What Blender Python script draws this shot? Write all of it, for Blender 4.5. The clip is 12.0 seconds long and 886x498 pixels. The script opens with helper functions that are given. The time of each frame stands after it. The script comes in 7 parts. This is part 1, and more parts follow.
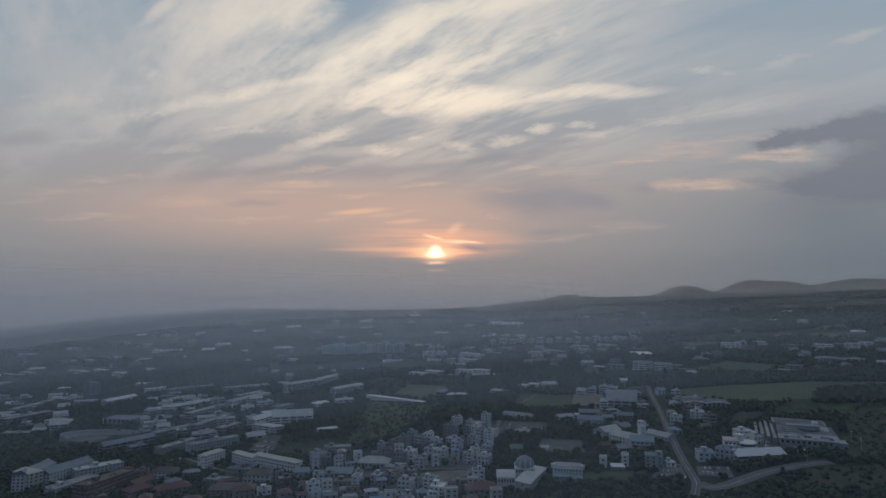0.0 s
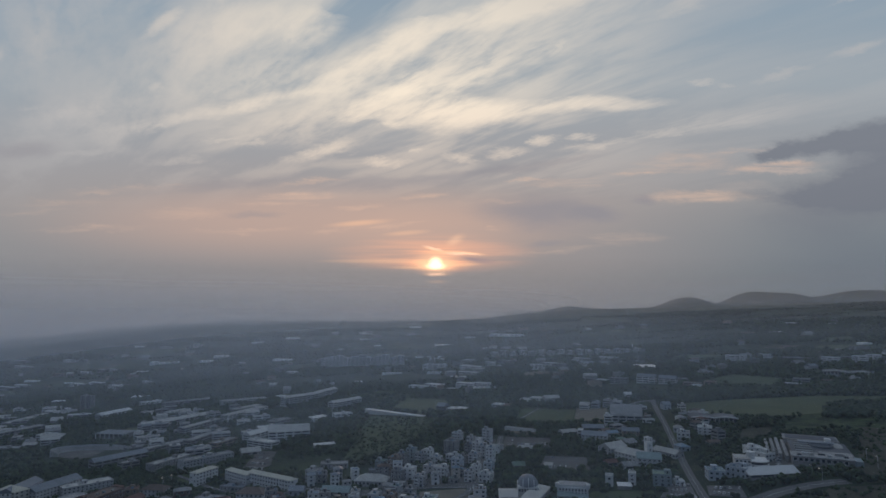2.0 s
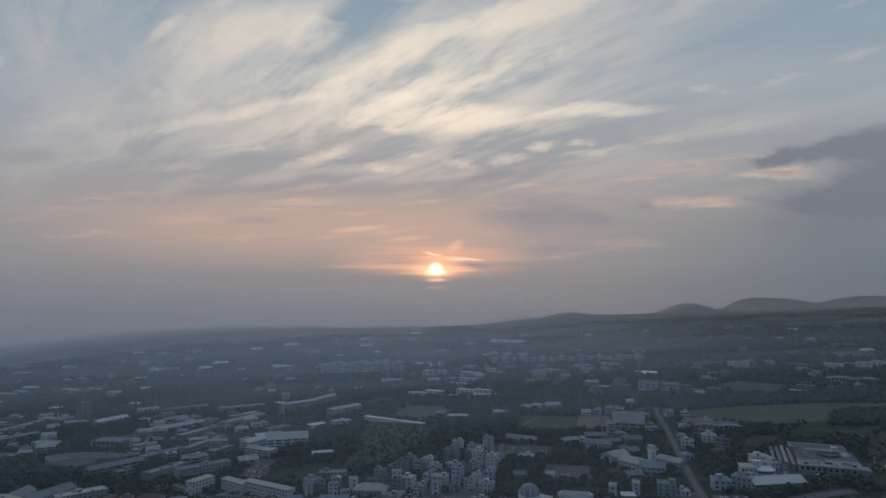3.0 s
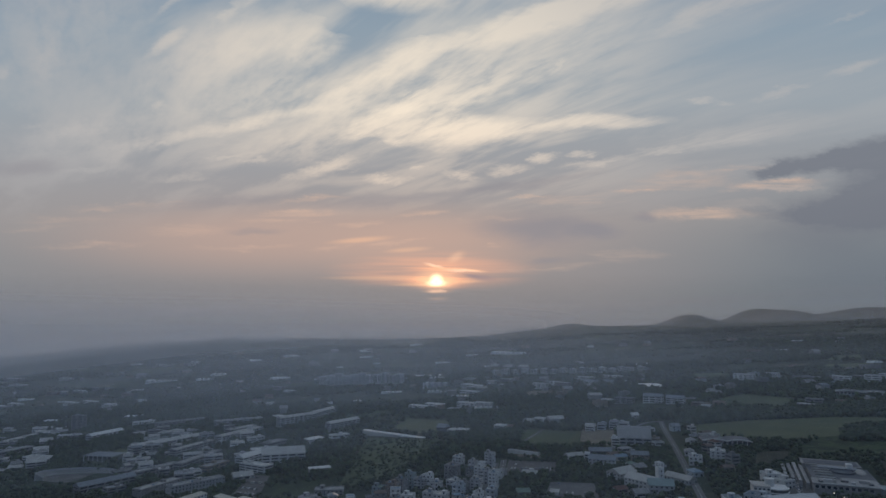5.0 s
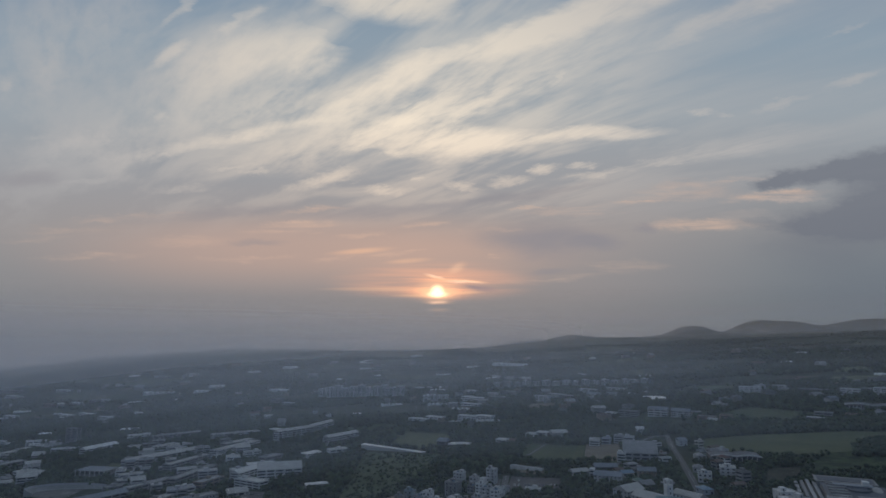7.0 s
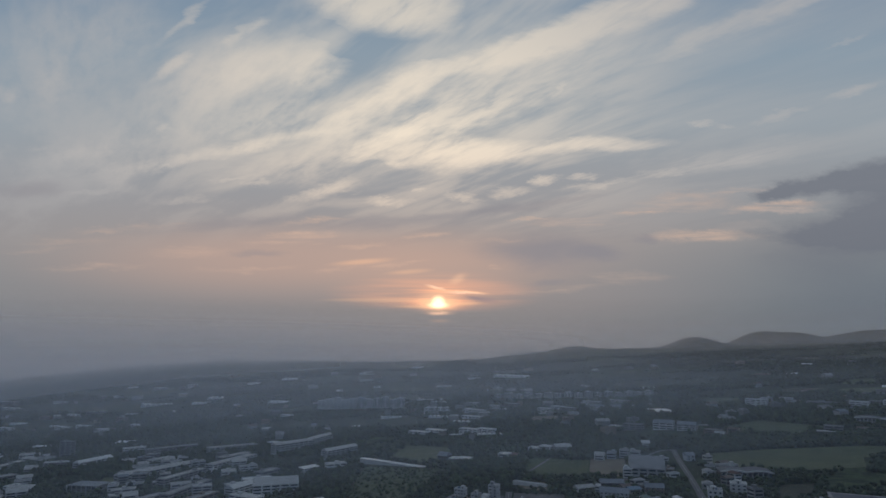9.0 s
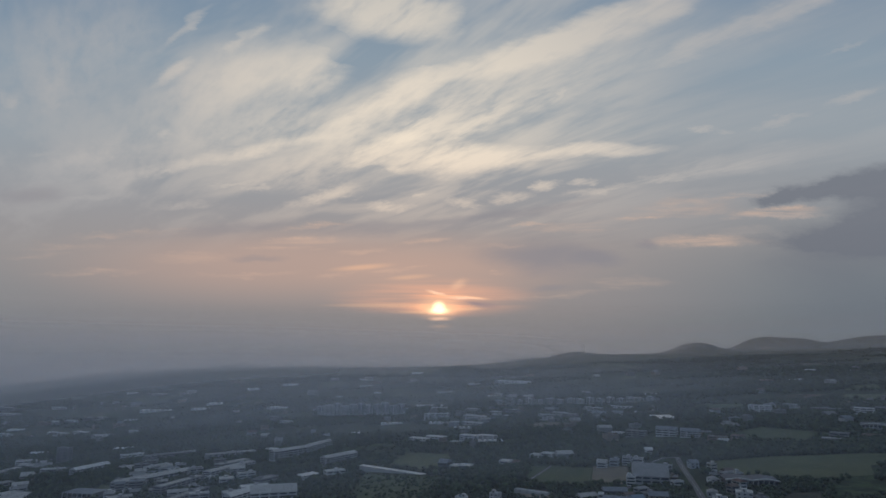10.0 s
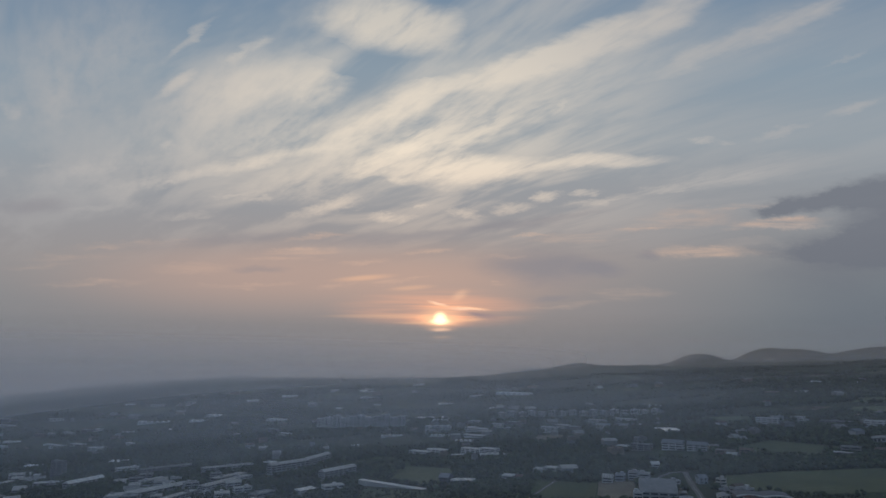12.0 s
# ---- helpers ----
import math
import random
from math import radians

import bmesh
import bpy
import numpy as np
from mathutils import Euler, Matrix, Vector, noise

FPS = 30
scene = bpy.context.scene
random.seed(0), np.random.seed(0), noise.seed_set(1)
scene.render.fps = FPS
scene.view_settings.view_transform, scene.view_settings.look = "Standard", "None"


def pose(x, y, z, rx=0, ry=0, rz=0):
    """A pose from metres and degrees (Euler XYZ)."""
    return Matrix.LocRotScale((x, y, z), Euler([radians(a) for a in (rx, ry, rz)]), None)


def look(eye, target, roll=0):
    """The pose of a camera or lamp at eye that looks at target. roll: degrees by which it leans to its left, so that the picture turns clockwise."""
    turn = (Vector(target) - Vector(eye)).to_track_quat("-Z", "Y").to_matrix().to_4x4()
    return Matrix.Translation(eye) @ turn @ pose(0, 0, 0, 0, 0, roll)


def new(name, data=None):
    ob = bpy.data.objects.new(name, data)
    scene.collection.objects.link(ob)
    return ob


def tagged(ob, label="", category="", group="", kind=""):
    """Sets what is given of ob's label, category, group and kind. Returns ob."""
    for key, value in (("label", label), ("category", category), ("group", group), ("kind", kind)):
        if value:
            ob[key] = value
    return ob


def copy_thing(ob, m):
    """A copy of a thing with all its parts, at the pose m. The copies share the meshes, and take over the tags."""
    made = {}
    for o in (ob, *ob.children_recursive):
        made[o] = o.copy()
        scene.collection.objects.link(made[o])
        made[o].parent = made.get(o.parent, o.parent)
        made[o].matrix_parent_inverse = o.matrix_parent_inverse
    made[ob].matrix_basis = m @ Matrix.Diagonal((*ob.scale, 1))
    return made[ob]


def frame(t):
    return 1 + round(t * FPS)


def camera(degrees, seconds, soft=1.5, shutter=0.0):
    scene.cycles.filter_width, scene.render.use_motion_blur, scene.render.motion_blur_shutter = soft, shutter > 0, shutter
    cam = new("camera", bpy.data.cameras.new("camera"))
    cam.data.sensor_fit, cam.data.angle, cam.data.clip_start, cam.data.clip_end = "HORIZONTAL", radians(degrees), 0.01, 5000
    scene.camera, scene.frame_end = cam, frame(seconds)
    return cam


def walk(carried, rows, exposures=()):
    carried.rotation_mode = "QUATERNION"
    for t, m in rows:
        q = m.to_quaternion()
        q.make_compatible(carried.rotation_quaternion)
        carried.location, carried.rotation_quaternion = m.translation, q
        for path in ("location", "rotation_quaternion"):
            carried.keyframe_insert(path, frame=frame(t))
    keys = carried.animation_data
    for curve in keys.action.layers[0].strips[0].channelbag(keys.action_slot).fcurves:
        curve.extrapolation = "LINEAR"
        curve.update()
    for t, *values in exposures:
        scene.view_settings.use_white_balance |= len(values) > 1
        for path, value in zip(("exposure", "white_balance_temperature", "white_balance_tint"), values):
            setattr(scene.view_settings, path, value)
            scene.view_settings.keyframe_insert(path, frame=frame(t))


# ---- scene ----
# The camera: a slow flight ahead over the town, tilting up as it goes
cam = camera(72.46, 12.0, soft=1.5)
rows = []
for k in range(25):
    s = k / 24.0
    tilt = math.degrees(0.08583 + 0.11648 * s - 0.00852 * s * s + 0.00206 * s ** 3)
    turn = math.degrees(0.00197 * s + 0.00586 * s * s)
    rows.append((12.0 * s, pose(1.59 * s, 93.6 * s + 3.09 * s * s, 150.0 + 2.10 * s, 90.0 + tilt, -0.0482 * s - 0.1042 * s * s, turn)))
walk(cam, rows, [(0.0, 0.08), (6.0, 0.01), (12.0, -0.07)])

# ------------------------------------------------------------------ node helpers
SUN_AZ, SUN_EL = math.radians(-0.9), math.radians(4.55)


def material(name):
    m = bpy.data.materials.new(name)
    m.use_nodes = True
    m.node_tree.nodes.clear()
    return m, m.node_tree


def node(tree, kind, **values):
    n = tree.nodes.new(kind)
    for key, v in values.items():
        if key in n.inputs:
            n.inputs[key].default_value = v
    return n


def calc(tree, op, a, b=None, c=None, clamp=False):
    n = tree.nodes.new("ShaderNodeMath")
    n.operation, n.use_clamp = op, clamp
    for i, v in enumerate((a, b, c)):
        if v is None:
            continue
        if isinstance(v, (int, float)):
            n.inputs[i].default_value = v
        else:
            tree.links.new(v, n.inputs[i])
    return n.outputs[0]


def blend(tree, fac, a, b, mode="MIX"):
    n = tree.nodes.new("ShaderNodeMix")
    n.data_type, n.blend_type, n.clamp_factor = "RGBA", mode, True
    for i, v in ((0, fac), (6, a), (7, b)):
        if isinstance(v, (int, float)):
            n.inputs[i].default_value = v
        elif isinstance(v, tuple):
            n.inputs[i].default_value = (*v, 1.0)
        else:
            tree.links.new(v, n.inputs[i])
    return n.outputs[2]


def ramp(tree, fac, stops, smooth=False):
    n = tree.nodes.new("ShaderNodeValToRGB")
    n.color_ramp.interpolation = "EASE" if smooth else "LINEAR"
    while len(n.color_ramp.elements) < len(stops):
        n.color_ramp.elements.new(0.5)
    for e, (p, c) in zip(n.color_ramp.elements, stops):
        e.position, e.color = p, (*c, 1.0)
    tree.links.new(fac, n.inputs[0])
    return n.outputs[0]


def remap(tree, v, a, b, c=0.0, d=1.0):
    n = tree.nodes.new("ShaderNodeMapRange")
    n.interpolation_type = "SMOOTHSTEP"
    tree.links.new(v, n.inputs[0])
    for i, x in enumerate((a, b, c, d)):
        n.inputs[i + 1].default_value = x
    return n.outputs[0]


def turned(tree, vec, loc=(0, 0, 0), rot=(0, 0, 0), scale=(1, 1, 1), kind="POINT"):
    n = tree.nodes.new("ShaderNodeMapping")
    n.vector_type = kind
    n.inputs["Location"].default_value = loc
    n.inputs["Rotation"].default_value = rot
    n.inputs["Scale"].default_value = scale
    tree.links.new(vec, n.inputs["Vector"])
    return n.outputs[0]


def cloudy(tree, vec, scale, detail=4.0, rough=0.55, distortion=0.0):
    n = node(tree, "ShaderNodeTexNoise", Scale=scale, Detail=detail, Roughness=rough, Distortion=distortion)
    tree.links.new(vec, n.inputs["Vector"])
    return n


# ------------------------------------------------------------------ world: evening sky with high streaky cloud
def evening_sky():
    w = bpy.data.worlds.new("evening_sky")
    scene.world = w
    w.use_nodes = True
    t = w.node_tree
    t.nodes.clear()
    way = t.nodes.new("ShaderNodeTexCoord").outputs["Generated"]
    # sky chart: the sky laid on a flat sheet ahead, 1 unit = 1 radian near its middle
    tilted = turned(t, way, rot=(-0.08583, 0, 0))
    sep = t.nodes.new("ShaderNodeSeparateXYZ")
    t.links.new(tilted, sep.inputs[0])
    fore = calc(t, "MAXIMUM", sep.outputs[1], 0.12)
    ca, cb = calc(t, "DIVIDE", sep.outputs[0], fore), calc(t, "DIVIDE", sep.outputs[2], fore)
    com = t.nodes.new("ShaderNodeCombineXYZ")
    t.links.new(ca, com.inputs[0]), t.links.new(cb, com.inputs[1])
    chart = com.outputs[0]
    # cloud deck: the same directions met with a level sheet overhead, streaks drawn along the wind
    raw = t.nodes.new("ShaderNodeSeparateXYZ")
    t.links.new(way, raw.inputs[0])
    lift = calc(t, "ADD", calc(t, "MAXIMUM", raw.outputs[2], 0.0), 0.05)
    deck0 = t.nodes.new("ShaderNodeCombineXYZ")
    t.links.new(calc(t, "DIVIDE", raw.outputs[0], lift), deck0.inputs[0])
    t.links.new(calc(t, "DIVIDE", raw.outputs[1], lift), deck0.inputs[1])
    deck = turned(t, deck0.outputs[0], rot=(0, 0, math.radians(-42)))
    fibre = turned(t, deck0.outputs[0], rot=(0, 0, math.radians(-37)))
    streak = cloudy(t, turned(t, deck, scale=(2.6, 0.75, 1)), 1.15, 5, 0.55, 0.35).outputs[0]
    fine = cloudy(t, turned(t, fibre, scale=(3.2, 0.9, 1)), 4.0, 4, 0.55, 0.4).outputs[0]
    tuft = cloudy(t, turned(t, fibre, rot=(0, 0, 0.25), scale=(3.6, 1.2, 1)), 9.0, 3, 0.55, 0.4).outputs[0]
    fine = calc(t, "ADD", calc(t, "MULTIPLY", fine, 0.62), calc(t, "MULTIPLY", tuft, 0.38))
    # ragged outlines: the chart pushed about by noise
    warp = cloudy(t, turned(t, chart, rot=(0, 0, -0.17), scale=(5, 15, 1)), 1.0, 6, 0.62)
    push = t.nodes.new("ShaderNodeVectorMath")
    push.operation = "MULTIPLY_ADD"
    t.links.new(warp.outputs["Color"], push.inputs[0])
    push.inputs[1].default_value, push.inputs[2].default_value = (0.11, 0.05, 0), (-0.055, -0.025, 0)
    moved = t.nodes.new("ShaderNodeVectorMath")
    t.links.new(chart, moved.inputs[0]), t.links.new(push.outputs[0], moved.inputs[1])
    ragged = moved.outputs[0]

    puffs = cloudy(t, turned(t, chart, rot=(0, 0, -0.15), scale=(16, 40, 1)), 1.0, 6, 0.65)
    nudge = t.nodes.new("ShaderNodeVectorMath")
    nudge.operation = "MULTIPLY_ADD"
    t.links.new(puffs.outputs["Color"], nudge.inputs[0])
    nudge.inputs[1].default_value, nudge.inputs[2].default_value = (0.09, 0.034, 0), (-0.045, -0.017, 0)
    frayed = t.nodes.new("ShaderNodeVectorMath")
    t.links.new(chart, frayed.inputs[0]), t.links.new(nudge.outputs[0], frayed.inputs[1])
    ragged_fine = frayed.outputs[0]
    jag = t.nodes.new("ShaderNodeVectorMath")
    jag.operation = "MULTIPLY_ADD"
    t.links.new(cloudy(t, turned(t, chart, scale=(40, 60, 1)), 1.0, 3, 0.6).outputs["Color"], jag.inputs[0])
    jag.inputs[1].default_value, jag.inputs[2].default_value = (0.008, 0.008, 0), (-0.004, -0.004, 0)
    near_sun = t.nodes.new("ShaderNodeVectorMath")
    t.links.new(chart, near_sun.inputs[0]), t.links.new(jag.outputs[0], near_sun.inputs[1])
    ragged_sun = near_sun.outputs[0]

    def patch(rows, vec):
        """The sum of soft ellipses: x, y, half length, half height (hundredths), lean in degrees, strength."""
        total = None
        for x, y, a, b, lean, power in rows:
            src = vec
            if total is not None:
                # one ellipse after the other, so that the shader stays small
                link = t.nodes.new("ShaderNodeVectorMath")
                link.operation = "MULTIPLY_ADD"
                t.links.new(total, link.inputs[0]), t.links.new(vec, link.inputs[2])
                link.inputs[1].default_value = (0, 0, 1e-5)
                src = link.outputs[0]
            v = turned(t, src, (x / 100, y / 100, 0), (0, 0, math.radians(lean)), (a / 100, b / 100, 1), "TEXTURE")
            n = t.nodes.new("ShaderNodeVectorMath")
            n.operation = "LENGTH"
            t.links.new(v, n.inputs[0])
            f = remap(t, n.outputs["Value"], 1.0, 0.1, 0.0, power)
            total = f if total is None else calc(t, "ADD", total, f)
        return total

    # clear air, by height over the horizon
    high = remap(t, cb, -0.14, 0.56)
    high.node.interpolation_type = "LINEAR"
    base = ramp(t, high, [(0.0, (0.158, 0.163, 0.180)), (0.08, (0.185, 0.184, 0.193)), (0.15, (0.230, 0.222, 0.231)), (0.21, (0.286, 0.265, 0.270)),
                          (0.34, (0.345, 0.310, 0.306)), (0.46, (0.328, 0.330, 0.347)), (0.62, (0.315, 0.357, 0.396)), (0.80, (0.262, 0.332, 0.400)), (1.0, (0.185, 0.265, 0.365))])
    cool = calc(t, "MULTIPLY", remap(t, calc(t, "ABSOLUTE", calc(t, "ADD", ca, 0.12)), 0.2, 0.7), remap(t, cb, 0.22, 0.02))
    base = blend(t, cool, base, blend(t, 1.0, base, (0.88, 0.95, 0.98), "MULTIPLY"))
    shade = calc(t, "MULTIPLY", remap(t, ca, 0.2, 0.75), remap(t, cb, 0.30, 0.0))
    base = blend(t, shade, base, blend(t, 1.0, base, (0.65, 0.76, 0.83), "MULTIPLY"))
    air = t.nodes.new("ShaderNodeTexSky")
    air.sky_type, air.sun_disc, air.sun_elevation, air.sun_rotation = "NISHITA", False, SUN_EL, SUN_AZ
    base = blend(t, 0.0006, base, air.outputs[0], "ADD")
    # what lies where: x, y, half length, half height in hundredths of the chart, lean, strength
    body1 = [(5.4, 24.3, 16.2, 2.9, 7, 1.3), (24.5, 26.1, 14.3, 1.7, 4, 1.2), (-3.1, 25, 10.5, 3.1, 15, 0.9), (-7, 28.3, 13.5, 3.5, 29, 0.85),
             (4.5, 30.5, 9.7, 2.5, 29, 0.6), (-15.7, 31, 11.5, 3.8, 29, 0.6), (-4.2, 37.2, 13.6, 3.4, 23, 0.9), (10.4, 41.9, 12.7, 3.6, 19, 1.2),
             (23.1, 46.3, 14.8, 3.8, 25, 1.5), (36.4, 51.6, 15, 4, 27, 1.3), (46.4, 45.6, 17.8, 2.4, 22, 0.55), (60.2, 51, 14.1, 2.4, 24, 0.6),
             (-10.1, 50.6, 14.8, 7, -8, 2)]
    body2 = [(-47, 39.5, 4.8, 1.7, 38, 1.1), (-36.2, 39, 14.5, 6.3, 21, 0.6), (-24.1, 39.5, 9.2, 5.3, 10, 0.6), (-33.6, 45.8, 5.4, 1.4, 37, 0.6),
             (-45.9, 47.4, 7.3, 1.2, 42, 0.5), (-66.4, 37.5, 6.8, 4.1, 66, 0.35), (-75, 34.5, 1.8, 3, 85, 0.6), (-34.8, 25.7, 20, 1.7, 11, 0.8),
             (-48.1, 22.8, 8.5, 2, 15, 0.5), (-61.6, 24.6, 7.7, 1.8, 5, 0.55), (-56.6, 21.2, 6.9, 2.5, -20, 0.3), (-28.2, 31, 22.1, 5, 15, 0.3),
             (49.1, 24.1, 21, 2.9, 8, 0.4), (-3.2, 31.9, 32.8, 10.9, 23, 0.32), (21, 41.4, 35.3, 9, 23, 0.34), (-38.1, 35.5, 26, 12.1, 21, 0.3)]
    clear = [(-10, 41.7, 13.6, 2.2, -3, 1), (-19.8, 45.3, 6.9, 2.2, -23, 0.9), (27.6, 35.4, 18.5, 3.9, 18, 0.3), (6.5, 50.6, 5.9, 4.6, 21, 0.5),
             (-14.6, 22.2, 10.5, 1.6, 6, 0.4)]
    wisps = [(-20.2, 18.1, 7.6, 1.6, 13, 0.9), (-9.7, 16.3, 5.7, 1.1, 2, 0.9), (2.6, 17, 4, 1.2, -5, 0.8), (10.6, 18, 4.9, 1.3, 8, 0.8),
             (17, 20, 3.4, 1.3, 12, 1.1), (23, 20.5, 3.6, 0.8, 6, 0.8), (25.3, 19, 9, 0.9, 9, 0.7), (37.6, 21.4, 9, 0.9, 9, 0.6), (48.1, 23.4, 8.1, 1, 9, 0.4),
             (42.9, 29.5, 2.5, 0.9, 8, 1), (46.3, 29.3, 2.3, 0.6, 10, 0.5), (56.6, 31.3, 6.3, 1, 16, 0.75), (68.8, 35.1, 6.3, 1.1, 14, 0.7)]
    wisps2 = [(68.5, 43.9, 5, 0.6, 20, 0.4), (19, 35.9, 3.2, 0.5, 38, 0.4), (-8.4, 22.8, 2.7, 0.9, 10, 0.7), (-4.5, 18.1, 1.6, 0.6, 10, 0.6),
              (-47.4, 28.7, 2.3, 0.8, 10, 0.6), (-36.5, 20.2, 5.2, 0.7, 8, 0.5), (-31.2, 19.7, 2.3, 0.6, 8, 0.45), (-43.9, 16.6, 6.6, 0.9, 4, 0.4),
              (-67.5, 25.4, 3.4, 0.8, 0, 0.5), (-63.5, 24.1, 4.2, 1.4, 21, 0.6), (-52.8, 21.7, 5.7, 1, 12, 0.5), (-60.2, 17.8, 7.6, 0.8, 6, 0.45)]
    glows = [(-25.7, 10, 11.3, 1.2, 4, 0.8), (-13.4, 9, 6.1, 0.8, 6, 0.5), (-3.1, 10.7, 6.1, 0.8, 8, 0.7), (-8.7, 5.8, 7, 0.7, 6, 0.8),
             (15.7, 13.5, 6.1, 0.4, 3, 0.8), (23.2, 13.1, 11.3, 1.3, 2, 0.5), (41.9, 10.6, 13.1, 1.4, 1, 0.65), (54.3, 15.4, 10.3, 1.3, 2, 0.8),
             (26.7, 3.2, 13, 1.7, 4, 0.35), (-69.1, 8.2, 8.5, 0.9, 3, 0.2), (-43.5, 7.8, 9.4, 1.3, 2, 0.4), (39.3, 16.4, 13.2, 2.1, 4, 0.4),
             (-18, 5.2, 6.1, 0.6, 5, 0.4)]
    mauve = [(7.3, 14.9, 17.9, 1.2, 6, 0.5), (-8.7, 12.8, 20.7, 1.4, 3, 0.4), (15.7, 7.9, 14, 3.9, -3, 0.75), (25, 7.6, 6, 2.3, -5, 0.6),
             (33, 10.4, 2.8, 1.3, 0, 0.7), (-35.2, 13, 17.9, 1.3, 6, 0.35), (-69.8, 17.8, 9.5, 2.9, 5, 0.5), (16.5, 3, 4.7, 1, 5, 0.45),
             (-32.2, 7.1, 6.1, 0.9, 0, 0.35), (20.5, 17.1, 9.5, 1, 10, 0.35)]
    slate = [(62, 19, 12.8, 2.6, 8, 1.7), (70.6, 20.9, 11.9, 3.8, 12, 1.7), (55.2, 17.7, 4.7, 1.9, 4, 1.5), (68, 11.4, 16.3, 4.5, 3, 1.7),
             (63.1, 7.5, 16.7, 6.5, 2, 0.8), (57.7, 10.5, 10.2, 1.9, -6, 0.8), (73.9, 15, 12.1, 10.5, 0, 1.7), (70.8, -0.8, 22, 9.2, 0, 0.6)]
    gaps = [(55.7, 15, 8.9, 0.7, 1, 0.9), (49.4, 12.1, 7.5, 1.1, 2, 0.3)]
    veils = [(-63.9, 43.6, 23.1, 14.6, 37, 0.45), (-58.8, 24.6, 21, 5.9, 8, 0.4), (-24.1, 22.6, 21, 3.9, 8, 0.3), (19.9, 34.4, 25.2, 5.9, 14, 0.25),
             (54.3, 48.5, 21.9, 6, 22, 0.25)]
    glows2 = [(-51.3, 11.8, 15.2, 0.9, 2, 0.35), (-62.5, 9.7, 11.4, 0.9, 2, 0.25), (-34.9, 5, 12.2, 0.6, 2, 0.45), (-57.5, 5.4, 12.2, 0.8, 3, 0.35),
              (-22, 13, 8.5, 0.6, 4, 0.5), (6.3, 9.7, 7.5, 0.6, 5, 0.5), (31.7, 14.5, 8.5, 0.6, 3, 0.6), (47.9, 18.3, 8.5, 0.8, 6, 0.45),
              (8.2, 5.5, 2.1, 0.5, 0, 0.6), (14.6, 1.3, 8.4, 0.7, 3, 0.4)]
    # thin veil cloud everywhere, thicker where the bands lie
    side = remap(t, calc(t, "ABSOLUTE", calc(t, "ADD", ca, 0.05)), 0.05, 0.62, 1.0, 0.0)
    bands = calc(t, "SUBTRACT", calc(t, "ADD", patch(body1, ragged), patch(body2, ragged)), patch(clear, ragged))
    bands = calc(t, "MAXIMUM", bands, 0.0)
    wisp = calc(t, "ADD", patch(wisps, ragged_fine), patch(wisps2, ragged_fine))
    glow = calc(t, "ADD", patch(glows, ragged_fine), patch(glows2, ragged_fine))
    haze_cloud = patch(veils, ragged)
    body = remap(t, streak, 0.36, 0.64)
    grain = remap(t, fine, 0.28, 0.68, 0.08, 1.15)
    cover = calc(t, "MULTIPLY", bands, calc(t, "ADD", calc(t, "MULTIPLY_ADD", body, 0.35, 0.10), calc(t, "MULTIPLY", grain, 0.85)))
    thin = calc(t, "MULTIPLY", remap(t, streak, 0.42, 0.66, 0.0, 0.42), remap(t, cb, 0.06, 0.26))
    thin = calc(t, "MULTIPLY", thin, remap(t, ca, 0.12, 0.5, 1.0, 0.3))
    cover = calc(t, "ADD", calc(t, "ADD", cover, thin), calc(t, "MULTIPLY", haze_cloud, calc(t, "MULTIPLY_ADD", grain, 0.7, 0.15)))
    cover = calc(t, "ADD", cover, calc(t, "MULTIPLY", wisp, calc(t, "MULTIPLY_ADD", grain, 0.5, 0.1)))
    cover = calc(t, "MULTIPLY", calc(t, "DIVIDE", cover, calc(t, "ADD", cover, 0.75)), 1.45, clamp=True)
    cream = ramp(t, high, [(0.2, (0.66, 0.46, 0.37)), (0.42, (0.84, 0.69, 0.56)), (0.6, (0.94, 0.81, 0.655)), (1.0, (0.60, 0.57, 0.52))])
    grey = blend(t, side, (0.47, 0.455, 0.45), cream)
    sky = blend(t, calc(t, "MULTIPLY", cover, 0.92), base, grey)
    level = cloudy(t, turned(t, chart, rot=(0, 0, -0.05), scale=(5, 46, 1)), 1.0, 6, 0.6, 0.3).outputs[0]
    level = remap(t, level, 0.36, 0.64, 0.0, 1.15)
    sky = blend(t, calc(t, "MULTIPLY", glow, level), sky, (0.62, 0.45, 0.36))
    # low slate cloud to one side, and mauve banks over the sun
    bank = patch(slate, ragged_fine)
    sky = blend(t, calc(t, "MINIMUM", calc(t, "MULTIPLY", bank, 0.46), 0.72), sky, (0.150, 0.166, 0.205))
    rents = patch(gaps, ragged_fine)
    sky = blend(t, calc(t, "MULTIPLY", rents, calc(t, "MULTIPLY_ADD", level, 0.5, 0.5)), sky, (0.47, 0.40, 0.37))
    # warm light round the sun, and its disc, barred by low cloud
    lines = cloudy(t, turned(t, chart, scale=(3, 60, 1)), 1.0, 3, 0.5).outputs[0]
    bars = remap(t, lines, 0.38, 0.58, 0.35, 1.0)
    wide = patch([(-22, 6.5, 58, 8.5, 0, 0.44), (0, 5, 26, 7, 0, 0.2)], chart)
    near = patch([(-1.6, 1.2, 20, 4.0, 0, 0.62), (-1.2, 0.1, 7.5, 3.0, 0, 0.8)], chart)
    sky = blend(t, wide, sky, (0.66, 0.42, 0.32))
    veil = patch(mauve, ragged)
    sky = blend(t, calc(t, "MINIMUM", veil, 0.8), sky, (0.268, 0.258, 0.285))
    sky = blend(t, calc(t, "MULTIPLY", near, bars), sky, (1.02, 0.50, 0.31))
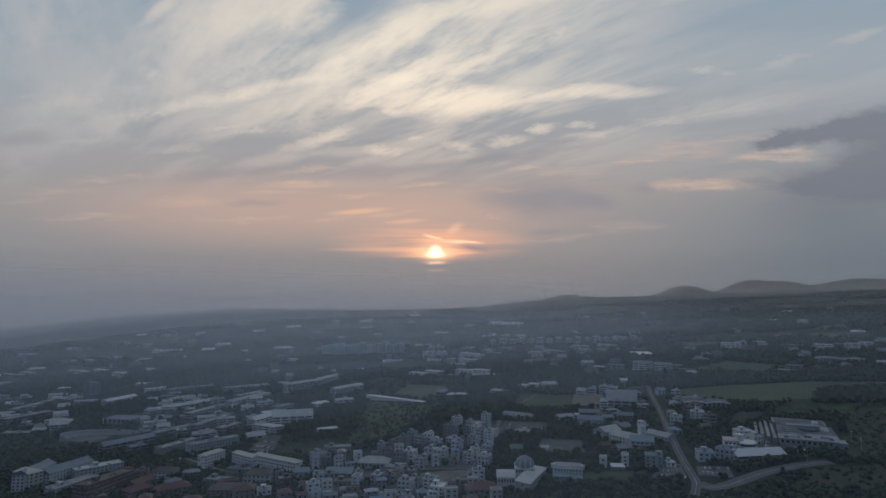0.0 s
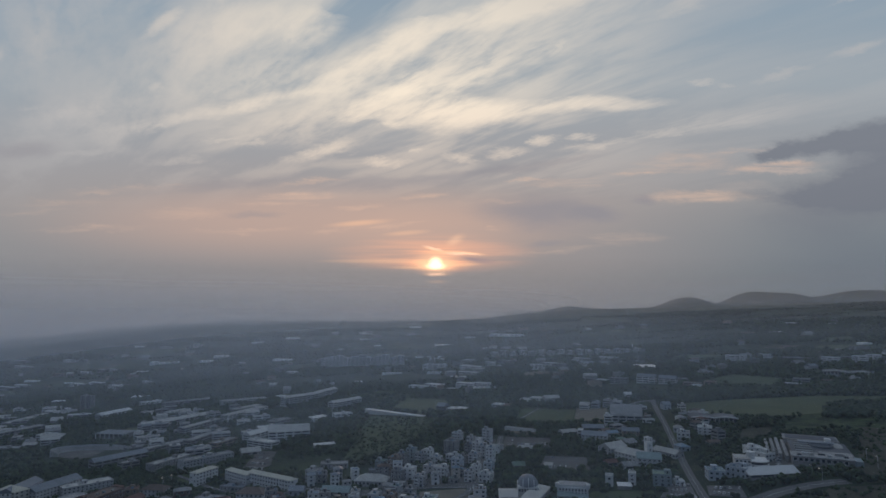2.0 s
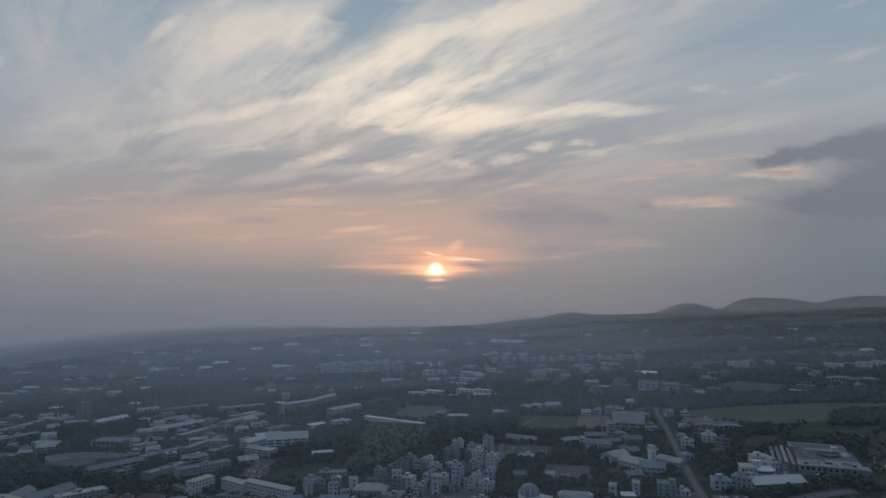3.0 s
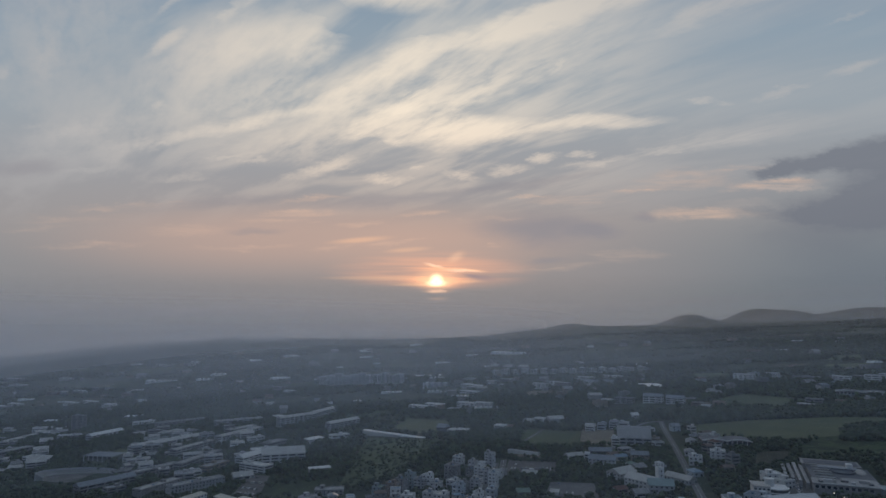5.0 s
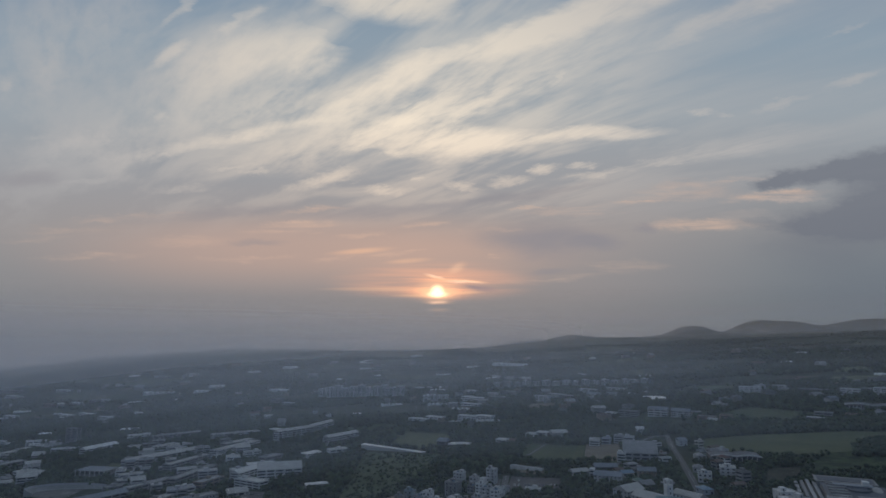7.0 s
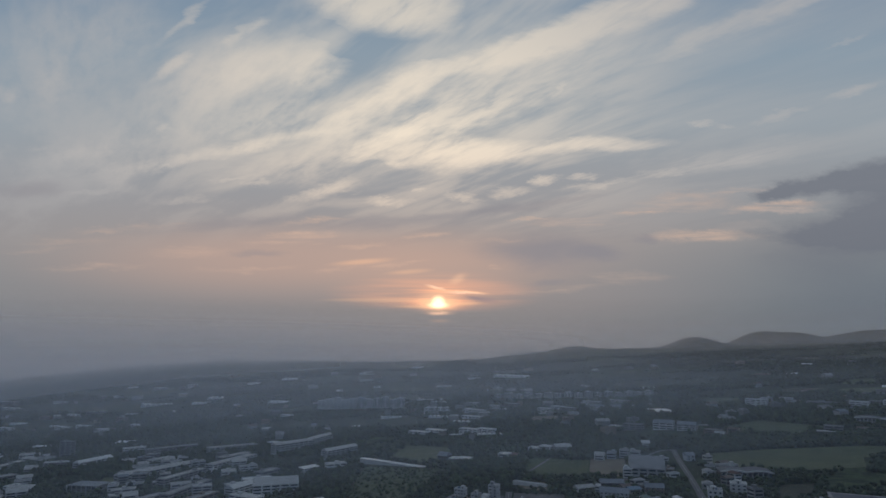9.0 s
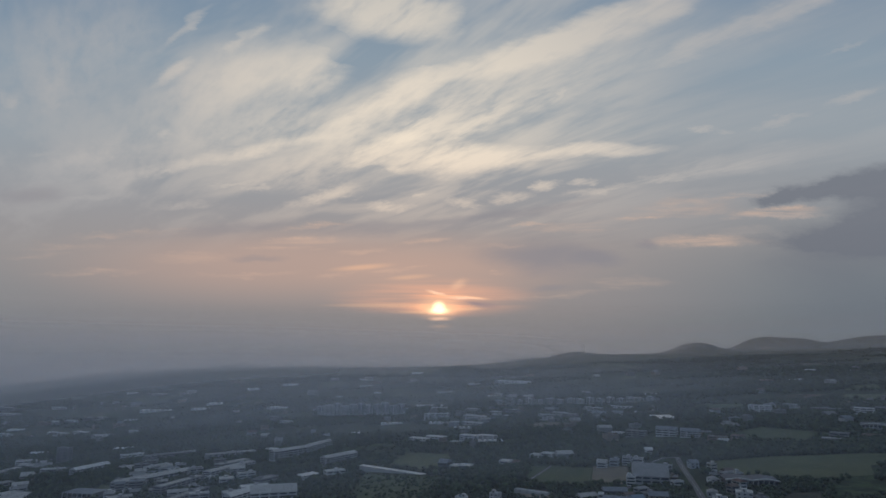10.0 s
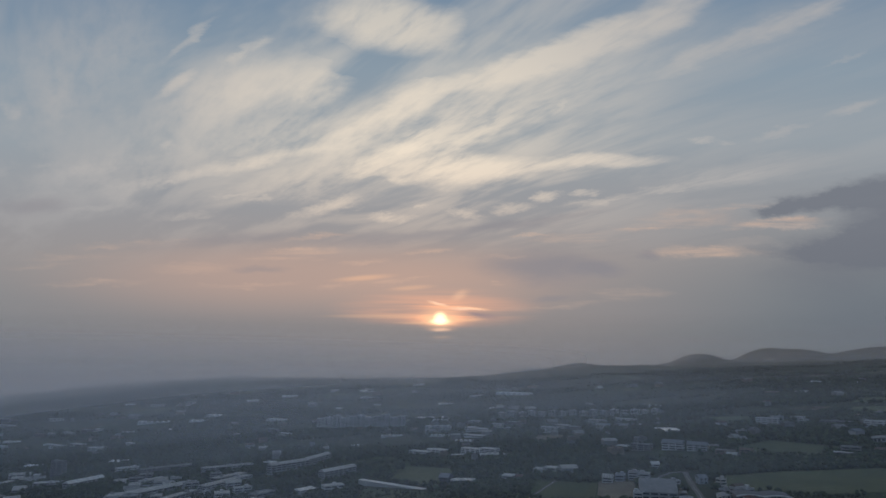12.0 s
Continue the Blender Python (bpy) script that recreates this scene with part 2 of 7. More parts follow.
    arcs = patch([(3.6, 1.25, 4.6, 0.32, -4, 0.85), (-1.6, 1.85, 2.4, 0.3, -12, 0.9), (-1.1, -2.25, 3.4, 0.5, 0, 0.4), (-1.0, -3.5, 2.6, 0.5, 0, 0.15), (-10, -0.1, 13, 0.5, 0, 0.32), (-3.5, -1.2, 7, 0.4, 0, 0.5),
                  (2.5, -0.7, 5, 0.45, 2, 0.45), (2.0, 3.4, 2.4, 1.2, 24, 0.25), (-6, 4.6, 5, 0.6, 4, 0.35), (-14, 6.2, 7, 0.7, 5, 0.35)], chart)
    sky = blend(t, calc(t, "MULTIPLY", arcs, calc(t, "MULTIPLY_ADD", bars, 0.5, 0.5)), sky, (1.1, 0.62, 0.36))
    sliver = patch([(6.2, 0.0, 3.6, 0.75, -6, 0.75), (4.4, 0.35, 2.2, 0.4, -10, 0.5)], chart)
    sky = blend(t, sliver, sky, (0.36, 0.27, 0.27))
    corona = patch([(-1.3, -0.35, 4.6, 2.5, 0, 0.75), (-1.3, -0.9, 3.4, 1.2, 0, 0.35)], chart)
    sky = blend(t, calc(t, "MULTIPLY", corona, calc(t, "MULTIPLY_ADD", bars, 0.6, 0.4), clamp=True), sky, (1.30, 0.74, 0.42))
    disc = patch([(-1.27, -0.35, 1.5, 1.3, 0, 1.0), (-1.27, -0.95, 2.3, 0.75, 0, 0.8)], chart)
    sky = blend(t, calc(t, "MINIMUM", disc, 1.0), sky, (2.3, 1.6, 0.98))
    rim = patch([(-1.25, -2.2, 2.2, 0.42, 0, 0.75), (-1.2, -3.5, 2.2, 0.3, 0, 0.1), (-1.7, 1.95, 2.3, 0.34, -13, 0.9), (3.0, 1.15, 4.4, 0.34, -2, 0.9), (1.9, 3.4, 1.8, 0.9, 30, 0.16)], ragged_sun)
    sky = blend(t, calc(t, "MINIMUM", rim, 0.9), sky, (1.12, 0.70, 0.48))
    # overhead the sky is clearer and brighter
    sky = blend(t, remap(t, raw.outputs[2], 0.60, 0.92, 0.0, 0.85), sky, (0.38, 0.47, 0.58))
    # the sky away from the sun is already in dusk
    dusk = remap(t, raw.outputs[1], -0.7, 0.35)
    sky = blend(t, dusk, blend(t, 1.0, sky, (0.42, 0.47, 0.58), "MULTIPLY"), sky)
    bg = node(t, "ShaderNodeBackground", Strength=1.0)
    t.links.new(sky, bg.inputs[0])
    out = t.nodes.new("ShaderNodeOutputWorld")
    t.links.new(bg.outputs[0], out.inputs[0])


evening_sky()
sun = new("sun", bpy.data.lights.new("sun", "SUN"))
sun.data.energy, sun.data.angle, sun.data.color = 0.5, math.radians(10), (1.0, 0.72, 0.5)
sun.matrix_world = look((0, 0, 0), (-math.sin(SUN_AZ) * math.cos(SUN_EL), -math.cos(SUN_AZ) * math.cos(SUN_EL), -math.sin(SUN_EL)))

# ------------------------------------------------------------------ lie of the land
SKY_U = (-1.2, -0.733, -0.583, -0.36, -0.17, 0.0, 0.06, 0.20, 0.34, 0.47, 0.733, 1.2)
SKY_V = (-0.045, -0.039, -0.027, -0.0145, -0.0135, -0.0125, -0.0095, 0.0055, 0.0075, 0.013, 0.022, 0.03)
# volcanic hills: direction, distance, height, half width, half depth
HILLS = ((0.398, 4250, 62, 130, 240), (0.543, 4300, 78, 240, 260), (0.49, 4400, 38, 110, 200), (0.70, 4350, 72, 230, 260), (0.62, 4450, 30, 200, 200),
         (0.203, 4400, 20, 130, 220), (0.012, 3300, 32, 110, 160), (-0.335, 4450, 22, 120, 150), (0.12, 4500, 18, 160, 150))
SEA_Z = -6.0


def ease(a, b, v):
    q = np.clip((v - a) / (b - a), 0, 1)
    return q * q * (3 - 2 * q)


def ground_z(x, y):
    """The height of the land: it climbs to the right, and rises slowly towards the far skyline."""
    far = np.maximum(y, 1.0)
    u = np.clip(x / far, -1.2, 1.2)
    s = ease(1500.0, 4400.0, y)
    z = 0.0756 * np.clip(x, -2200, 2200) * (1 - s) + (150.0 + np.interp(u, SKY_U, SKY_V) * far) * s
    z = z + 1.3 * np.sin(x / 97.0 + 1.3) * np.cos(y / 131.0) * ease(1500, 900, y) + s * 5.0 * np.sin(x / 210.0) * np.sin(y / 260.0 + x / 500.0)
    for hu, hy, hh, hw, hd in HILLS:
        e = np.abs((x - hu * hy) / hw) ** 2.4 + np.abs((y - hy) / hd) ** 2.4
        z = z + hh * np.exp(-e)
    return z

# ------------------------------------------------------------------ materials
def surface(name, stops, size, rough=0.8, metal=0.0, bump=0.15, fine=12.0, vary=0.25, spec=0.3, random_tint=0.0, island=0.0):
    """Paint or earth with variation at two scales: size is the width of the large stains in metres."""
    m, t = material(name)
    pos = t.nodes.new("ShaderNodeNewGeometry")
    big = cloudy(t, pos.outputs["Position"], 1.0 / size, 5, 0.6).outputs[0]
    small = cloudy(t, pos.outputs["Position"], fine / size, 4, 0.65).outputs[0]
    mixed = calc(t, "ADD", calc(t, "MULTIPLY", big, 1 - vary), calc(t, "MULTIPLY", small, vary))
    wide = remap(t, mixed, 0.3, 0.7)
    col = ramp(t, wide, stops)
    if random_tint:
        info = t.nodes.new("ShaderNodeObjectInfo")
        k = calc(t, "MULTIPLY_ADD", info.outputs["Random"], random_tint, 1 - random_tint * 0.5)
        col = blend(t, 1.0, col, k, "MULTIPLY")
    if island:
        k = calc(t, "MULTIPLY_ADD", pos.outputs["Random Per Island"], island, 1 - island * 0.5)
        col = blend(t, 1.0, col, k, "MULTIPLY")
    b = node(t, "ShaderNodeBsdfPrincipled", Roughness=rough, Metallic=metal)
    b.inputs["Specular IOR Level"].default_value = spec
    t.links.new(col, b.inputs["Base Color"])
    if bump:
        n = node(t, "ShaderNodeBump", Strength=bump, Distance=0.05 * size)
        t.links.new(small, n.inputs["Height"])
        t.links.new(n.outputs[0], b.inputs["Normal"])
    out = t.nodes.new("ShaderNodeOutputMaterial")
    t.links.new(b.outputs[0], out.inputs[0])
    return m


def land_material():
    """Farmland: a patchwork of small dark plots, scrub and bare soil, with hedge lines."""
    m, t = material("farmland")
    pos = t.nodes.new("ShaderNodeNewGeometry").outputs["Position"]
    bent = t.nodes.new("ShaderNodeVectorMath")
    bent.operation = "MULTIPLY_ADD"
    wob = cloudy(t, pos, 0.006, 3)
    t.links.new(wob.outputs["Color"], bent.inputs[0])
    bent.inputs[1].default_value = (60, 60, 0)
    t.links.new(pos, bent.inputs[2])
    plots = node(t, "ShaderNodeTexVoronoi", Scale=0.011)
    t.links.new(turned(t, bent.outputs[0], rot=(0, 0, 0.4), scale=(1, 0.6, 0)), plots.inputs["Vector"])
    tone = t.nodes.new("ShaderNodeSeparateColor")
    t.links.new(plots.outputs["Color"], tone.inputs[0])
    col = ramp(t, tone.outputs[0], [(0.0, (0.026, 0.039, 0.023)), (0.45, (0.036, 0.055, 0.029)), (0.7, (0.058, 0.085, 0.039)), (0.86, (0.098, 0.117, 0.058)), (1.0, (0.124, 0.107, 0.075))])
    scrub = cloudy(t, pos, 0.05, 6, 0.65).outputs[0]
    col = blend(t, remap(t, scrub, 0.42, 0.62), col, (0.027, 0.041, 0.025))
    big = cloudy(t, pos, 0.0025, 4, 0.6).outputs[0]
    col = blend(t, remap(t, big, 0.36, 0.56, 0.0, 0.85), col, (0.023, 0.036, 0.024))
    b = node(t, "ShaderNodeBsdfPrincipled", Roughness=0.95)
    b.inputs["Specular IOR Level"].default_value = 0.1
    t.links.new(col, b.inputs["Base Color"])
    n = node(t, "ShaderNodeBump", Strength=0.6, Distance=1.5)
    t.links.new(cloudy(t, pos, 0.25, 5, 0.7).outputs[0], n.inputs["Height"])
    t.links.new(n.outputs[0], b.inputs["Normal"])
    out = t.nodes.new("ShaderNodeOutputMaterial")
    t.links.new(b.outputs[0], out.inputs[0])
    return m


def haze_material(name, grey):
    """Translucent sheet standing in for aerial haze: mostly clear, the rest scatters the light that falls on it; its
    density lies in the mesh.
    """
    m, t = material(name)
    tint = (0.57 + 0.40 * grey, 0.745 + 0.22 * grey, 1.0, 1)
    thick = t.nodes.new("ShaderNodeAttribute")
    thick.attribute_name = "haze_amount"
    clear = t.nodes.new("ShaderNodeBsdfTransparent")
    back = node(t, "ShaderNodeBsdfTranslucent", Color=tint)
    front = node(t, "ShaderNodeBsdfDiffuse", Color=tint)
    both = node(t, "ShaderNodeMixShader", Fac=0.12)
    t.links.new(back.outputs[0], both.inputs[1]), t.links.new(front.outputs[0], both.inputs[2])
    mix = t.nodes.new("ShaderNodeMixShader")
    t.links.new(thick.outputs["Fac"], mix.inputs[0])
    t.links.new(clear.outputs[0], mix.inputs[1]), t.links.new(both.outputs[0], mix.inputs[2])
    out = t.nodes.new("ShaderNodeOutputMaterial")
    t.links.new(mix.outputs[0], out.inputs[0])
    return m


LAND = land_material()
FOLIAGE = surface("broadleaf_foliage", [(0.0, (0.018, 0.029, 0.018)), (0.6, (0.040, 0.062, 0.031)), (1.0, (0.070, 0.094, 0.046))], 5.0, 0.9, bump=0.5, fine=6, vary=0.5, spec=0.15, island=0.8)
PINE = surface("pine_foliage", [(0.0, (0.016, 0.027, 0.019)), (0.6, (0.029, 0.046, 0.027)), (1.0, (0.044, 0.064, 0.035))], 5.0, 0.9, bump=0.5, fine=6, vary=0.5, spec=0.15, island=0.75)
BARK = surface("bark", [(0.0, (0.05, 0.04, 0.03)), (1.0, (0.11, 0.09, 0.07))], 0.6, 0.95)
ASPHALT = surface("asphalt", [(0.0, (0.075, 0.077, 0.080)), (1.0, (0.125, 0.125, 0.125))], 9.0, 0.85, fine=20)
LOT = surface("worn_paving", [(0.0, (0.055, 0.055, 0.054)), (0.6, (0.10, 0.098, 0.094)), (1.0, (0.15, 0.145, 0.135))], 14.0, 0.9, fine=14, vary=0.4)
PAVING = surface("grey_paving", [(0.0, (0.10, 0.10, 0.098)), (1.0, (0.15, 0.15, 0.146))], 6.0, 0.9, fine=12)
CONCRETE = surface("pale_concrete", [(0.0, (0.26, 0.26, 0.25)), (1.0, (0.40, 0.39, 0.37))], 8.0, 0.85, fine=10)
SOIL = surface("dry_soil", [(0.0, (0.12, 0.105, 0.08)), (1.0, (0.19, 0.165, 0.125))], 20.0, 0.95, fine=20, vary=0.35)
GRASS = surface("meadow_grass", [(0.0, (0.048, 0.066, 0.030)), (1.0, (0.082, 0.100, 0.046))], 40.0, 0.95, fine=30, vary=0.35)
CROP = surface("dark_crop", [(0.0, (0.038, 0.060, 0.030)), (1.0, (0.062, 0.085, 0.040))], 25.0, 0.95, fine=25, vary=0.35)
SCRUB = surface("rough_scrub", [(0.0, (0.024, 0.028, 0.019)), (0.6, (0.044, 0.046, 0.029)), (1.0, (0.085, 0.078, 0.054))], 18.0, 0.95, fine=12, vary=0.5, bump=0.6)
WATER = surface("sea_water", [(0.0, (0.03, 0.05, 0.065)), (1.0, (0.04, 0.06, 0.075))], 60.0, 0.12, bump=0.05, spec=0.5)
WALLS = dict(
    chalk=surface("fresh_white_paint", [(0.0, (0.66, 0.66, 0.65)), (1.0, (0.80, 0.80, 0.79))], 5.0, 0.8, fine=8, vary=0.3, random_tint=0.15),
    white=surface("white_render", [(0.0, (0.49, 0.49, 0.48)), (0.7, (0.63, 0.63, 0.615)), (1.0, (0.70, 0.70, 0.685))], 5.0, 0.85, fine=8, vary=0.4, random_tint=0.25),
    cream=surface("cream_render", [(0.0, (0.393, 0.373, 0.333)), (1.0, (0.518, 0.494, 0.440))], 5.0, 0.85, fine=8, vary=0.4, random_tint=0.25),
    grey=surface("grey_render", [(0.0, (0.180, 0.180, 0.184)), (1.0, (0.279, 0.279, 0.279))], 5.0, 0.85, fine=8, vary=0.4, random_tint=0.35),
    pale=surface("pale_grey_tile", [(0.0, (0.345, 0.352, 0.36)), (1.0, (0.475, 0.475, 0.475))], 5.0, 0.7, fine=8, vary=0.4, random_tint=0.3),
    brick=surface("brown_brick", [(0.0, (0.095, 0.063, 0.056)), (1.0, (0.152, 0.103, 0.088))], 4.0, 0.9, fine=10, vary=0.5, random_tint=0.25),
    tan=surface("tan_brick", [(0.0, (0.195, 0.158, 0.128)), (1.0, (0.285, 0.232, 0.188))], 4.0, 0.9, fine=10, vary=0.5, random_tint=0.3),
    teal=surface("blue_green_render", [(0.0, (0.203, 0.247, 0.255)), (1.0, (0.307, 0.359, 0.367))], 5.0, 0.85, fine=8, vary=0.4, random_tint=0.2),
    dark=surface("dark_cladding", [(0.0, (0.049, 0.059, 0.077)), (1.0, (0.077, 0.087, 0.105))], 5.0, 0.6, fine=8, random_tint=0.2),
    blue=surface("pale_blue_render", [(0.0, (0.328, 0.369, 0.410)), (1.0, (0.424, 0.465, 0.497))], 5.0, 0.8, fine=8, random_tint=0.2),
)
ROOFS = dict(
    grey=surface("grey_roof_membrane", [(0.0, (0.160, 0.160, 0.164)), (0.6, (0.248, 0.248, 0.248)), (1.0, (0.320, 0.320, 0.312))], 7.0, 0.85, fine=8, vary=0.45, random_tint=0.35),
    pale=surface("pale_roof_screed", [(0.0, (0.320, 0.312, 0.296)), (0.6, (0.416, 0.408, 0.384)), (1.0, (0.480, 0.472, 0.448))], 7.0, 0.85, fine=8, vary=0.45, random_tint=0.25),
    green=surface("green_roof_paint", [(0.0, (0.095, 0.143, 0.114)), (0.6, (0.137, 0.195, 0.156)), (1.0, (0.201, 0.234, 0.205))], 7.0, 0.7, fine=8, vary=0.45, random_tint=0.3),
    red=surface("red_clay_tiles", [(0.0, (0.086, 0.045, 0.039)), (1.0, (0.146, 0.076, 0.063))], 5.0, 0.8, fine=10, vary=0.45, random_tint=0.3),
    brown=surface("brown_roof_tiles", [(0.0, (0.090, 0.068, 0.056)), (1.0, (0.150, 0.112, 0.094))], 5.0, 0.8, fine=10, vary=0.45, random_tint=0.3),
    slate=surface("slate_blue_metal_roof", [(0.0, (0.128, 0.148, 0.176)), (1.0, (0.192, 0.212, 0.240))], 6.0, 0.5, fine=10, vary=0.4, random_tint=0.2),
    blue=surface("blue_sheet_roof", [(0.0, (0.118, 0.176, 0.234)), (1.0, (0.177, 0.254, 0.321))], 6.0, 0.5, fine=10, vary=0.4, random_tint=0.2),
    teal=surface("blue_green_sheet_roof", [(0.0, (0.136, 0.192, 0.200)), (1.0, (0.204, 0.268, 0.272))], 6.0, 0.5, fine=10, vary=0.4, random_tint=0.2),
    white=surface("white_sheet_roof", [(0.0, (0.480, 0.480, 0.472)), (1.0, (0.608, 0.608, 0.600))], 6.0, 0.5, fine=10, vary=0.4, random_tint=0.15),
    cream=surface("cream_roof_tiles", [(0.0, (0.400, 0.378, 0.310)), (1.0, (0.524, 0.496, 0.412))], 6.0, 0.6, fine=10, vary=0.4, random_tint=0.15),
)
GLASS = surface("dark_window_glass", [(0.0, (0.025, 0.03, 0.04)), (1.0, (0.05, 0.06, 0.075))], 6.0, 0.12, bump=0.0, spec=0.6, random_tint=0.6)
TRIM = surface("white_trim", [(0.0, (0.58, 0.58, 0.57)), (1.0, (0.72, 0.72, 0.71))], 3.0, 0.6)
STEEL = surface("grey_steel", [(0.0, (0.25, 0.26, 0.27)), (1.0, (0.40, 0.41, 0.42))], 2.0, 0.45, metal=0.6)
FILM = surface("greenhouse_film", [(0.0, (0.55, 0.57, 0.58)), (1.0, (0.76, 0.77, 0.77))], 8.0, 0.35, bump=0.05, spec=0.5, random_tint=0.15)


# ------------------------------------------------------------------ mesh helpers
def mesh_of(name, verts, faces, mat, smooth=False):
    me = bpy.data.meshes.new(name)
    me.from_pydata([tuple(v) for v in verts], [], [tuple(f) for f in faces])
    me.materials.append(mat)
    if smooth:
        me.polygons.foreach_set("use_smooth", np.ones(len(me.polygons), dtype=bool))
    me.update()
    return me


def child(name, me, parent, m=None, label=""):
    ob = new(name, me)
    ob.parent = parent
    if m is not None:
        ob.matrix_basis = m
    if label:
        ob["label"] = label
    return ob


def empty(name, m):
    ob = new(name)
    ob.empty_display_size = 2.0
    ob.matrix_basis = m
    return ob


BOX_F = [(0, 3, 2, 1), (4, 5, 6, 7), (0, 1, 5, 4), (1, 2, 6, 5), (2, 3, 7, 6), (3, 0, 4, 7)]


def boxes(rows):
    """Verts and faces of upright boxes: x0, x1, y0, y1, z0, z1 each."""
    vs, fs = [], []
    for x0, x1, y0, y1, z0, z1 in rows:
        n = len(vs)
        vs += [(x0, y0, z0), (x1, y0, z0), (x1, y1, z0), (x0, y1, z0), (x0, y0, z1), (x1, y0, z1), (x1, y1, z1), (x0, y1, z1)]
        fs += [tuple(i + n for i in f) for f in BOX_F]
    return vs, fs


def box_part(name, parent, mat, rows, label=""):
    vs, fs = boxes(rows)
    return child(name, mesh_of(name, vs, fs, mat), parent, None, label)


# ------------------------------------------------------------------ the ground, the sea, the sheets for haze
def spread(a, b, n, k):
    """n steps from a to b, closer together near zero."""
    q = np.linspace(-1, 1, n) if a < 0 else np.linspace(0, 1, n)
    w = np.sign(q) * np.abs(q) ** k
    return (w * b) if a < 0 else a + (b - a) * w


def ground():
    xs = spread(-4700, 4700, 301, 1.6)
    ys = np.concatenate([np.linspace(-1600, 0, 24)[:-1], np.linspace(0, 1600, 120)[:-1], np.linspace(1600, 4850, 190)])
    gx, gy = np.meshgrid(xs, ys)
    gz = ground_z(gx, gy)
    # the coast, far to one side: land drops under the sea
    coast = ease(3850, 4050, gy + 0.25 * (gx + 2940)) * ease(-2400, -2750, gx + 0.12 * (gy - 4000))
    gz = gz * (1 - coast) + (SEA_Z - 12) * coast
    nx, ny = len(xs), len(ys)
    vs = np.stack([gx, gy, gz], -1).reshape(-1, 3)
    i = (np.arange(ny - 1)[:, None] * nx + np.arange(nx - 1)[None, :]).ravel()
    fs = np.stack([i, i + 1, i + nx + 1, i + nx], -1)
    me = mesh_of("ground", vs.tolist(), fs.tolist(), LAND, True)
    tagged(new("ground", me), "dark farmland and woodland plain climbing to one side", "ground", kind="structure")
    sea = mesh_of("sea", [(-4700, 3700, SEA_Z), (-2300, 3700, SEA_Z), (-2300, 4850, SEA_Z), (-4700, 4850, SEA_Z)], [(0, 1, 2, 3)], WATER)
    tagged(new("water", sea), "pale calm sea beyond the far coast", "sea", kind="structure")


# upright sheets added to imitate haze: distance, density, height of full density over the land, heights between which
# it thins out, greyness
HAZE_SHEETS = ((340, 0.11, 4.0, 133, 157, 0.0), (700, 0.105, 34.0, 105, 165, 0.0), (1120, 0.15, 36.0, 85, 185, 0.15), (1650, 0.17, 28.0, 90, 230, 0.3),
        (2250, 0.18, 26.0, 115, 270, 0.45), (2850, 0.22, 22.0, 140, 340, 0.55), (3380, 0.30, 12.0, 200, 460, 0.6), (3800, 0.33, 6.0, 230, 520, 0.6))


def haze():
    for r, density, full, low, high, grey in HAZE_SHEETS:
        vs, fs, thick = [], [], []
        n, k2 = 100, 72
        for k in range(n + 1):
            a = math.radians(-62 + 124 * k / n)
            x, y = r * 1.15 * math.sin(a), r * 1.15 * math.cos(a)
            # density set by bearing to match brightness: more seaward far off, more below the sun midway, less at both
            # sides nearby to darken the lower corners
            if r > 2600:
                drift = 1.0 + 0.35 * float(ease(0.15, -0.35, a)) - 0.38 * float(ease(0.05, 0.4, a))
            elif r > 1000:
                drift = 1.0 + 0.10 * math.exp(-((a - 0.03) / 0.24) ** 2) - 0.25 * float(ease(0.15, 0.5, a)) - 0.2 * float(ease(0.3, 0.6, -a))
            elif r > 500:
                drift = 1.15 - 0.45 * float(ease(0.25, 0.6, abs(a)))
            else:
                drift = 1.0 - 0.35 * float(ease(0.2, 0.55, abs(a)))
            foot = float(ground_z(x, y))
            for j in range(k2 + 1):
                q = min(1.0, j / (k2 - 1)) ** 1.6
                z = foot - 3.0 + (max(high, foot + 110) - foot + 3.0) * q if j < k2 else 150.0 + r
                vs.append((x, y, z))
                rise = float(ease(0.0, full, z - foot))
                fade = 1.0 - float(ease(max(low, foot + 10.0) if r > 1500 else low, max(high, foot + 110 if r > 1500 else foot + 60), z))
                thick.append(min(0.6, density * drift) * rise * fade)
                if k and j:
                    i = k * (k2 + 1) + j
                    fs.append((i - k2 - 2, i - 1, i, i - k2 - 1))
        me = mesh_of("haze_sheet", vs, fs, haze_material("haze_veil", grey), True)
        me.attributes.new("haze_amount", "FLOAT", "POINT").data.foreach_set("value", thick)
        tagged(new("haze_sheet", me), "thin translucent upright sheet standing in for evening haze", "haze", "haze over the plain", "stuff")


ground()
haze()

# ------------------------------------------------------------------ buildings
TAKEN, TAKEN_QUADS = [], []
WALL_WORDS = dict(chalk="bright white painted", white="white rendered", cream="cream rendered", grey="grey concrete", pale="pale grey tiled", brick="brown brick", tan="tan brick", teal="blue-green rendered", dark="dark clad", blue="pale blue rendered")
ROOF_WORDS = dict(grey="grey", pale="pale", green="green painted", red="red tiled", brown="brown tiled", slate="slate-blue", blue="blue sheet", teal="blue-green sheet", white="white", cream="cream")
SHAPE_WORDS = dict(flat="flat", gable="gabled", hip="hipped", arch="curved", shed="sloping")


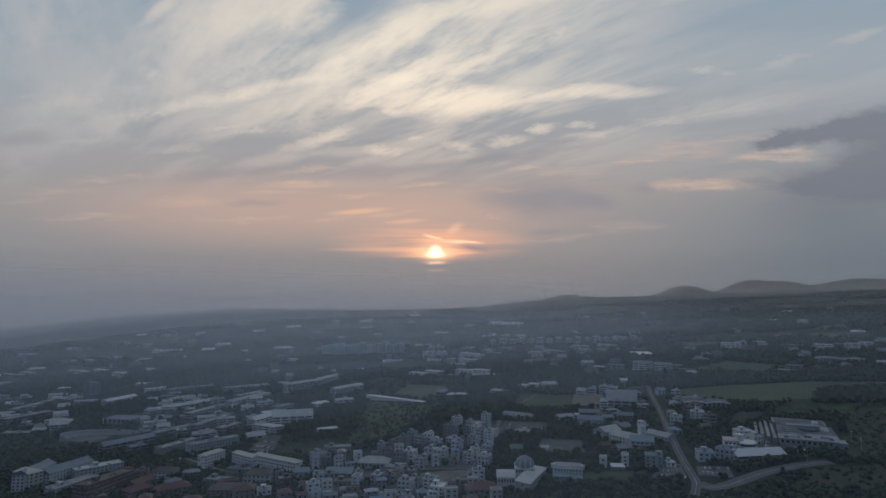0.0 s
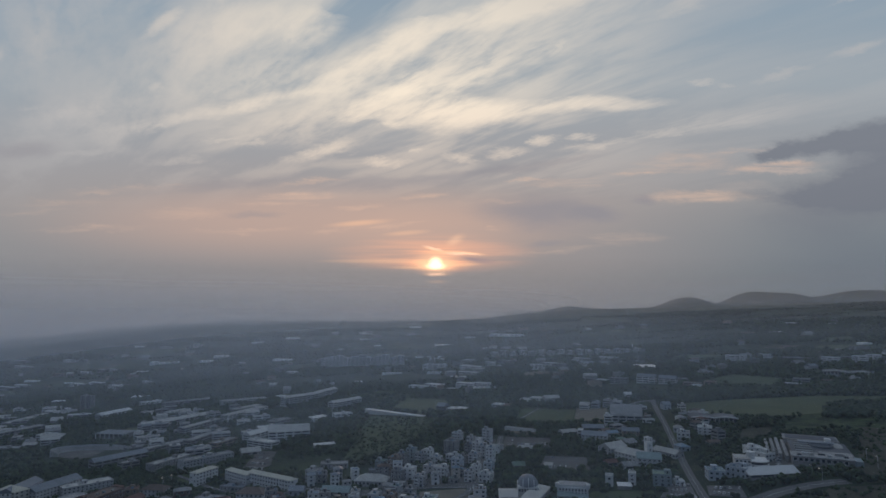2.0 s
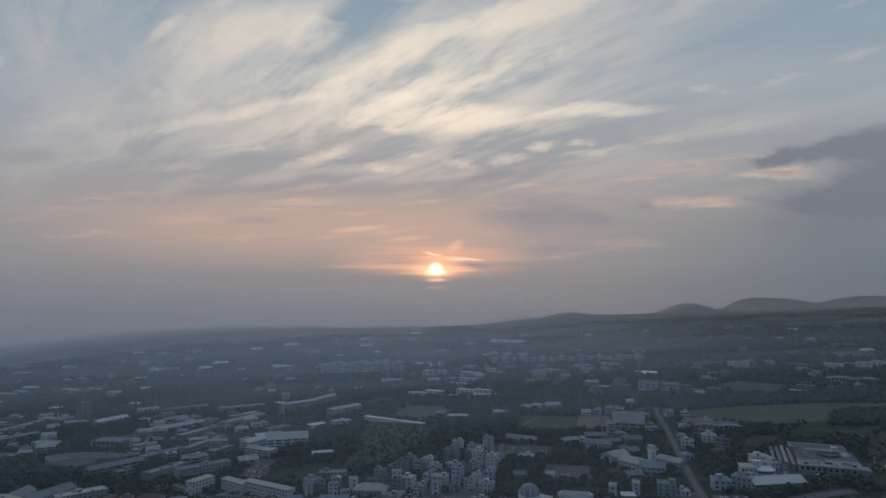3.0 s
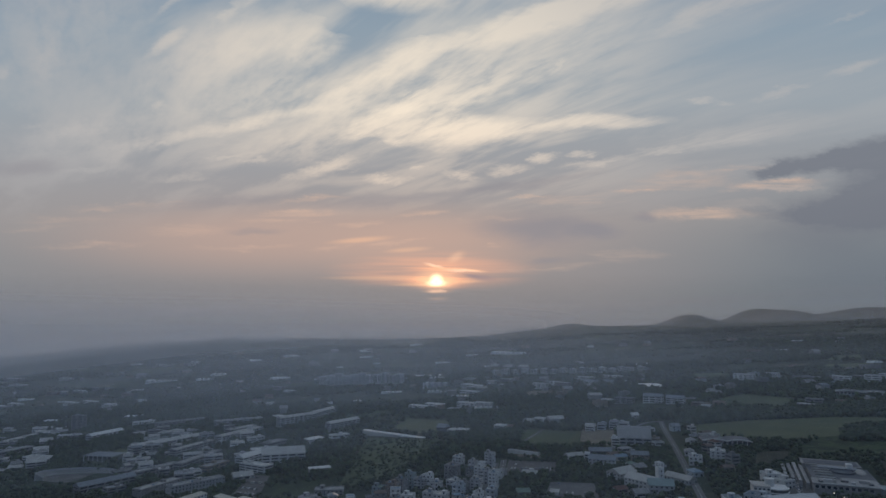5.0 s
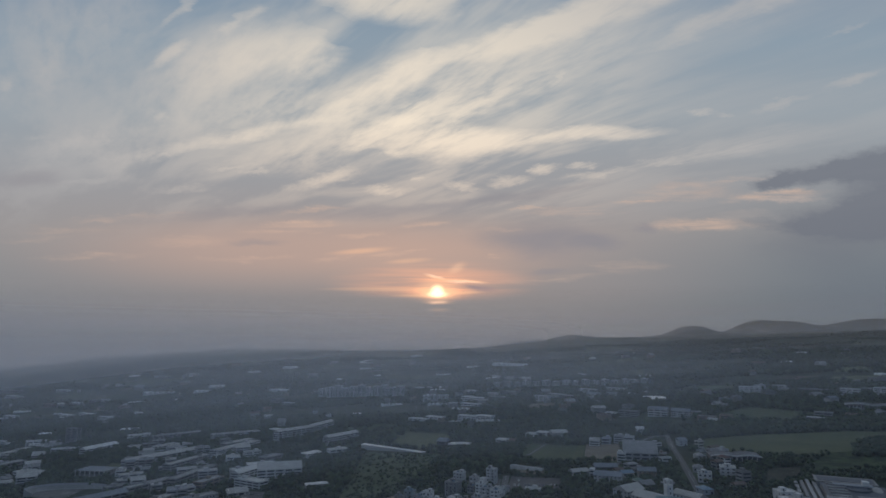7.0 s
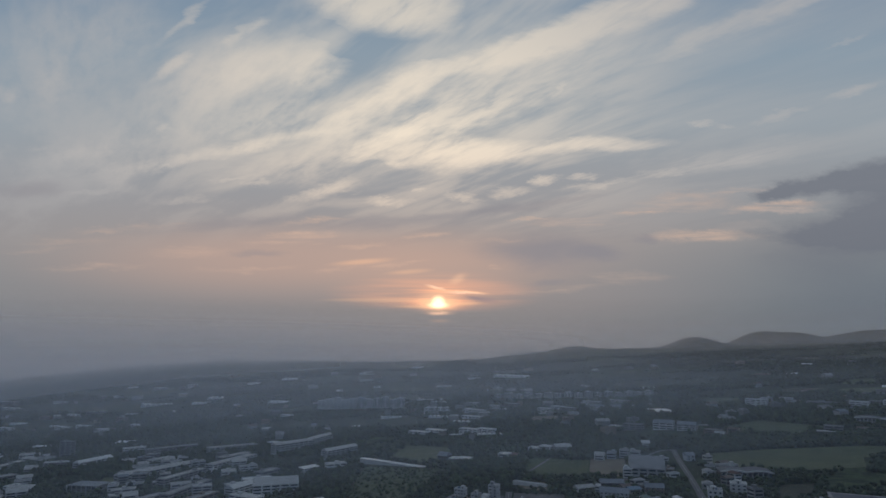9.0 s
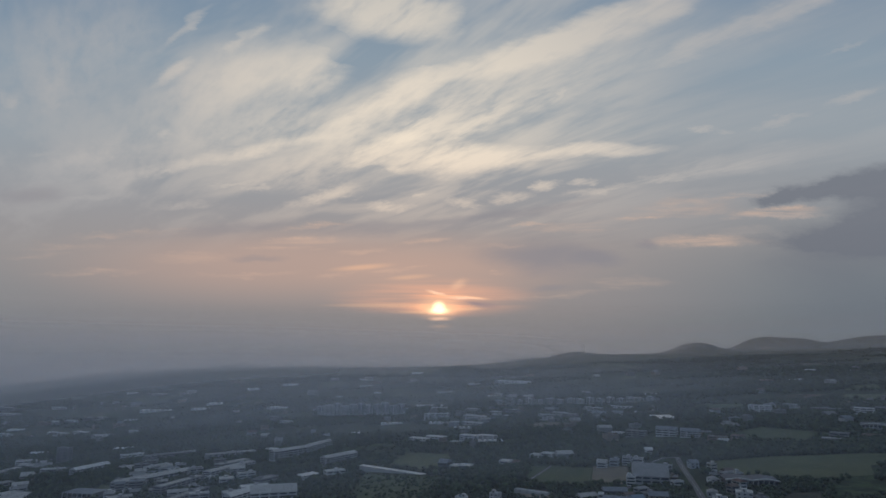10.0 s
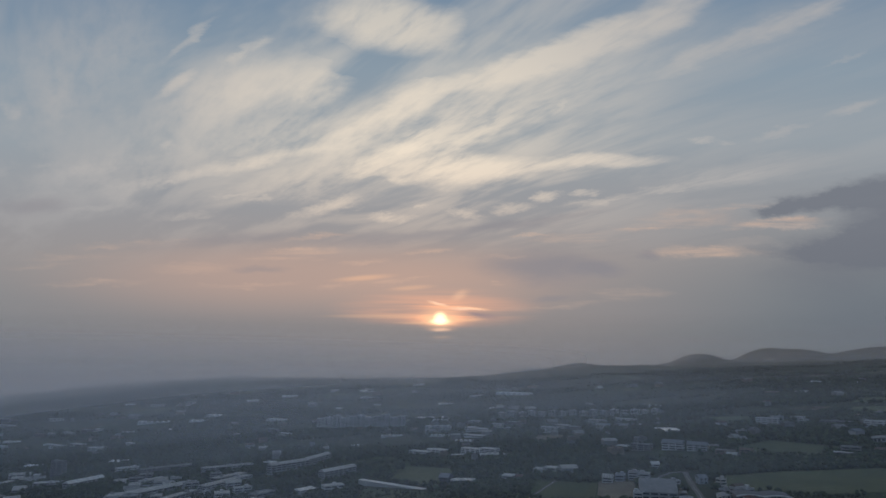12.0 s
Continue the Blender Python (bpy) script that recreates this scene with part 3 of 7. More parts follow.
def window_mesh():
    """A window one unit wide and high, facing -y: a frame proud of the wall, glass set back in it."""
    vs, fs = boxes([(-0.5, 0.5, -0.02, 0.05, -0.5, 0.5)])
    me = bpy.data.meshes.new("window")
    f = 0.07
    fv, ff = boxes([(-0.5, -0.5 + f, -0.09, 0.0, -0.5, 0.5), (0.5 - f, 0.5, -0.09, 0.0, -0.5, 0.5), (-0.5, 0.5, -0.10, 0.0, -0.5, -0.5 + f)])
    n = len(vs)
    me.from_pydata(vs + fv, [], fs + [tuple(i + n for i in q) for q in ff])
    me.materials.append(GLASS), me.materials.append(TRIM)
    for p in me.polygons:
        p.material_index = 0 if p.index < 6 else 1
    return me


WINDOW = window_mesh()
DOOR = mesh_of("door", *boxes([(-0.5, 0.5, -0.06, 0.05, 0.0, 1.0), (-0.58, -0.5, -0.1, 0.05, 0, 1.06), (0.5, 0.58, -0.1, 0.05, 0, 1.06)]), GLASS)
TANK_ROOF = mesh_of("water_tank", *boxes([(-1.0, 1.0, -0.8, 0.8, 0.35, 1.7), (-0.9, -0.7, -0.7, -0.5, 0, 0.35), (0.7, 0.9, -0.7, -0.5, 0, 0.35), (-0.9, -0.7, 0.5, 0.7, 0, 0.35), (0.7, 0.9, 0.5, 0.7, 0, 0.35)]), ROOFS["blue"])
draw = random.Random(11)


def frame_of(ax, ay, bx, by, depth):
    """A pose on the ground with x along the front from a to b and y away from it; also its width."""
    w = math.hypot(bx - ax, by - ay)
    ux, uy = (bx - ax) / w, (by - ay) / w
    cx, cy = (ax + bx) / 2 - uy * depth / 2, (ay + by) / 2 + ux * depth / 2
    zs = [float(ground_z(cx + i * ux * w / 2 - j * uy * depth / 2, cy + i * uy * w / 2 + j * ux * depth / 2)) for i in (-1, 0, 1) for j in (-1, 0, 1)]
    TAKEN.append((cx, cy, ux, uy, w / 2, depth / 2))
    m = Matrix.Translation((cx, cy, sum(zs) / 9)) @ Matrix.Rotation(math.atan2(uy, ux), 4, "Z")
    return m, w, max(zs) - min(zs)


def roof_shape(shape, w, d, z, rise):
    """Verts and faces of a pitched or curved roof on a wall w by d, eaves at z."""
    o = 0.5
    x, y = w / 2 + o, d / 2 + o
    if shape == "shed":
        vs = [(-x, -y, z - 0.15), (x, -y, z - 0.15), (x, y, z - 0.15), (-x, y, z - 0.15), (-x, -y, z + 0.15), (x, -y, z + 0.15), (x, y, z + rise), (-x, y, z + rise)]
        return vs, BOX_F
    if shape == "arch":
        n, vs, fs = 10, [], []
        for k in range(n + 1):
            a = math.pi * k / n
            yy, zz = -y * math.cos(a), z + rise * math.sin(a)
            vs += [(-x, yy, zz), (x, yy, zz), (-x, yy, zz + 0.25), (x, yy, zz + 0.25)]
            if k:
                i, j = 4 * k, 4 * k - 4
                fs += [(j + 2, j + 3, i + 3, i + 2), (j + 1, j, i, i + 1), (j, j + 2, i + 2, i), (j + 3, j + 1, i + 1, i + 3)]
        ends = [4 * k for k in range(n + 1)]
        return vs, fs + [tuple(ends), tuple(e + 1 for e in reversed(ends))]
    inset = min(d / 2, w / 2 - 0.4) * (0.95 if shape == "hip" else 0.0)
    along = w >= d or shape == "gable"
    vs = [(-x, -y, z - 0.1), (x, -y, z - 0.1), (x, y, z - 0.1), (-x, y, z - 0.1), (-x, -y, z + 0.15), (x, -y, z + 0.15), (x, y, z + 0.15), (-x, y, z + 0.15)]
    vs += [(-x + inset, 0, z + rise), (x - inset, 0, z + rise)]
    if not along:
        inset = min(w / 2, d / 2 - 0.4) * 0.95
        vs[8], vs[9] = (0, -y + inset, z + rise), (0, y - inset, z + rise)
        top = [(4, 5, 8), (5, 6, 9, 8), (6, 7, 9), (7, 4, 8, 9)]
    else:
        top = [(4, 5, 9, 8), (5, 6, 9), (6, 7, 8, 9), (7, 4, 8)]
    return vs, [(3, 2, 1, 0), (0, 1, 5, 4), (1, 2, 6, 5), (2, 3, 7, 6), (3, 0, 4, 7)] + top


def building(kind, ax, ay, bx, by, depth, height, wall="white", roof="grey", shape="flat", detail=2, group="", bay=3.6, label="", clutter=True, balconies=0):
    """A building with its front from a to b. detail 2: every window; 1: a window band for each floor; 0: walls and roof."""
    m, w, fall = frame_of(ax, ay, bx, by, depth)
    ob = empty(kind, m)
    floors = max(1, round(height / 3.2))
    tall = "" if floors < 2 else ("two-storey " if floors == 2 else "many-storeyed " if floors > 4 else "multi-storey ")
    tagged(ob, label or "%s %s%s with %s %s roof" % (WALL_WORDS[wall], tall, kind.replace("_", " "), ROOF_WORDS[roof], SHAPE_WORDS[shape]), kind.replace("_", " ").split()[-1], group)
    low = -fall - 1.0
    x, y = w / 2, depth / 2
    box_part("wall", ob, WALLS[wall], [(-x, x, -y, y, low, height)])
    if shape == "flat":
        box_part("roof", ob, ROOFS[roof], [(-x + 0.25, x - 0.25, -y + 0.25, y - 0.25, height, height + 0.12)])
        p = 0.3
        box_part("parapet", ob, WALLS[wall], [(-x - 0.1, x + 0.1, -y - 0.1, -y + p, height, height + 0.9), (-x - 0.1, x + 0.1, y - p, y + 0.1, height, height + 0.9),
                                              (-x - 0.1, -x + p, -y + p, y - p, height, height + 0.9), (x - p, x + 0.1, -y + p, y - p, height, height + 0.9)])
        if clutter and w > 7 and depth > 7:
            sx, sy = draw.uniform(-0.3, 0.3) * w, draw.uniform(0.0, 0.25) * depth
            sw, sd = min(4.5, w * 0.35), min(5.0, depth * 0.35)
            hut = box_part("stair_house", ob, WALLS[wall], [(sx - sw / 2, sx + sw / 2, sy - sd / 2, sy + sd / 2, height, height + 2.7), (sx - sw / 2 - 0.2, sx + sw / 2 + 0.2, sy - sd / 2 - 0.2, sy + sd / 2 + 0.2, height + 2.7, height + 2.9)])
            if detail == 2:
                child("stair_door", DOOR, hut, Matrix.Translation((sx, sy - sd / 2 - 0.01, height + 0.12)) @ Matrix.Diagonal((0.9, 1, 2.0, 1)), "dark rooftop stair door")
            if detail == 2 and draw.random() < 0.6:
                tx = -sx * 0.9 + draw.uniform(-1, 1)
                child("water_tank", TANK_ROOF, ob, pose(max(-x + 1.6, min(x - 1.6, tx)), -depth * 0.12, height + 0.12, 0, 0, 90 * draw.randint(0, 1)), "blue rooftop water tank")
        if detail == 2 and w > 30:
            rows = []
            for k in range(int(w / 12)):
                ux, uy2 = -x + 6 + 12 * k + draw.uniform(-3, 3), draw.uniform(-0.25, 0.25) * depth
                rows.append((ux - 1.2, ux + 1.2, uy2 - 0.8, uy2 + 0.8, height, height + draw.uniform(1.0, 1.7)))
            box_part("roof_plant", ob, STEEL, rows, "grey rooftop machine housings")
    else:
        rise = dict(gable=0.28, hip=0.26, arch=0.22, shed=0.12)[shape] * min(depth, w if shape == "hip" else depth)
        child("roof", mesh_of("roof", *roof_shape(shape, w, depth, height, rise), ROOFS[roof]), ob)
        if shape == "gable":
            for s in (-x, x):
                vs = [(s - 0.12, -y, height), (s - 0.12, y, height), (s - 0.12, 0, height + rise * 0.95), (s + 0.12, -y, height), (s + 0.12, y, height), (s + 0.12, 0, height + rise * 0.95)]
                child("gable_wall", mesh_of("gable_wall", vs, [(0, 2, 1), (3, 4, 5), (0, 3, 5, 2), (1, 2, 5, 4)], WALLS[wall]), ob)
    step = height / floors
    if detail == 2:
        for side, length, off, turn in ((0, w, y, 0.0), (1, depth, x, 90.0), (2, depth, x, -90.0)):
            n = max(1, int(length / bay))
            gap = length / n
            for f in range(floors):
                for k in range(n):
                    if f == 0 and side == 0 and k == n // 2:
                        continue
                    if side and (k + f) % 2 and length < 14:
                        continue
                    q = pose(0, 0, 0, 0, 0, turn) @ Matrix.Translation((-length / 2 + gap * (k + 0.5), -off - 0.01, step * (f + 0.55)))
                    child("window", WINDOW, ob, q @ Matrix.Diagonal((min(gap * 0.54, 2.3), 1.0, step * 0.44, 1.0)))
        child("door", DOOR, ob, Matrix.Translation((-w / 2 + (max(1, int(w / bay)) // 2 + 0.5) * w / max(1, int(w / bay)), -y - 0.01, 0)) @ Matrix.Diagonal((1.8, 1, 2.3, 1)))
        if balconies:
            for f in range(1, floors):
                bx0 = -x * 0.75 if balconies == 1 else 0.05 * x
                box_part("balcony", ob, TRIM if wall in ("white", "pale", "blue") else WALLS[wall], [(bx0, bx0 + w * 0.42, -y - 1.2, -y - 0.02, step * f - 0.15, step * f), (bx0, bx0 + w * 0.42, -y - 1.2, -y - 1.08, step * f, step * f + 0.95)])
    elif detail == 1:
        for f in range(floors):
            z0, z1 = step * (f + 0.32), step * (f + 0.78)
            n = max(1, int(w / 9))
            box_part("window_band", ob, GLASS, [(-x + (k + 0.1) * w / n, -x + (k + 0.9) * w / n, -y - 0.08, -y + 0.05, z0, z1) for k in range(n)] +
                     [(s * x - 0.08, s * x + 0.08, -y * 0.8, y * 0.8, z0, z1) for s in (-1, 1)])
    return ob


def greenhouse(ax, ay, bx, by, depth, bays, label="white film-covered greenhouse of arched bays", eaves=1.6):
    m, w, fall = frame_of(ax, ay, bx, by, depth)
    ob = tagged(empty("greenhouse", m), label, "greenhouse", "greenhouses of the plain")
    for k in range(bays):
        bw = w / bays
        n, vs, fs = 8, [], []
        for i in range(n + 1):
            a = math.pi * i / n
            px, pz = -w / 2 + bw * (k + 0.5) - bw * 0.40 * math.cos(a), eaves + bw * 0.30 * math.sin(a)
            vs += [(px, -depth / 2, pz), (px, depth / 2, pz)]
            if i:
                fs.append((2 * i - 2, 2 * i, 2 * i + 1, 2 * i - 1))
        c = len(vs)
        vs += [(-w / 2 + bw * (k + 0.10), -depth / 2, -fall - 0.5), (-w / 2 + bw * (k + 0.90), -depth / 2, -fall - 0.5), (-w / 2 + bw * (k + 0.90), depth / 2, -fall - 0.5), (-w / 2 + bw * (k + 0.10), depth / 2, -fall - 0.5)]
        e = 2 * n
        fs += [(c, c + 1) + tuple(range(e, -1, -2)), (c + 2, c + 3) + tuple(range(1, e + 2, 2)), (c, 0, 1, c + 3), (c + 1, c + 2, e + 1, e)]
        child("arched_bay", mesh_of("arched_bay", vs, fs, FILM), ob)
    return ob


# ------------------------------------------------------------------ fields, lots and roads laid on the ground
def sheet(name, corners, mat, label, category, lift=0.3, n=10, clear=True):
    """A patch of ground between four corners (in turn), draped over the land, with a skirt."""
    c = [Vector(p) for p in corners]
    vs, fs = [], []
    for j in range(n + 1):
        for i in range(n + 1):
            a, b = i / n, j / n
            p = c[0] * (1 - a) * (1 - b) + c[1] * a * (1 - b) + c[2] * a * b + c[3] * (1 - a) * b
            vs.append((p.x, p.y, float(ground_z(p.x, p.y)) + lift))
            if i and j:
                k = j * (n + 1) + i
                fs.append((k - n - 2, k - n - 1, k, k - 1))
    rim = [i for i in range(n + 1)] + [(j + 1) * (n + 1) - 1 for j in range(1, n + 1)] + [n * (n + 1) + i for i in range(n - 1, -1, -1)] + [j * (n + 1) for j in range(n - 1, 0, -1)]
    low = len(vs)
    vs += [(vs[i][0], vs[i][1], vs[i][2] - lift - 1.0) for i in rim]
    fs += [(rim[k], low + k, low + (k + 1) % len(rim), rim[(k + 1) % len(rim)]) for k in range(len(rim))]
    if clear:
        TAKEN_QUADS.append([tuple(p) for p in corners])
    return tagged(new(name, mesh_of(name, vs, fs, mat)), label, category, kind="structure")


def ribbon(points, width, offset=0.0, lift=0.35):
    """Verts and faces of a strip along a smooth line through the points."""
    pts = [Vector(p) for p in points]
    line = []
    for k in range(len(pts) - 1):
        p0, p1, p2, p3 = pts[max(k - 1, 0)], pts[k], pts[k + 1], pts[min(k + 2, len(pts) - 1)]
        n = max(2, int((p2 - p1).length / 12))
        for i in range(n):
            s = i / n
            line.append(0.5 * ((2 * p1) + (p2 - p0) * s + (2 * p0 - 5 * p1 + 4 * p2 - p3) * s * s + (3 * p1 - p0 - 3 * p2 + p3) * s ** 3))
    line.append(pts[-1])
    vs, fs = [], []
    for k, p in enumerate(line):
        d = (line[min(k + 1, len(line) - 1)] - line[max(k - 1, 0)]).normalized()
        q = Vector((-d.y, d.x))
        for s in (-0.5, 0.5):
            e = p + q * (offset + s * width)
            z = float(ground_z(e.x, e.y)) + lift
            vs += [(e.x, e.y, z), (e.x, e.y, z - lift - 0.8)]
        if k:
            a, b = 4 * k - 4, 4 * k
            fs += [(a + 2, a, b, b + 2), (a, a + 1, b + 1, b), (a + 3, a + 2, b + 2, b + 3)]
            d2 = (line[k] - line[k - 1])
            mid = (line[k] + line[k - 1]) / 2 + q * offset
            u = d2.normalized()
            TAKEN.append((mid.x, mid.y, u.x, u.y, d2.length / 2, width / 2 + 2.5))
    return vs, fs


def road(points, width, label, walks=True):
    tagged(new("road", mesh_of("road", *ribbon(points, width), ASPHALT)), label, "road", kind="structure")
    if walks:
        for s in (-1, 1):
            tagged(new("pavement", mesh_of("pavement", *ribbon(points, 0.8, s * (width / 2 + 0.4), 0.5), PAVING)), "pale concrete pavement with a kerb beside the road", "pavement", kind="structure")
    line = mesh_of("lane_marking", *ribbon(points, 0.15, 0.0, 0.37), TRIM)
    tagged(new("lane_marking", line), "white centre line along the road", "lane marking", kind="structure")


# ------------------------------------------------------------------ buildings of their own kind
def dome(name, parent, mat, cx, cy, z, rx, ry, rz, n=16, m=6, label=""):
    vs, fs = [], []
    for j in range(m + 1):
        b = math.pi / 2 * j / m
        for i in range(n):
            a = 2 * math.pi * i / n
            vs.append((cx + rx * math.cos(a) * math.cos(b), cy + ry * math.sin(a) * math.cos(b), z + rz * math.sin(b)))
            if j:
                k = i + (j - 1) * n
                fs.append((k, (i + 1) % n + (j - 1) * n, (i + 1) % n + j * n, k + n))
    return child(name, mesh_of(name, vs, fs, mat, True), parent, None, label)


def domed_hall(ax, ay, bx, by):
    """White hall: low wing, drum under a ribbed glass dome, and a long sloping-roofed nave."""
    m, w, fall = frame_of(ax, ay, bx, by, 38)
    ob = tagged(empty("domed_hall", m), "white hall with a glazed barrel dome and sloping roof wings", "hall")
    x = w / 2
    low = -fall - 1
    box_part("wing", ob, WALLS["white"], [(-x, -x + 0.45 * w, -19, 4, low, 6)])
    vs, fs = roof_shape("gable", 0.45 * w, 23, 6, 2.0)
    child("wing_roof", mesh_of("wing_roof", [(v[0] - x + 0.225 * w, v[1] - 7.5, v[2]) for v in vs], fs, ROOFS["pale"]), ob)
    box_part("drum", ob, WALLS["white"], [(-x + 0.48 * w, x, -4, 16, low, 9.5)])
    cupola = dome("dome", ob, ROOFS["slate"], 0.24 * w, 6, 9.5, 0.265 * w, 10.5, 7.6, label="blue-grey glazed dome")
    for k in range(5):
        a = math.pi * (k + 0.5) / 5
        px = 0.24 * w + 0.235 * w * math.cos(a)
        box_part("dome_rib", cupola, TRIM, [(px - 0.2, px + 0.2, -4.6, -4.0, 9.5, 9.5 + 7.0 * math.sin(a))])
    for k in range(6):
        child("window", WINDOW, ob, Matrix.Translation((-x + 1.6 + k * 2.2, -19.02, 3.4)) @ Matrix.Diagonal((1.4, 1, 3.0, 1)))
    for k in range(7):
        child("window", WINDOW, ob, Matrix.Translation((0.02 * w + k * 2.1, -4.02, 7.0)) @ Matrix.Diagonal((1.5, 1, 2.4, 1)))
    return ob


def civic_hall(ax, ay, bx, by):
    """White civic block: pilasters, a deep attic and blue-green roofed annexes in front."""
    m, w, fall = frame_of(ax, ay, bx, by, 22)
    ob = tagged(empty("civic_hall", m), "white civic hall with tall pilasters and blue-green annex roofs", "hall")
    x, low = w / 2, -fall - 1
    box_part("wall", ob, WALLS["white"], [(-x, x, -6, 8, low, 8.5)])
    box_part("attic", ob, WALLS["white"], [(-x + 1, x - 1, -5, 7, 8.7, 10.2), (-x - 0.5, x + 0.5, -6.5, 8.5, 8.3, 8.7)])
    box_part("roof", ob, ROOFS["grey"], [(-x + 1.4, x - 1.4, -4.6, 6.6, 10.2, 10.35)])
    for s in (-1, 1):
        box_part("corner_turret", ob, WALLS["white"], [(s * x - 1.4, s * x + 1.4, -7, -4, 8.7, 11.6)])
    n = 9
    for k in range(n + 1):
        px = -x + 1 + (w - 2) * k / n
        box_part("pilaster", ob, TRIM, [(px - 0.35, px + 0.35, -6.6, -5.95, low, 8.3)])
    for k in range(n):
        for f in range(3):
            child("window", WINDOW, ob, Matrix.Translation((-x + 1 + (w - 2) * (k + 0.5) / n, -6.02, 1.6 + 2.7 * f)) @ Matrix.Diagonal((w / n * 0.5, 1, 1.7, 1)))
    for cx, ww, hh in ((-x + 6, 11, 4.0), (x - 7, 12, 3.2)):
        box_part("annex", ob, WALLS["teal"], [(cx - ww / 2, cx + ww / 2, -14, -6.8, low, hh)])
        vs, fs = roof_shape("shed", ww, 7.2, hh, 1.6)
        child("annex_roof", mesh_of("annex_roof", [(v[0] + cx, v[1] - 10.4, v[2]) for v in vs], fs, ROOFS["teal"]), ob)
    return ob


def bell_tower(x, y, height, width):
    z = float(ground_z(x, y))
    ob = tagged(empty("bell_tower", pose(x, y, z, 0, 0, 12)), "slender white bell tower with open belfry and cap", "tower")
    TAKEN.append((x, y, 1.0, 0.0, width, width))
    h = width / 2
    box_part("shaft", ob, WALLS["white"], [(-h, h, -h, h, -1.5, height * 0.72)])
    for sx in (-1, 1):
        for sy in (-1, 1):
            box_part("belfry_post", ob, WALLS["white"], [(sx * h - (0.7 if sx > 0 else 0), sx * h + (0 if sx > 0 else 0.7), sy * h - (0.7 if sy > 0 else 0), sy * h + (0 if sy > 0 else 0.7), height * 0.72, height * 0.92)])
    child("cap", mesh_of("cap", *roof_shape("hip", width, width * 1.02, height * 0.92, height * 0.08), ROOFS["white"]), ob)
    for k in range(3):
        child("window", WINDOW, ob, Matrix.Translation((0, -h - 0.01, height * (0.15 + 0.2 * k))) @ Matrix.Diagonal((1.0, 1, 2.0, 1)))
    return ob


def stadium(ax, ay, bx, by, ry):
    """A horseshoe of pale concrete terraces round a sports ground."""
    m, w, fall = frame_of(ax, ay, bx, by, ry * 2)
    ob = tagged(empty("stadium", m), "pale concrete horseshoe stadium terraces round a dull pitch", "stadium")
    rx = w / 2
    low = -fall - 2

    def ring(name, k0, k1, z, mat, a0=-15, a1=190):
        vs, fs, n = [], [], 36
        for i in range(n + 1):
            a = math.radians(a0 + (a1 - a0) * i / n)
            for k in (k0, k1):
                vs += [(rx * k * math.cos(a), ry * k * math.sin(a), low), (rx * k * math.cos(a), ry * k * math.sin(a), z)]
            if i:
                p, q = 4 * i - 4, 4 * i
                fs += [(p + 1, q + 1, q, p), (p + 2, q + 2, q + 3, p + 3), (p + 3, q + 3, q + 1, p + 1)]
        fs += [(0, 1, 3, 2), (4 * n + 2, 4 * n + 3, 4 * n + 1, 4 * n)]
        child(name, mesh_of(name, vs, fs, mat), ob)

    for k in range(6):
        ring("terrace", 0.80 + 0.03 * k, 0.83 + 0.03 * k, 1.0 + 0.75 * k, CONCRETE)
    ring("rim_wall", 0.98, 1.0, 6.8, WALLS["pale"])
    vs = [(rx * 0.8 * math.cos(2 * math.pi * i / 40), ry * 0.8 * math.sin(2 * math.pi * i / 40), 0.5) for i in range(40)]
    child("pitch", mesh_of("pitch", vs, [tuple(range(40))], LOT), ob)
    return ob


def pavilion(ax, ay, bx, by, depth, height):
    """A big flat hipped roof carried on a row of columns, over a set-back wall."""
    m, w, fall = frame_of(ax, ay, bx, by, depth)
    ob = tagged(empty("pavilion", m), "grey sports pavilion with wide hipped roof on columns", "pavilion")
    x, y, low = w / 2, depth / 2, -fall - 1
    box_part("wall", ob, WALLS["grey"], [(-x + 3, x - 3, -y + 4, y - 2, low, height)])
    child("roof", mesh_of("roof", *roof_shape("hip", w, depth, height, 3.5), ROOFS["slate"]), ob)
    n = 7
    for k in range(n):
        px = -x + 0.8 + (w - 1.6) * k / (n - 1)
        box_part("column", ob, WALLS["white"], [(px - 0.4, px + 0.4, -y + 0.4, -y + 1.2, low, height)])
    box_part("window_band", ob, GLASS, [(-x + 4, x - 4, -y + 3.9, -y + 4.1, height * 0.45, height * 0.8)])
    return ob


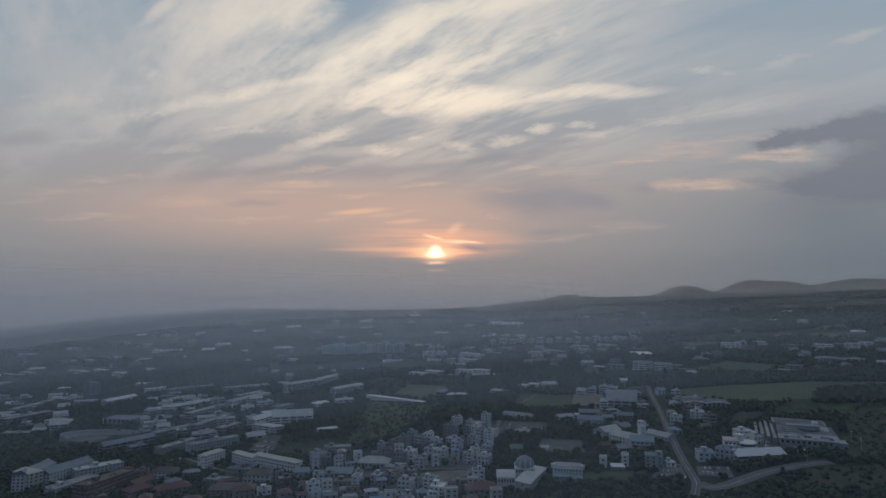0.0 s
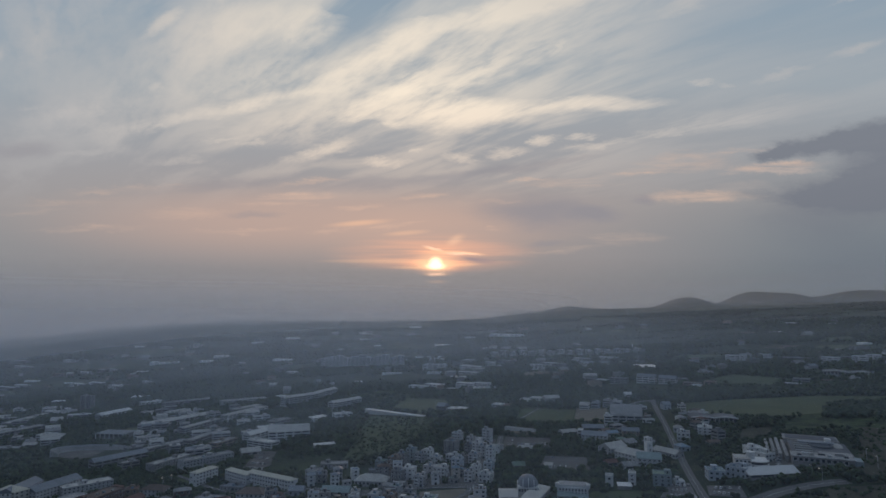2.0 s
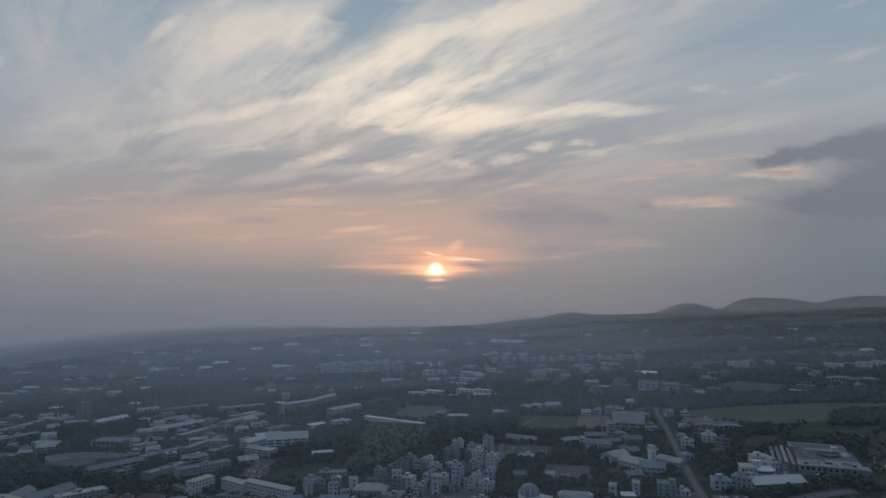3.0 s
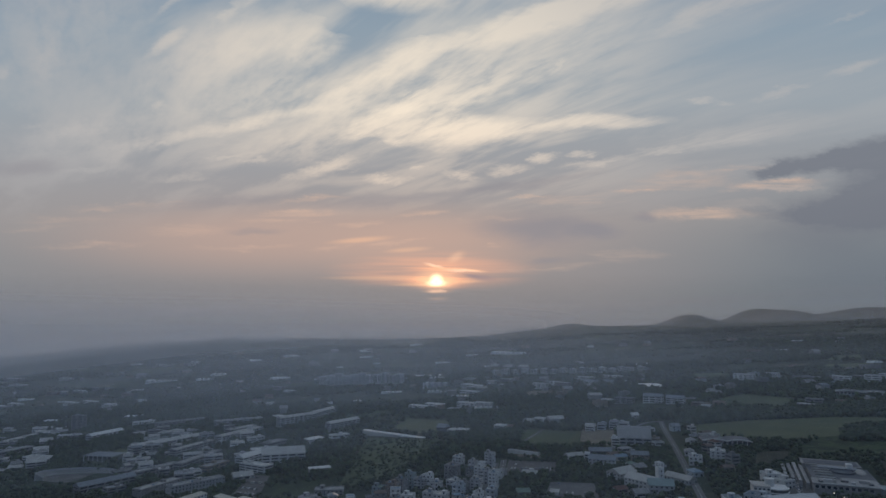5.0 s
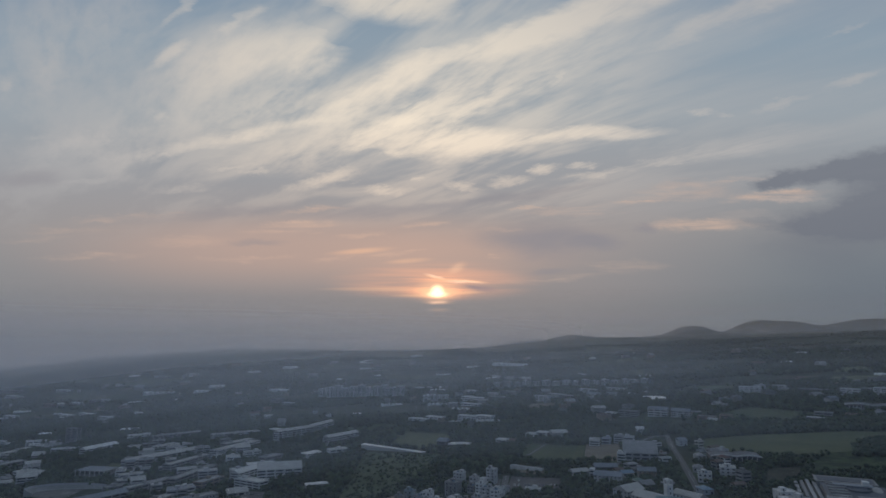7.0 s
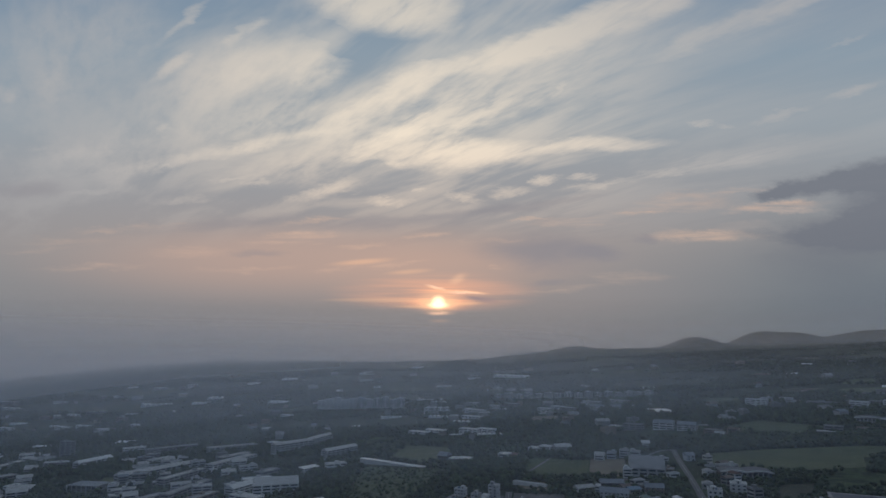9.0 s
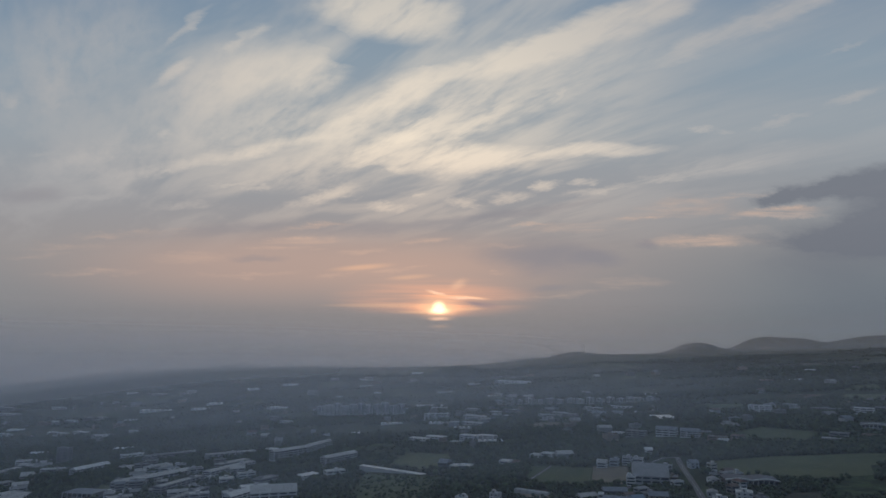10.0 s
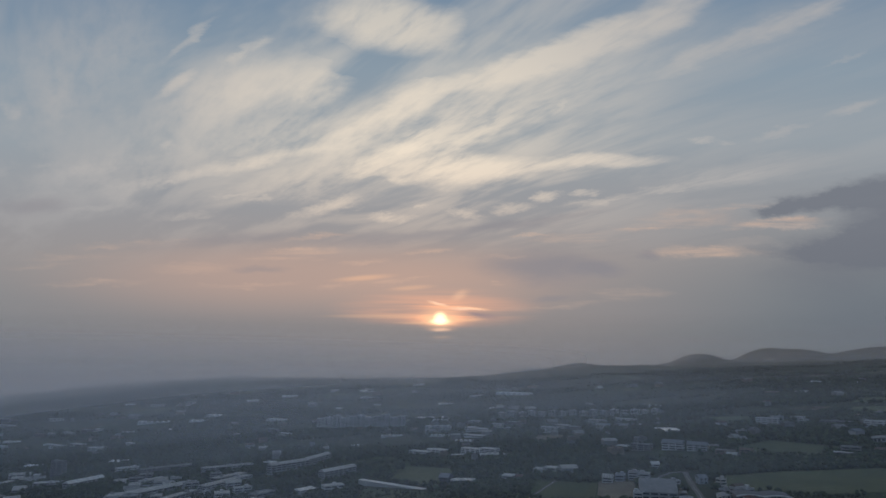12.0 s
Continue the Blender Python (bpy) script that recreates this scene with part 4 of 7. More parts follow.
def wave_hall(ax, ay, bx, by, depth, height, rise, humps, wall, words):
    """A hall under a thin white roof that runs in waves along the front, on posts before a glazed wall."""
    m, w, fall = frame_of(ax, ay, bx, by, depth)
    ob = tagged(empty("wave_roofed_hall", m), words, "hall", "buildings along the road")
    x, y, low, n = w / 2, depth / 2, -fall - 1, 12 * humps

    def top(u):
        return height + rise * abs(math.sin(math.pi * humps * u))

    vs, fs = [], []
    for k in range(n + 1):
        px, pz = -x - 1.5 + (w + 3.0) * k / n, top(k / n)
        vs += [(px, -y - 2.5, pz + 0.2), (px, y + 1.0, pz + 0.8), (px, -y - 2.5, pz + 1.0), (px, y + 1.0, pz + 1.6)]
        if k:
            i, j = 4 * k, 4 * k - 4
            fs += [(j + 2, i + 2, i + 3, j + 3), (j + 1, i + 1, i, j), (j, i, i + 2, j + 2), (j + 3, i + 3, i + 1, j + 1)]
    fs += [(0, 2, 3, 1), (4 * n + 1, 4 * n + 3, 4 * n + 2, 4 * n)]
    roof = child("roof", mesh_of("roof", vs, fs, WALLS["dark"]), ob, None, "dark blue waving roof")
    edge = []
    for k in range(n + 1):
        px, pz = -x - 1.5 + (w + 3.0) * k / n, top(k / n)
        edge += [(px, -y - 2.65, pz + 0.05), (px, -y - 2.65, pz + 1.2), (px, -y - 1.6, pz + 1.4)]
    child("fascia", mesh_of("fascia", edge, [q for k in range(1, n + 1) for q in ((3 * k - 3, 3 * k, 3 * k + 1, 3 * k - 2), (3 * k - 2, 3 * k + 1, 3 * k + 2, 3 * k - 1))], ROOFS["white"]), roof, None, "white roof edge")
    box_part("wall", ob, WALLS[wall], [(-x, x, -y, y, low, height)])
    vs, fs = [], []
    for k in range(n + 1):
        px = -x + w * k / n
        for py in (-y + 0.05, y - 0.05):
            vs += [(px, py, height), (px, py, top(k / n) + 0.25)]
        if k:
            i, j = 4 * k, 4 * k - 4
            fs += [(j, i, i + 1, j + 1), (i + 2, j + 2, j + 3, i + 3)]
    child("gable_wall", mesh_of("gable_wall", vs, fs, WALLS[wall]), ob)
    for k in range(int(w / 5)):
        px = -x + 2.5 + 5.0 * k
        child("window", WINDOW, ob, Matrix.Translation((px, -y - 0.01, height * 0.55)) @ Matrix.Diagonal((3.8, 1, height * 0.6, 1)))
        box_part("post", ob, TRIM, [(px + 2.35, px + 2.65, -y - 2.2, -y - 1.9, low, top((px + 2.5 + x + 1.5) / (w + 3.0)) + 0.3)])
    return ob


def exhibition_complex(ax, ay, bx, by, depth):
    """Large low complex: a long front block, roof terraces, a curved white shell and an oval roof well."""
    m, w, fall = frame_of(ax, ay, bx, by, depth)
    ob = tagged(empty("exhibition_complex", m), "sprawling pale low complex with roof terraces and white shell", "complex")
    x, y, low = w / 2, depth / 2, -fall - 2
    box_part("front_block", ob, WALLS["grey"], [(-x, x * 0.8, -y, -y + 20, low, 5.0)])
    box_part("front_roof", ob, ROOFS["grey"], [(-x - 0.8, x * 0.8 + 0.8, -y - 0.8, -y + 20.5, 5.0, 5.5)])
    box_part("middle_block", ob, WALLS["grey"], [(-x * 0.95, x * 0.95, -y + 20, y - 26, low, 3.4)])
    box_part("middle_roof", ob, WALLS["dark"], [(-x * 0.95, x * 0.95, -y + 20.6, y - 26.6, 3.4, 3.7)])
    box_part("rear_block", ob, WALLS["grey"], [(-x * 1.05, x * 0.8, y - 26, y, low, 4.2)])
    box_part("rear_roof", ob, ROOFS["grey"], [(-x * 1.07, x * 0.82, y - 26.5, y + 0.5, 4.2, 4.7)])
    box_part("rear_deck", ob, WALLS["dark"], [(-x * 0.98, x * 0.74, y - 22, y - 5, 4.7, 4.95)])
    box_part("terrace", ob, ROOFS["grey"], [(-x * 0.1, x * 0.9, -y + 22, -y + 34, 3.7, 4.5)])
    box_part("terrace", ob, ROOFS["slate"], [(-x * 0.6, x * 0.6, y - 40, y - 31, 3.7, 5.4)])
    dome("shell", ob, ROOFS["pale"], x * 0.66, 12, 3.7, 4.0, 11, 1.8, 20, 6, "smooth pale curved shell roof")
    vs, fs, n = [], [], 20
    ox, oy = x * 0.1, 8.0
    for i in range(n):
        ca, sa = math.cos(2 * math.pi * i / n), math.sin(2 * math.pi * i / n)
        vs += [(ox + 9.6 * ca, oy + 12.6 * sa, 3.4), (ox + 9.6 * ca, oy + 12.6 * sa, 5.2), (ox + 8.6 * ca, oy + 11.4 * sa, 5.2), (ox + 8.6 * ca, oy + 11.4 * sa, 3.9)]
        p, q = 4 * i, 4 * ((i + 1) % n)
        fs += [(p, q, q + 1, p + 1), (p + 1, q + 1, q + 2, p + 2), (p + 2, q + 2, q + 3, p + 3)]
    floor = [(ox + 8.6 * math.cos(2 * math.pi * i / n), oy + 11.4 * math.sin(2 * math.pi * i / n), 3.9) for i in range(n)]
    child("roof_well", mesh_of("roof_well", vs + floor, fs + [tuple(range(4 * n, 5 * n))], WALLS["dark"]), ob, None, "dark oval light well")
    for k in range(4):
        px = -x - 3 - 4.6 * k
        box_part("ramp", ob, ROOFS["grey"], [(px - 1.3, px + 1.3, -y + 12 + 9 * k, y - 6 - 4 * k, low, 2.6 - 0.4 * k)])
    for k in range(5):
        py = -y + 30 + 11 * k
        box_part("roof_light", ob, ROOFS["grey"], [(-x * 0.8, -x * 0.25, py, py + 3.2, 3.7, 4.6)])
    for k, (ux, uy, uw, ud) in enumerate(((-0.85, 4, 3, 5), (-0.7, 9, 6, 3), (-0.45, 6, 2.4, 2.4), (-0.2, 11, 5, 3), (0.05, 5, 3, 3), (0.3, 12, 7, 2.6), (0.55, 7, 3, 4))):
        box_part("roof_unit", ob, (WALLS["dark"], WALLS["pale"], CONCRETE)[k % 3], [(ux * x, ux * x + uw, -y + uy, -y + uy + ud, 5.5, 6.6 + 0.5 * (k % 3))])
    box_part("parapet", ob, WALLS["pale"], [(-x - 0.8, x * 0.8 + 0.8, -y - 0.9, -y - 0.5, 5.4, 6.0)])
    n = int(w * 0.88 / 4)
    for k in range(n):
        child("window", WINDOW, ob, Matrix.Translation((-x + 2 + k * 4.0, -y - 0.01, 2.8)) @ Matrix.Diagonal((3.0, 1, 2.4, 1)))
    box_part("end_block", ob, WALLS["teal"], [(x * 0.82, x * 1.06, -y + 2, -y + 18, low, 4.6)])
    box_part("service_tower", ob, WALLS["white"], [(x * 0.3, x * 0.5, y - 34, y - 27, low, 8)])
    return ob


def round_school(ax, ay, bx, by):
    """White school: a cubic block, a round stair tower, and a curved dark glass front banded with white slabs."""
    m, w, fall = frame_of(ax, ay, bx, by, 22)
    ob = tagged(empty("school", m), "white school with round stair tower and curved dark glass front", "school")
    x, low = w / 2, -fall - 1.5
    box_part("main_block", ob, WALLS["white"], [(-x, -x * 0.1, -7, 10, low, 9.6)])
    box_part("main_roof", ob, ROOFS["pale"], [(-x - 0.4, -x * 0.1, -7.4, 10.4, 9.6, 10.3)])
    box_part("rear_block", ob, WALLS["white"], [(-x * 0.1, x * 0.85, 0, 11, low, 8.0)])
    box_part("rear_roof", ob, ROOFS["white"], [(-x * 0.1, x * 0.88, 0, 11.4, 8.0, 8.6)])
    for f in range(3):
        for k in range(4):
            child("window", WINDOW, ob, Matrix.Translation((-x + w * 0.45 * (k + 0.5) / 4, -7.02, 1.8 + 3.1 * f)) @ Matrix.Diagonal((2.0, 1, 1.6, 1)))

    def drum(name, mat, cx, cy, r, z0, z1, a0, a1, label=""):
        n = 18
        vs = [(cx, cy, z0), (cx, cy, z1)]
        fs = []
        for i in range(n + 1):
            a = math.radians(a0 + (a1 - a0) * i / n)
            vs += [(cx + r * math.cos(a), cy + r * math.sin(a), z0), (cx + r * math.cos(a), cy + r * math.sin(a), z1)]
            if i:
                p, q = 2 * i, 2 * i + 2
                fs += [(p, q, q + 1, p + 1), (1, p + 1, q + 1), (0, q, p)]
        child(name, mesh_of(name, vs, fs, mat), ob, None, label)

    cx, cy, r = x * 0.25, 1.0, w * 0.34
    for f in range(3):
        drum("glass_storey", GLASS, cx, cy, r, 0.3 + 2.9 * f, 2.5 + 2.9 * f, 180, 360, "dark curved glass storey")
        drum("slab", WALLS["white"], cx, cy, r + 0.5, 2.5 + 2.9 * f, 3.2 + 2.9 * f, 180, 360)
    drum("base", WALLS["grey"], cx, cy, r + 0.2, low, 0.3, 180, 360)
    drum("stair_tower", WALLS["white"], -x * 0.05, 3.0, 3.4, low, 14.0, 0, 360, "round white stair tower")
    drum("tower_cap", ROOFS["white"], -x * 0.05, 3.0, 3.8, 14.0, 14.5, 0, 360)
    return ob


CAR_PAINTS = [surface("car_paint", [(0.0, c), (1.0, c)], 3.0, 0.3, bump=0.0, spec=0.6) for c in ((0.70, 0.70, 0.70), (0.05, 0.05, 0.055), (0.35, 0.36, 0.38), (0.60, 0.60, 0.58), (0.09, 0.12, 0.20))]


def car_kind(paint, words):
    """A car, nose to +x: body, cabin, four wheels."""
    ob = tagged(empty("car", pose(0, 0, 0)), words + " car parked on asphalt", "car", "parked cars")
    bm = bmesh.new()
    bmesh.ops.create_cube(bm, size=1.0, matrix=Matrix.Translation((0, 0, 0.62)) @ Matrix.Diagonal((4.5, 1.8, 0.6, 1)))
    bmesh.ops.bevel(bm, geom=bm.edges[:], offset=0.16, segments=1, affect="EDGES")
    me = bpy.data.meshes.new("body")
    bm.to_mesh(me), bm.free()
    me.materials.append(paint)
    child("body", me, ob)
    vs = [(-2.0, -0.8, 0.9), (1.2, -0.8, 0.9), (1.2, 0.8, 0.9), (-2.0, 0.8, 0.9), (-1.5, -0.66, 1.45), (0.4, -0.66, 1.45), (0.4, 0.66, 1.45), (-1.5, 0.66, 1.45)]
    child("cabin", mesh_of("cabin", vs, BOX_F, GLASS), ob)
    box_part("roof_panel", ob, paint, [(-1.5, 0.4, -0.66, 0.66, 1.45, 1.5)])
    for sx in (-1.4, 1.4):
        for sy in (-0.85, 0.85):
            bm = bmesh.new()
            bmesh.ops.create_cone(bm, cap_ends=True, segments=10, radius1=0.33, radius2=0.33, depth=0.2, matrix=Matrix.Translation((sx, sy, 0.33)) @ Matrix.Rotation(math.pi / 2, 4, "X"))
            me = bpy.data.meshes.new("wheel")
            bm.to_mesh(me), bm.free()
            me.materials.append(WALLS["dark"])
            child("wheel", me, ob)
    return ob


def street_lamp_kind():
    m, t = material("lamp_glow")
    e = node(t, "ShaderNodeEmission", Color=(1.0, 0.93, 0.82, 1), Strength=1.6)
    out = t.nodes.new("ShaderNodeOutputMaterial")
    t.links.new(e.outputs[0], out.inputs[0])
    ob = tagged(empty("street_lamp", pose(0, 0, 0)), "tall grey street lamp with a lit head", "street lamp", "street lamps")
    box_part("pole", ob, STEEL, [(-0.12, 0.12, -0.12, 0.12, -1, 9.5)])
    arm = box_part("arm", ob, STEEL, [(-0.08, 0.08, -1.6, 0.1, 9.4, 9.55)])
    box_part("lamp_head", arm, m, [(-0.25, 0.25, -1.9, -1.4, 9.2, 9.45)], "glowing lamp head")
    return ob

# ---- roads
road([(308, 922), (292, 865), (263, 751), (228, 621), (207, 541), (195, 489), (189, 464), (176, 437)], 4.8, "grey two-lane road running out of town", True)
road([(189, 464), (196, 451), (214, 457), (244, 474), (279, 485), (304, 487)], 11.0, "wide grey road curving past the complex", True)
road([(-65, 497), (8, 524), (25, 553), (35, 596), (48, 645), (59, 689), (68, 744)], 5.0, "narrow town street between the blocks", True)
road([(91, 823), (111, 860), (140, 920)], 4.0, "pale farm track across the field", False)
road([(308, 922), (272, 906), (193, 761), (149, 751)], 5.0, "narrow lane past the warehouses", False)
road([(-281, 679), (-212, 607), (-158, 573), (-120, 587), (-68, 556), (-22, 562), (25, 553)], 4.5, "narrow street below the campus", False)
building("long_shed", -124.4, 995.9, -27.2, 924.2, 7, 3.4, "white", "white", "shed", 0, "")

# ---- fields and lots
sheet("field", [(301, 826), (375, 749), (409, 878), (334, 881)], GRASS, "light green mown meadow beside the road", "field")
sheet("field", [(375, 749), (444, 739), (509, 848), (409, 878)], GRASS, "light green mown meadow beside a dark hedge", "field")
sheet("field", [(471, 786), (576, 767), (592, 788), (509, 848)], GRASS, "light green mown meadow below the woods", "field")
sheet("field", [(91, 823), (146, 794), (180, 892), (115, 932)], CROP, "dark green crop field with ruts", "field")
sheet("field", [(147, 794), (159, 790), (188, 889), (180, 892)], GRASS, "striped green vegetable plot", "field")
sheet("field", [(165, 800), (205, 781), (230, 882), (191, 899)], SOIL, "bare tan sports ground beside the warehouses", "field")
sheet("field", [(-87, 1012), (-3, 945), (11, 1081), (-65, 1145)], GRASS, "dull green field behind the pale lane", "field")
sheet("field", [(431, 1072), (483, 959), (573, 1008), (525, 1124)], CROP, "dim green field between tree belts", "field")
sheet("field", [(850, 1431), (923, 1336), (1004, 1461), (925, 1522)], GRASS, "pale green distant field", "field")
sheet("field", [(987, 1622), (1043, 1570), (1119, 1695), (1066, 1712)], GRASS, "pale green distant field on the slope", "field")
sheet("field", [(552, 1488), (627, 1393), (666, 1481), (599, 1555)], CROP, "dim distant field", "field")
sheet("field", [(168, 1358), (220, 1318), (241, 1404), (193, 1430)], SOIL, "tan distant field", "field")
sheet("field", [(-499, 983), (-464, 970), (-493, 1031), (-526, 1050)], GRASS, "small olive field beside the campus", "field")
sheet("lot", [(63, 688), (113, 671), (122, 716), (73, 739)], LOT, "grey asphalt parking ground by the trees", "parking lot")
sheet("lot", [(89, 594), (132, 576), (139, 621), (102, 638)], ASPHALT, "dark asphalt yard among trees", "parking lot")
sheet("lot", [(73, 753), (108, 740), (111, 779), (84, 793)], SOIL, "brown bare courtyard", "yard")
sheet("lot", [(-216, 683), (-183, 662), (-200, 763), (-227, 780)], LOT, "grey terraced parking lot", "parking lot")
sheet("lot", [(163, 487), (188, 479), (197, 515), (183, 520)], ASPHALT, "asphalt parking lot beside the road", "parking lot")
sheet("lot", [(198, 482), (220, 469), (229, 498), (206, 505)], ASPHALT, "asphalt forecourt beside the road", "parking lot")
sheet("lot", [(260, 523), (285, 515), (331, 615), (316, 621)], LOT, "grey service yard beside the complex", "yard")
sheet("lot", [(-20, 512), (21, 521), (19, 551), (-20, 551)], SOIL, "bare brown building plot in the town", "yard")
sheet("town_ground", [(-103, 478), (-18, 461), (-22, 551), (-120, 587)], LOT, "worn grey paving between town houses", "yard", clear=False)
sheet("town_ground", [(-58, 571), (24, 556), (34, 608), (-59, 623)], LOT, "worn grey paving between town blocks", "yard", clear=False)
sheet("town_ground", [(-8, 621), (44, 614), (61, 730), (11, 749)], LOT, "worn grey paving between tall blocks", "yard", clear=False)
sheet("field", [(102, 499), (160, 482), (164, 505), (120, 515)], CROP, "dull green allotment beside the flats", "field")

sheet("field", [(317, 493), (374, 502), (466, 623), (432, 659)], SCRUB, "rough brown scrubland slope with scattered bushes", "field", n=16)
sheet("field", [(243, 435), (310, 418), (350, 471), (283, 475)], SCRUB, "rough dark scrub beside the wide road", "field")
sheet("field", [(296, 639), (336, 654), (358, 690), (329, 696)], SCRUB, "rough grass below the dark hall", "field")

sheet("field", [(-107, 677), (-54, 709), (1, 896), (-115, 970)], CROP, "dark green overgrown meadow behind the town blocks", "field", n=16)

# ---- campus and hotels
building("dormitory", -394.1, 592.1, -396.1, 635.5, 16, 15.5, "white", "slate", "gable", 2, "campus blocks")
building("dormitory", -414.6, 599.1, -392.7, 590.0, 14, 16.5, "cream", "cream", "hip", 2, "campus blocks")
building("dormitory", -381.3, 603.0, -367.5, 652.9, 17, 11.6, "white", "slate", "gable", 2, "campus blocks")
building("lecture_block", -365.0, 617.4, -334.1, 650.2, 16, 8.5, "pale", "pale", "flat", 2, "campus blocks")
building("lecture_block", -351.8, 565.9, -336.6, 609.7, 14, 5.7, "pale", "grey", "flat", 2, "campus blocks")
building("lecture_block", -305.3, 535.3, -290.2, 587.7, 16, 13.6, "brick", "brown", "flat", 2, "campus blocks")
building("lecture_block", -274.1, 555.7, -267.0, 577.9, 12, 6.7, "brick", "red", "gable", 2, "campus blocks")
building("lecture_block", -316.2, 699.6, -295.4, 751.1, 13, 8.5, "grey", "pale", "flat", 2, "campus blocks")
building("lecture_block", -282.9, 694.5, -242.9, 739.1, 13, 9.7, "pale", "grey", "flat", 2, "campus blocks")
building("lecture_block", -240.6, 625.3, -228.6, 650.6, 9, 12.3, "white", "cream", "hip", 2, "campus blocks")
building("lecture_block", -214.6, 630.6, -187.5, 610.0, 9, 11.5, "white", "cream", "hip", 2, "campus blocks")
building("lecture_block", -189.1, 616.6, -138.7, 584.7, 9, 10.1, "white", "cream", "hip", 2, "campus blocks")
building("lecture_block", -405.1, 740.6, -368.9, 795.2, 14, 7.1, "grey", "slate", "gable", 1, "campus blocks")
building("lecture_block", -361.1, 717.9, -349.0, 733.2, 13, 8.5, "grey", "grey", "flat", 1, "campus blocks")
building("lecture_block", -372.4, 802.6, -344.4, 859.7, 13, 6.9, "grey", "grey", "flat", 1, "campus blocks")
building("lecture_block", -469.8, 986.2, -409.3, 1092.9, 14, 7.9, "pale", "pale", "gable", 1, "campus blocks")
building("lecture_block", -380.3, 931.1, -355.3, 1014.2, 14, 9.0, "grey", "pale", "flat", 1, "campus blocks")
building("lecture_block", -334.1, 841.8, -316.6, 934.0, 13, 6.6, "grey", "grey", "flat", 1, "campus blocks")
building("lecture_block", -288.4, 809.0, -275.0, 846.8, 14, 6.8, "tan", "grey", "flat", 1, "campus blocks")
building("lecture_block", -247.5, 801.0, -211.9, 780.4, 15, 8.6, "white", "pale", "flat", 1, "campus blocks")
building("lecture_block", -254.9, 839.2, -240.5, 875.6, 14, 8.7, "white", "white", "gable", 1, "campus blocks")
building("lecture_block", -350.7, 1027.6, -314.8, 1126.8, 16, 8.1, "pale", "pale", "flat", 1, "campus blocks")
building("lecture_block", -428.8, 1215.1, -357.2, 1269.0, 18, 8.3, "pale", "pale", "flat", 1, "campus blocks")
building("lecture_block", -365.1, 1107.6, -336.2, 1164.9, 16, 6.5, "grey", "pale", "flat", 1, "campus blocks")
building("lecture_block", -561.2, 1261.9, -491.6, 1336.0, 18, 8.7, "grey", "grey", "flat", 1, "campus blocks")
building("lecture_block", -644.3, 1332.7, -606.6, 1362.7, 16, 6.7, "white", "white", "flat", 1, "campus blocks")
building("lecture_block", -500.6, 1150.3, -481.3, 1193.4, 16, 5.7, "pale", "pale", "flat", 1, "campus blocks")
building("lecture_block", -641.7, 1177.3, -619.5, 1246.7, 15, 7.1, "pale", "white", "gable", 1, "campus blocks")
building("lecture_block", -727.9, 1213.0, -685.4, 1228.0, 16, 6.0, "pale", "white", "flat", 1, "campus blocks")
building("lecture_block", -724.8, 1025.9, -697.4, 1106.0, 18, 8.0, "grey", "grey", "flat", 1, "campus blocks")
building("lecture_block", -633.4, 980.6, -588.7, 971.7, 18, 6.4, "white", "pale", "flat", 1, "campus blocks")
building("lecture_block", -810.0, 1171.8, -806.1, 1287.5, 16, 6.0, "grey", "pale", "flat", 1, "campus blocks")
building("lecture_block", -433.2, 895.3, -402.1, 913.4, 16, 5.1, "pale", "pale", "flat", 1, "campus blocks")
building("lecture_block", -409.0, 822.9, -391.7, 841.9, 14, 5.4, "grey", "grey", "flat", 1, "campus blocks")
building("lecture_block", -229.0, 829.0, -177.9, 844.8, 26, 10.6, "white", "pale", "gable", 1, "campus blocks")
building("lecture_block", -261.9, 896.3, -229.1, 912.3, 18, 6.7, "pale", "white", "flat", 1, "campus blocks")
building("lecture_block", -251.8, 943.9, -235.0, 974.2, 16, 7.1, "grey", "grey", "flat", 1, "campus blocks")
building("lecture_block", -209.8, 604.1, -186.9, 597.7, 14, 2.6, "grey", "slate", "flat", 2, "campus blocks")
building("lecture_block", -643.1, 898.0, -594.6, 898.7, 16, 4.2, "grey", "grey", "flat", 1, "campus blocks")
building("guest_house", -283.3, 600.9, -259.8, 598.3, 14, 6.1, "white", "brown", "hip", 2, "tiled guest houses")
building("guest_house", -179.7, 559.1, -155.7, 556.6, 16, 6.6, "white", "brown", "hip", 2, "tiled guest houses")
building("guest_house", -244.6, 535.7, -222.6, 552.8, 16, 4.1, "tan", "red", "hip", 2, "tiled guest houses")
building("guest_house", -198.1, 522.0, -160.6, 522.6, 16, 5.3, "tan", "brown", "hip", 2, "tiled guest houses")
building("guest_house", -218.6, 565.4, -196.1, 559.7, 14, 3.4, "grey", "grey", "flat", 2, "tiled guest houses")
building("guest_house", -270.5, 538.9, -257.7, 558.2, 14, 4.6, "brick", "red", "hip", 2, "tiled guest houses")
building("guest_house", -151.7, 509.1, -141.2, 512.6, 12, 5.8, "white", "grey", "flat", 2, "tiled guest houses")
stadium(-517.3, 805.3, -407.3, 796.6, 30.0)
pavilion(-516.0, 935.2, -470.4, 927.8, 30, 9.0)
building("slab_tower", -775.0, 1332.9, -749.3, 1328.4, 12, 30.7, "grey", "grey", "flat", 1, "")

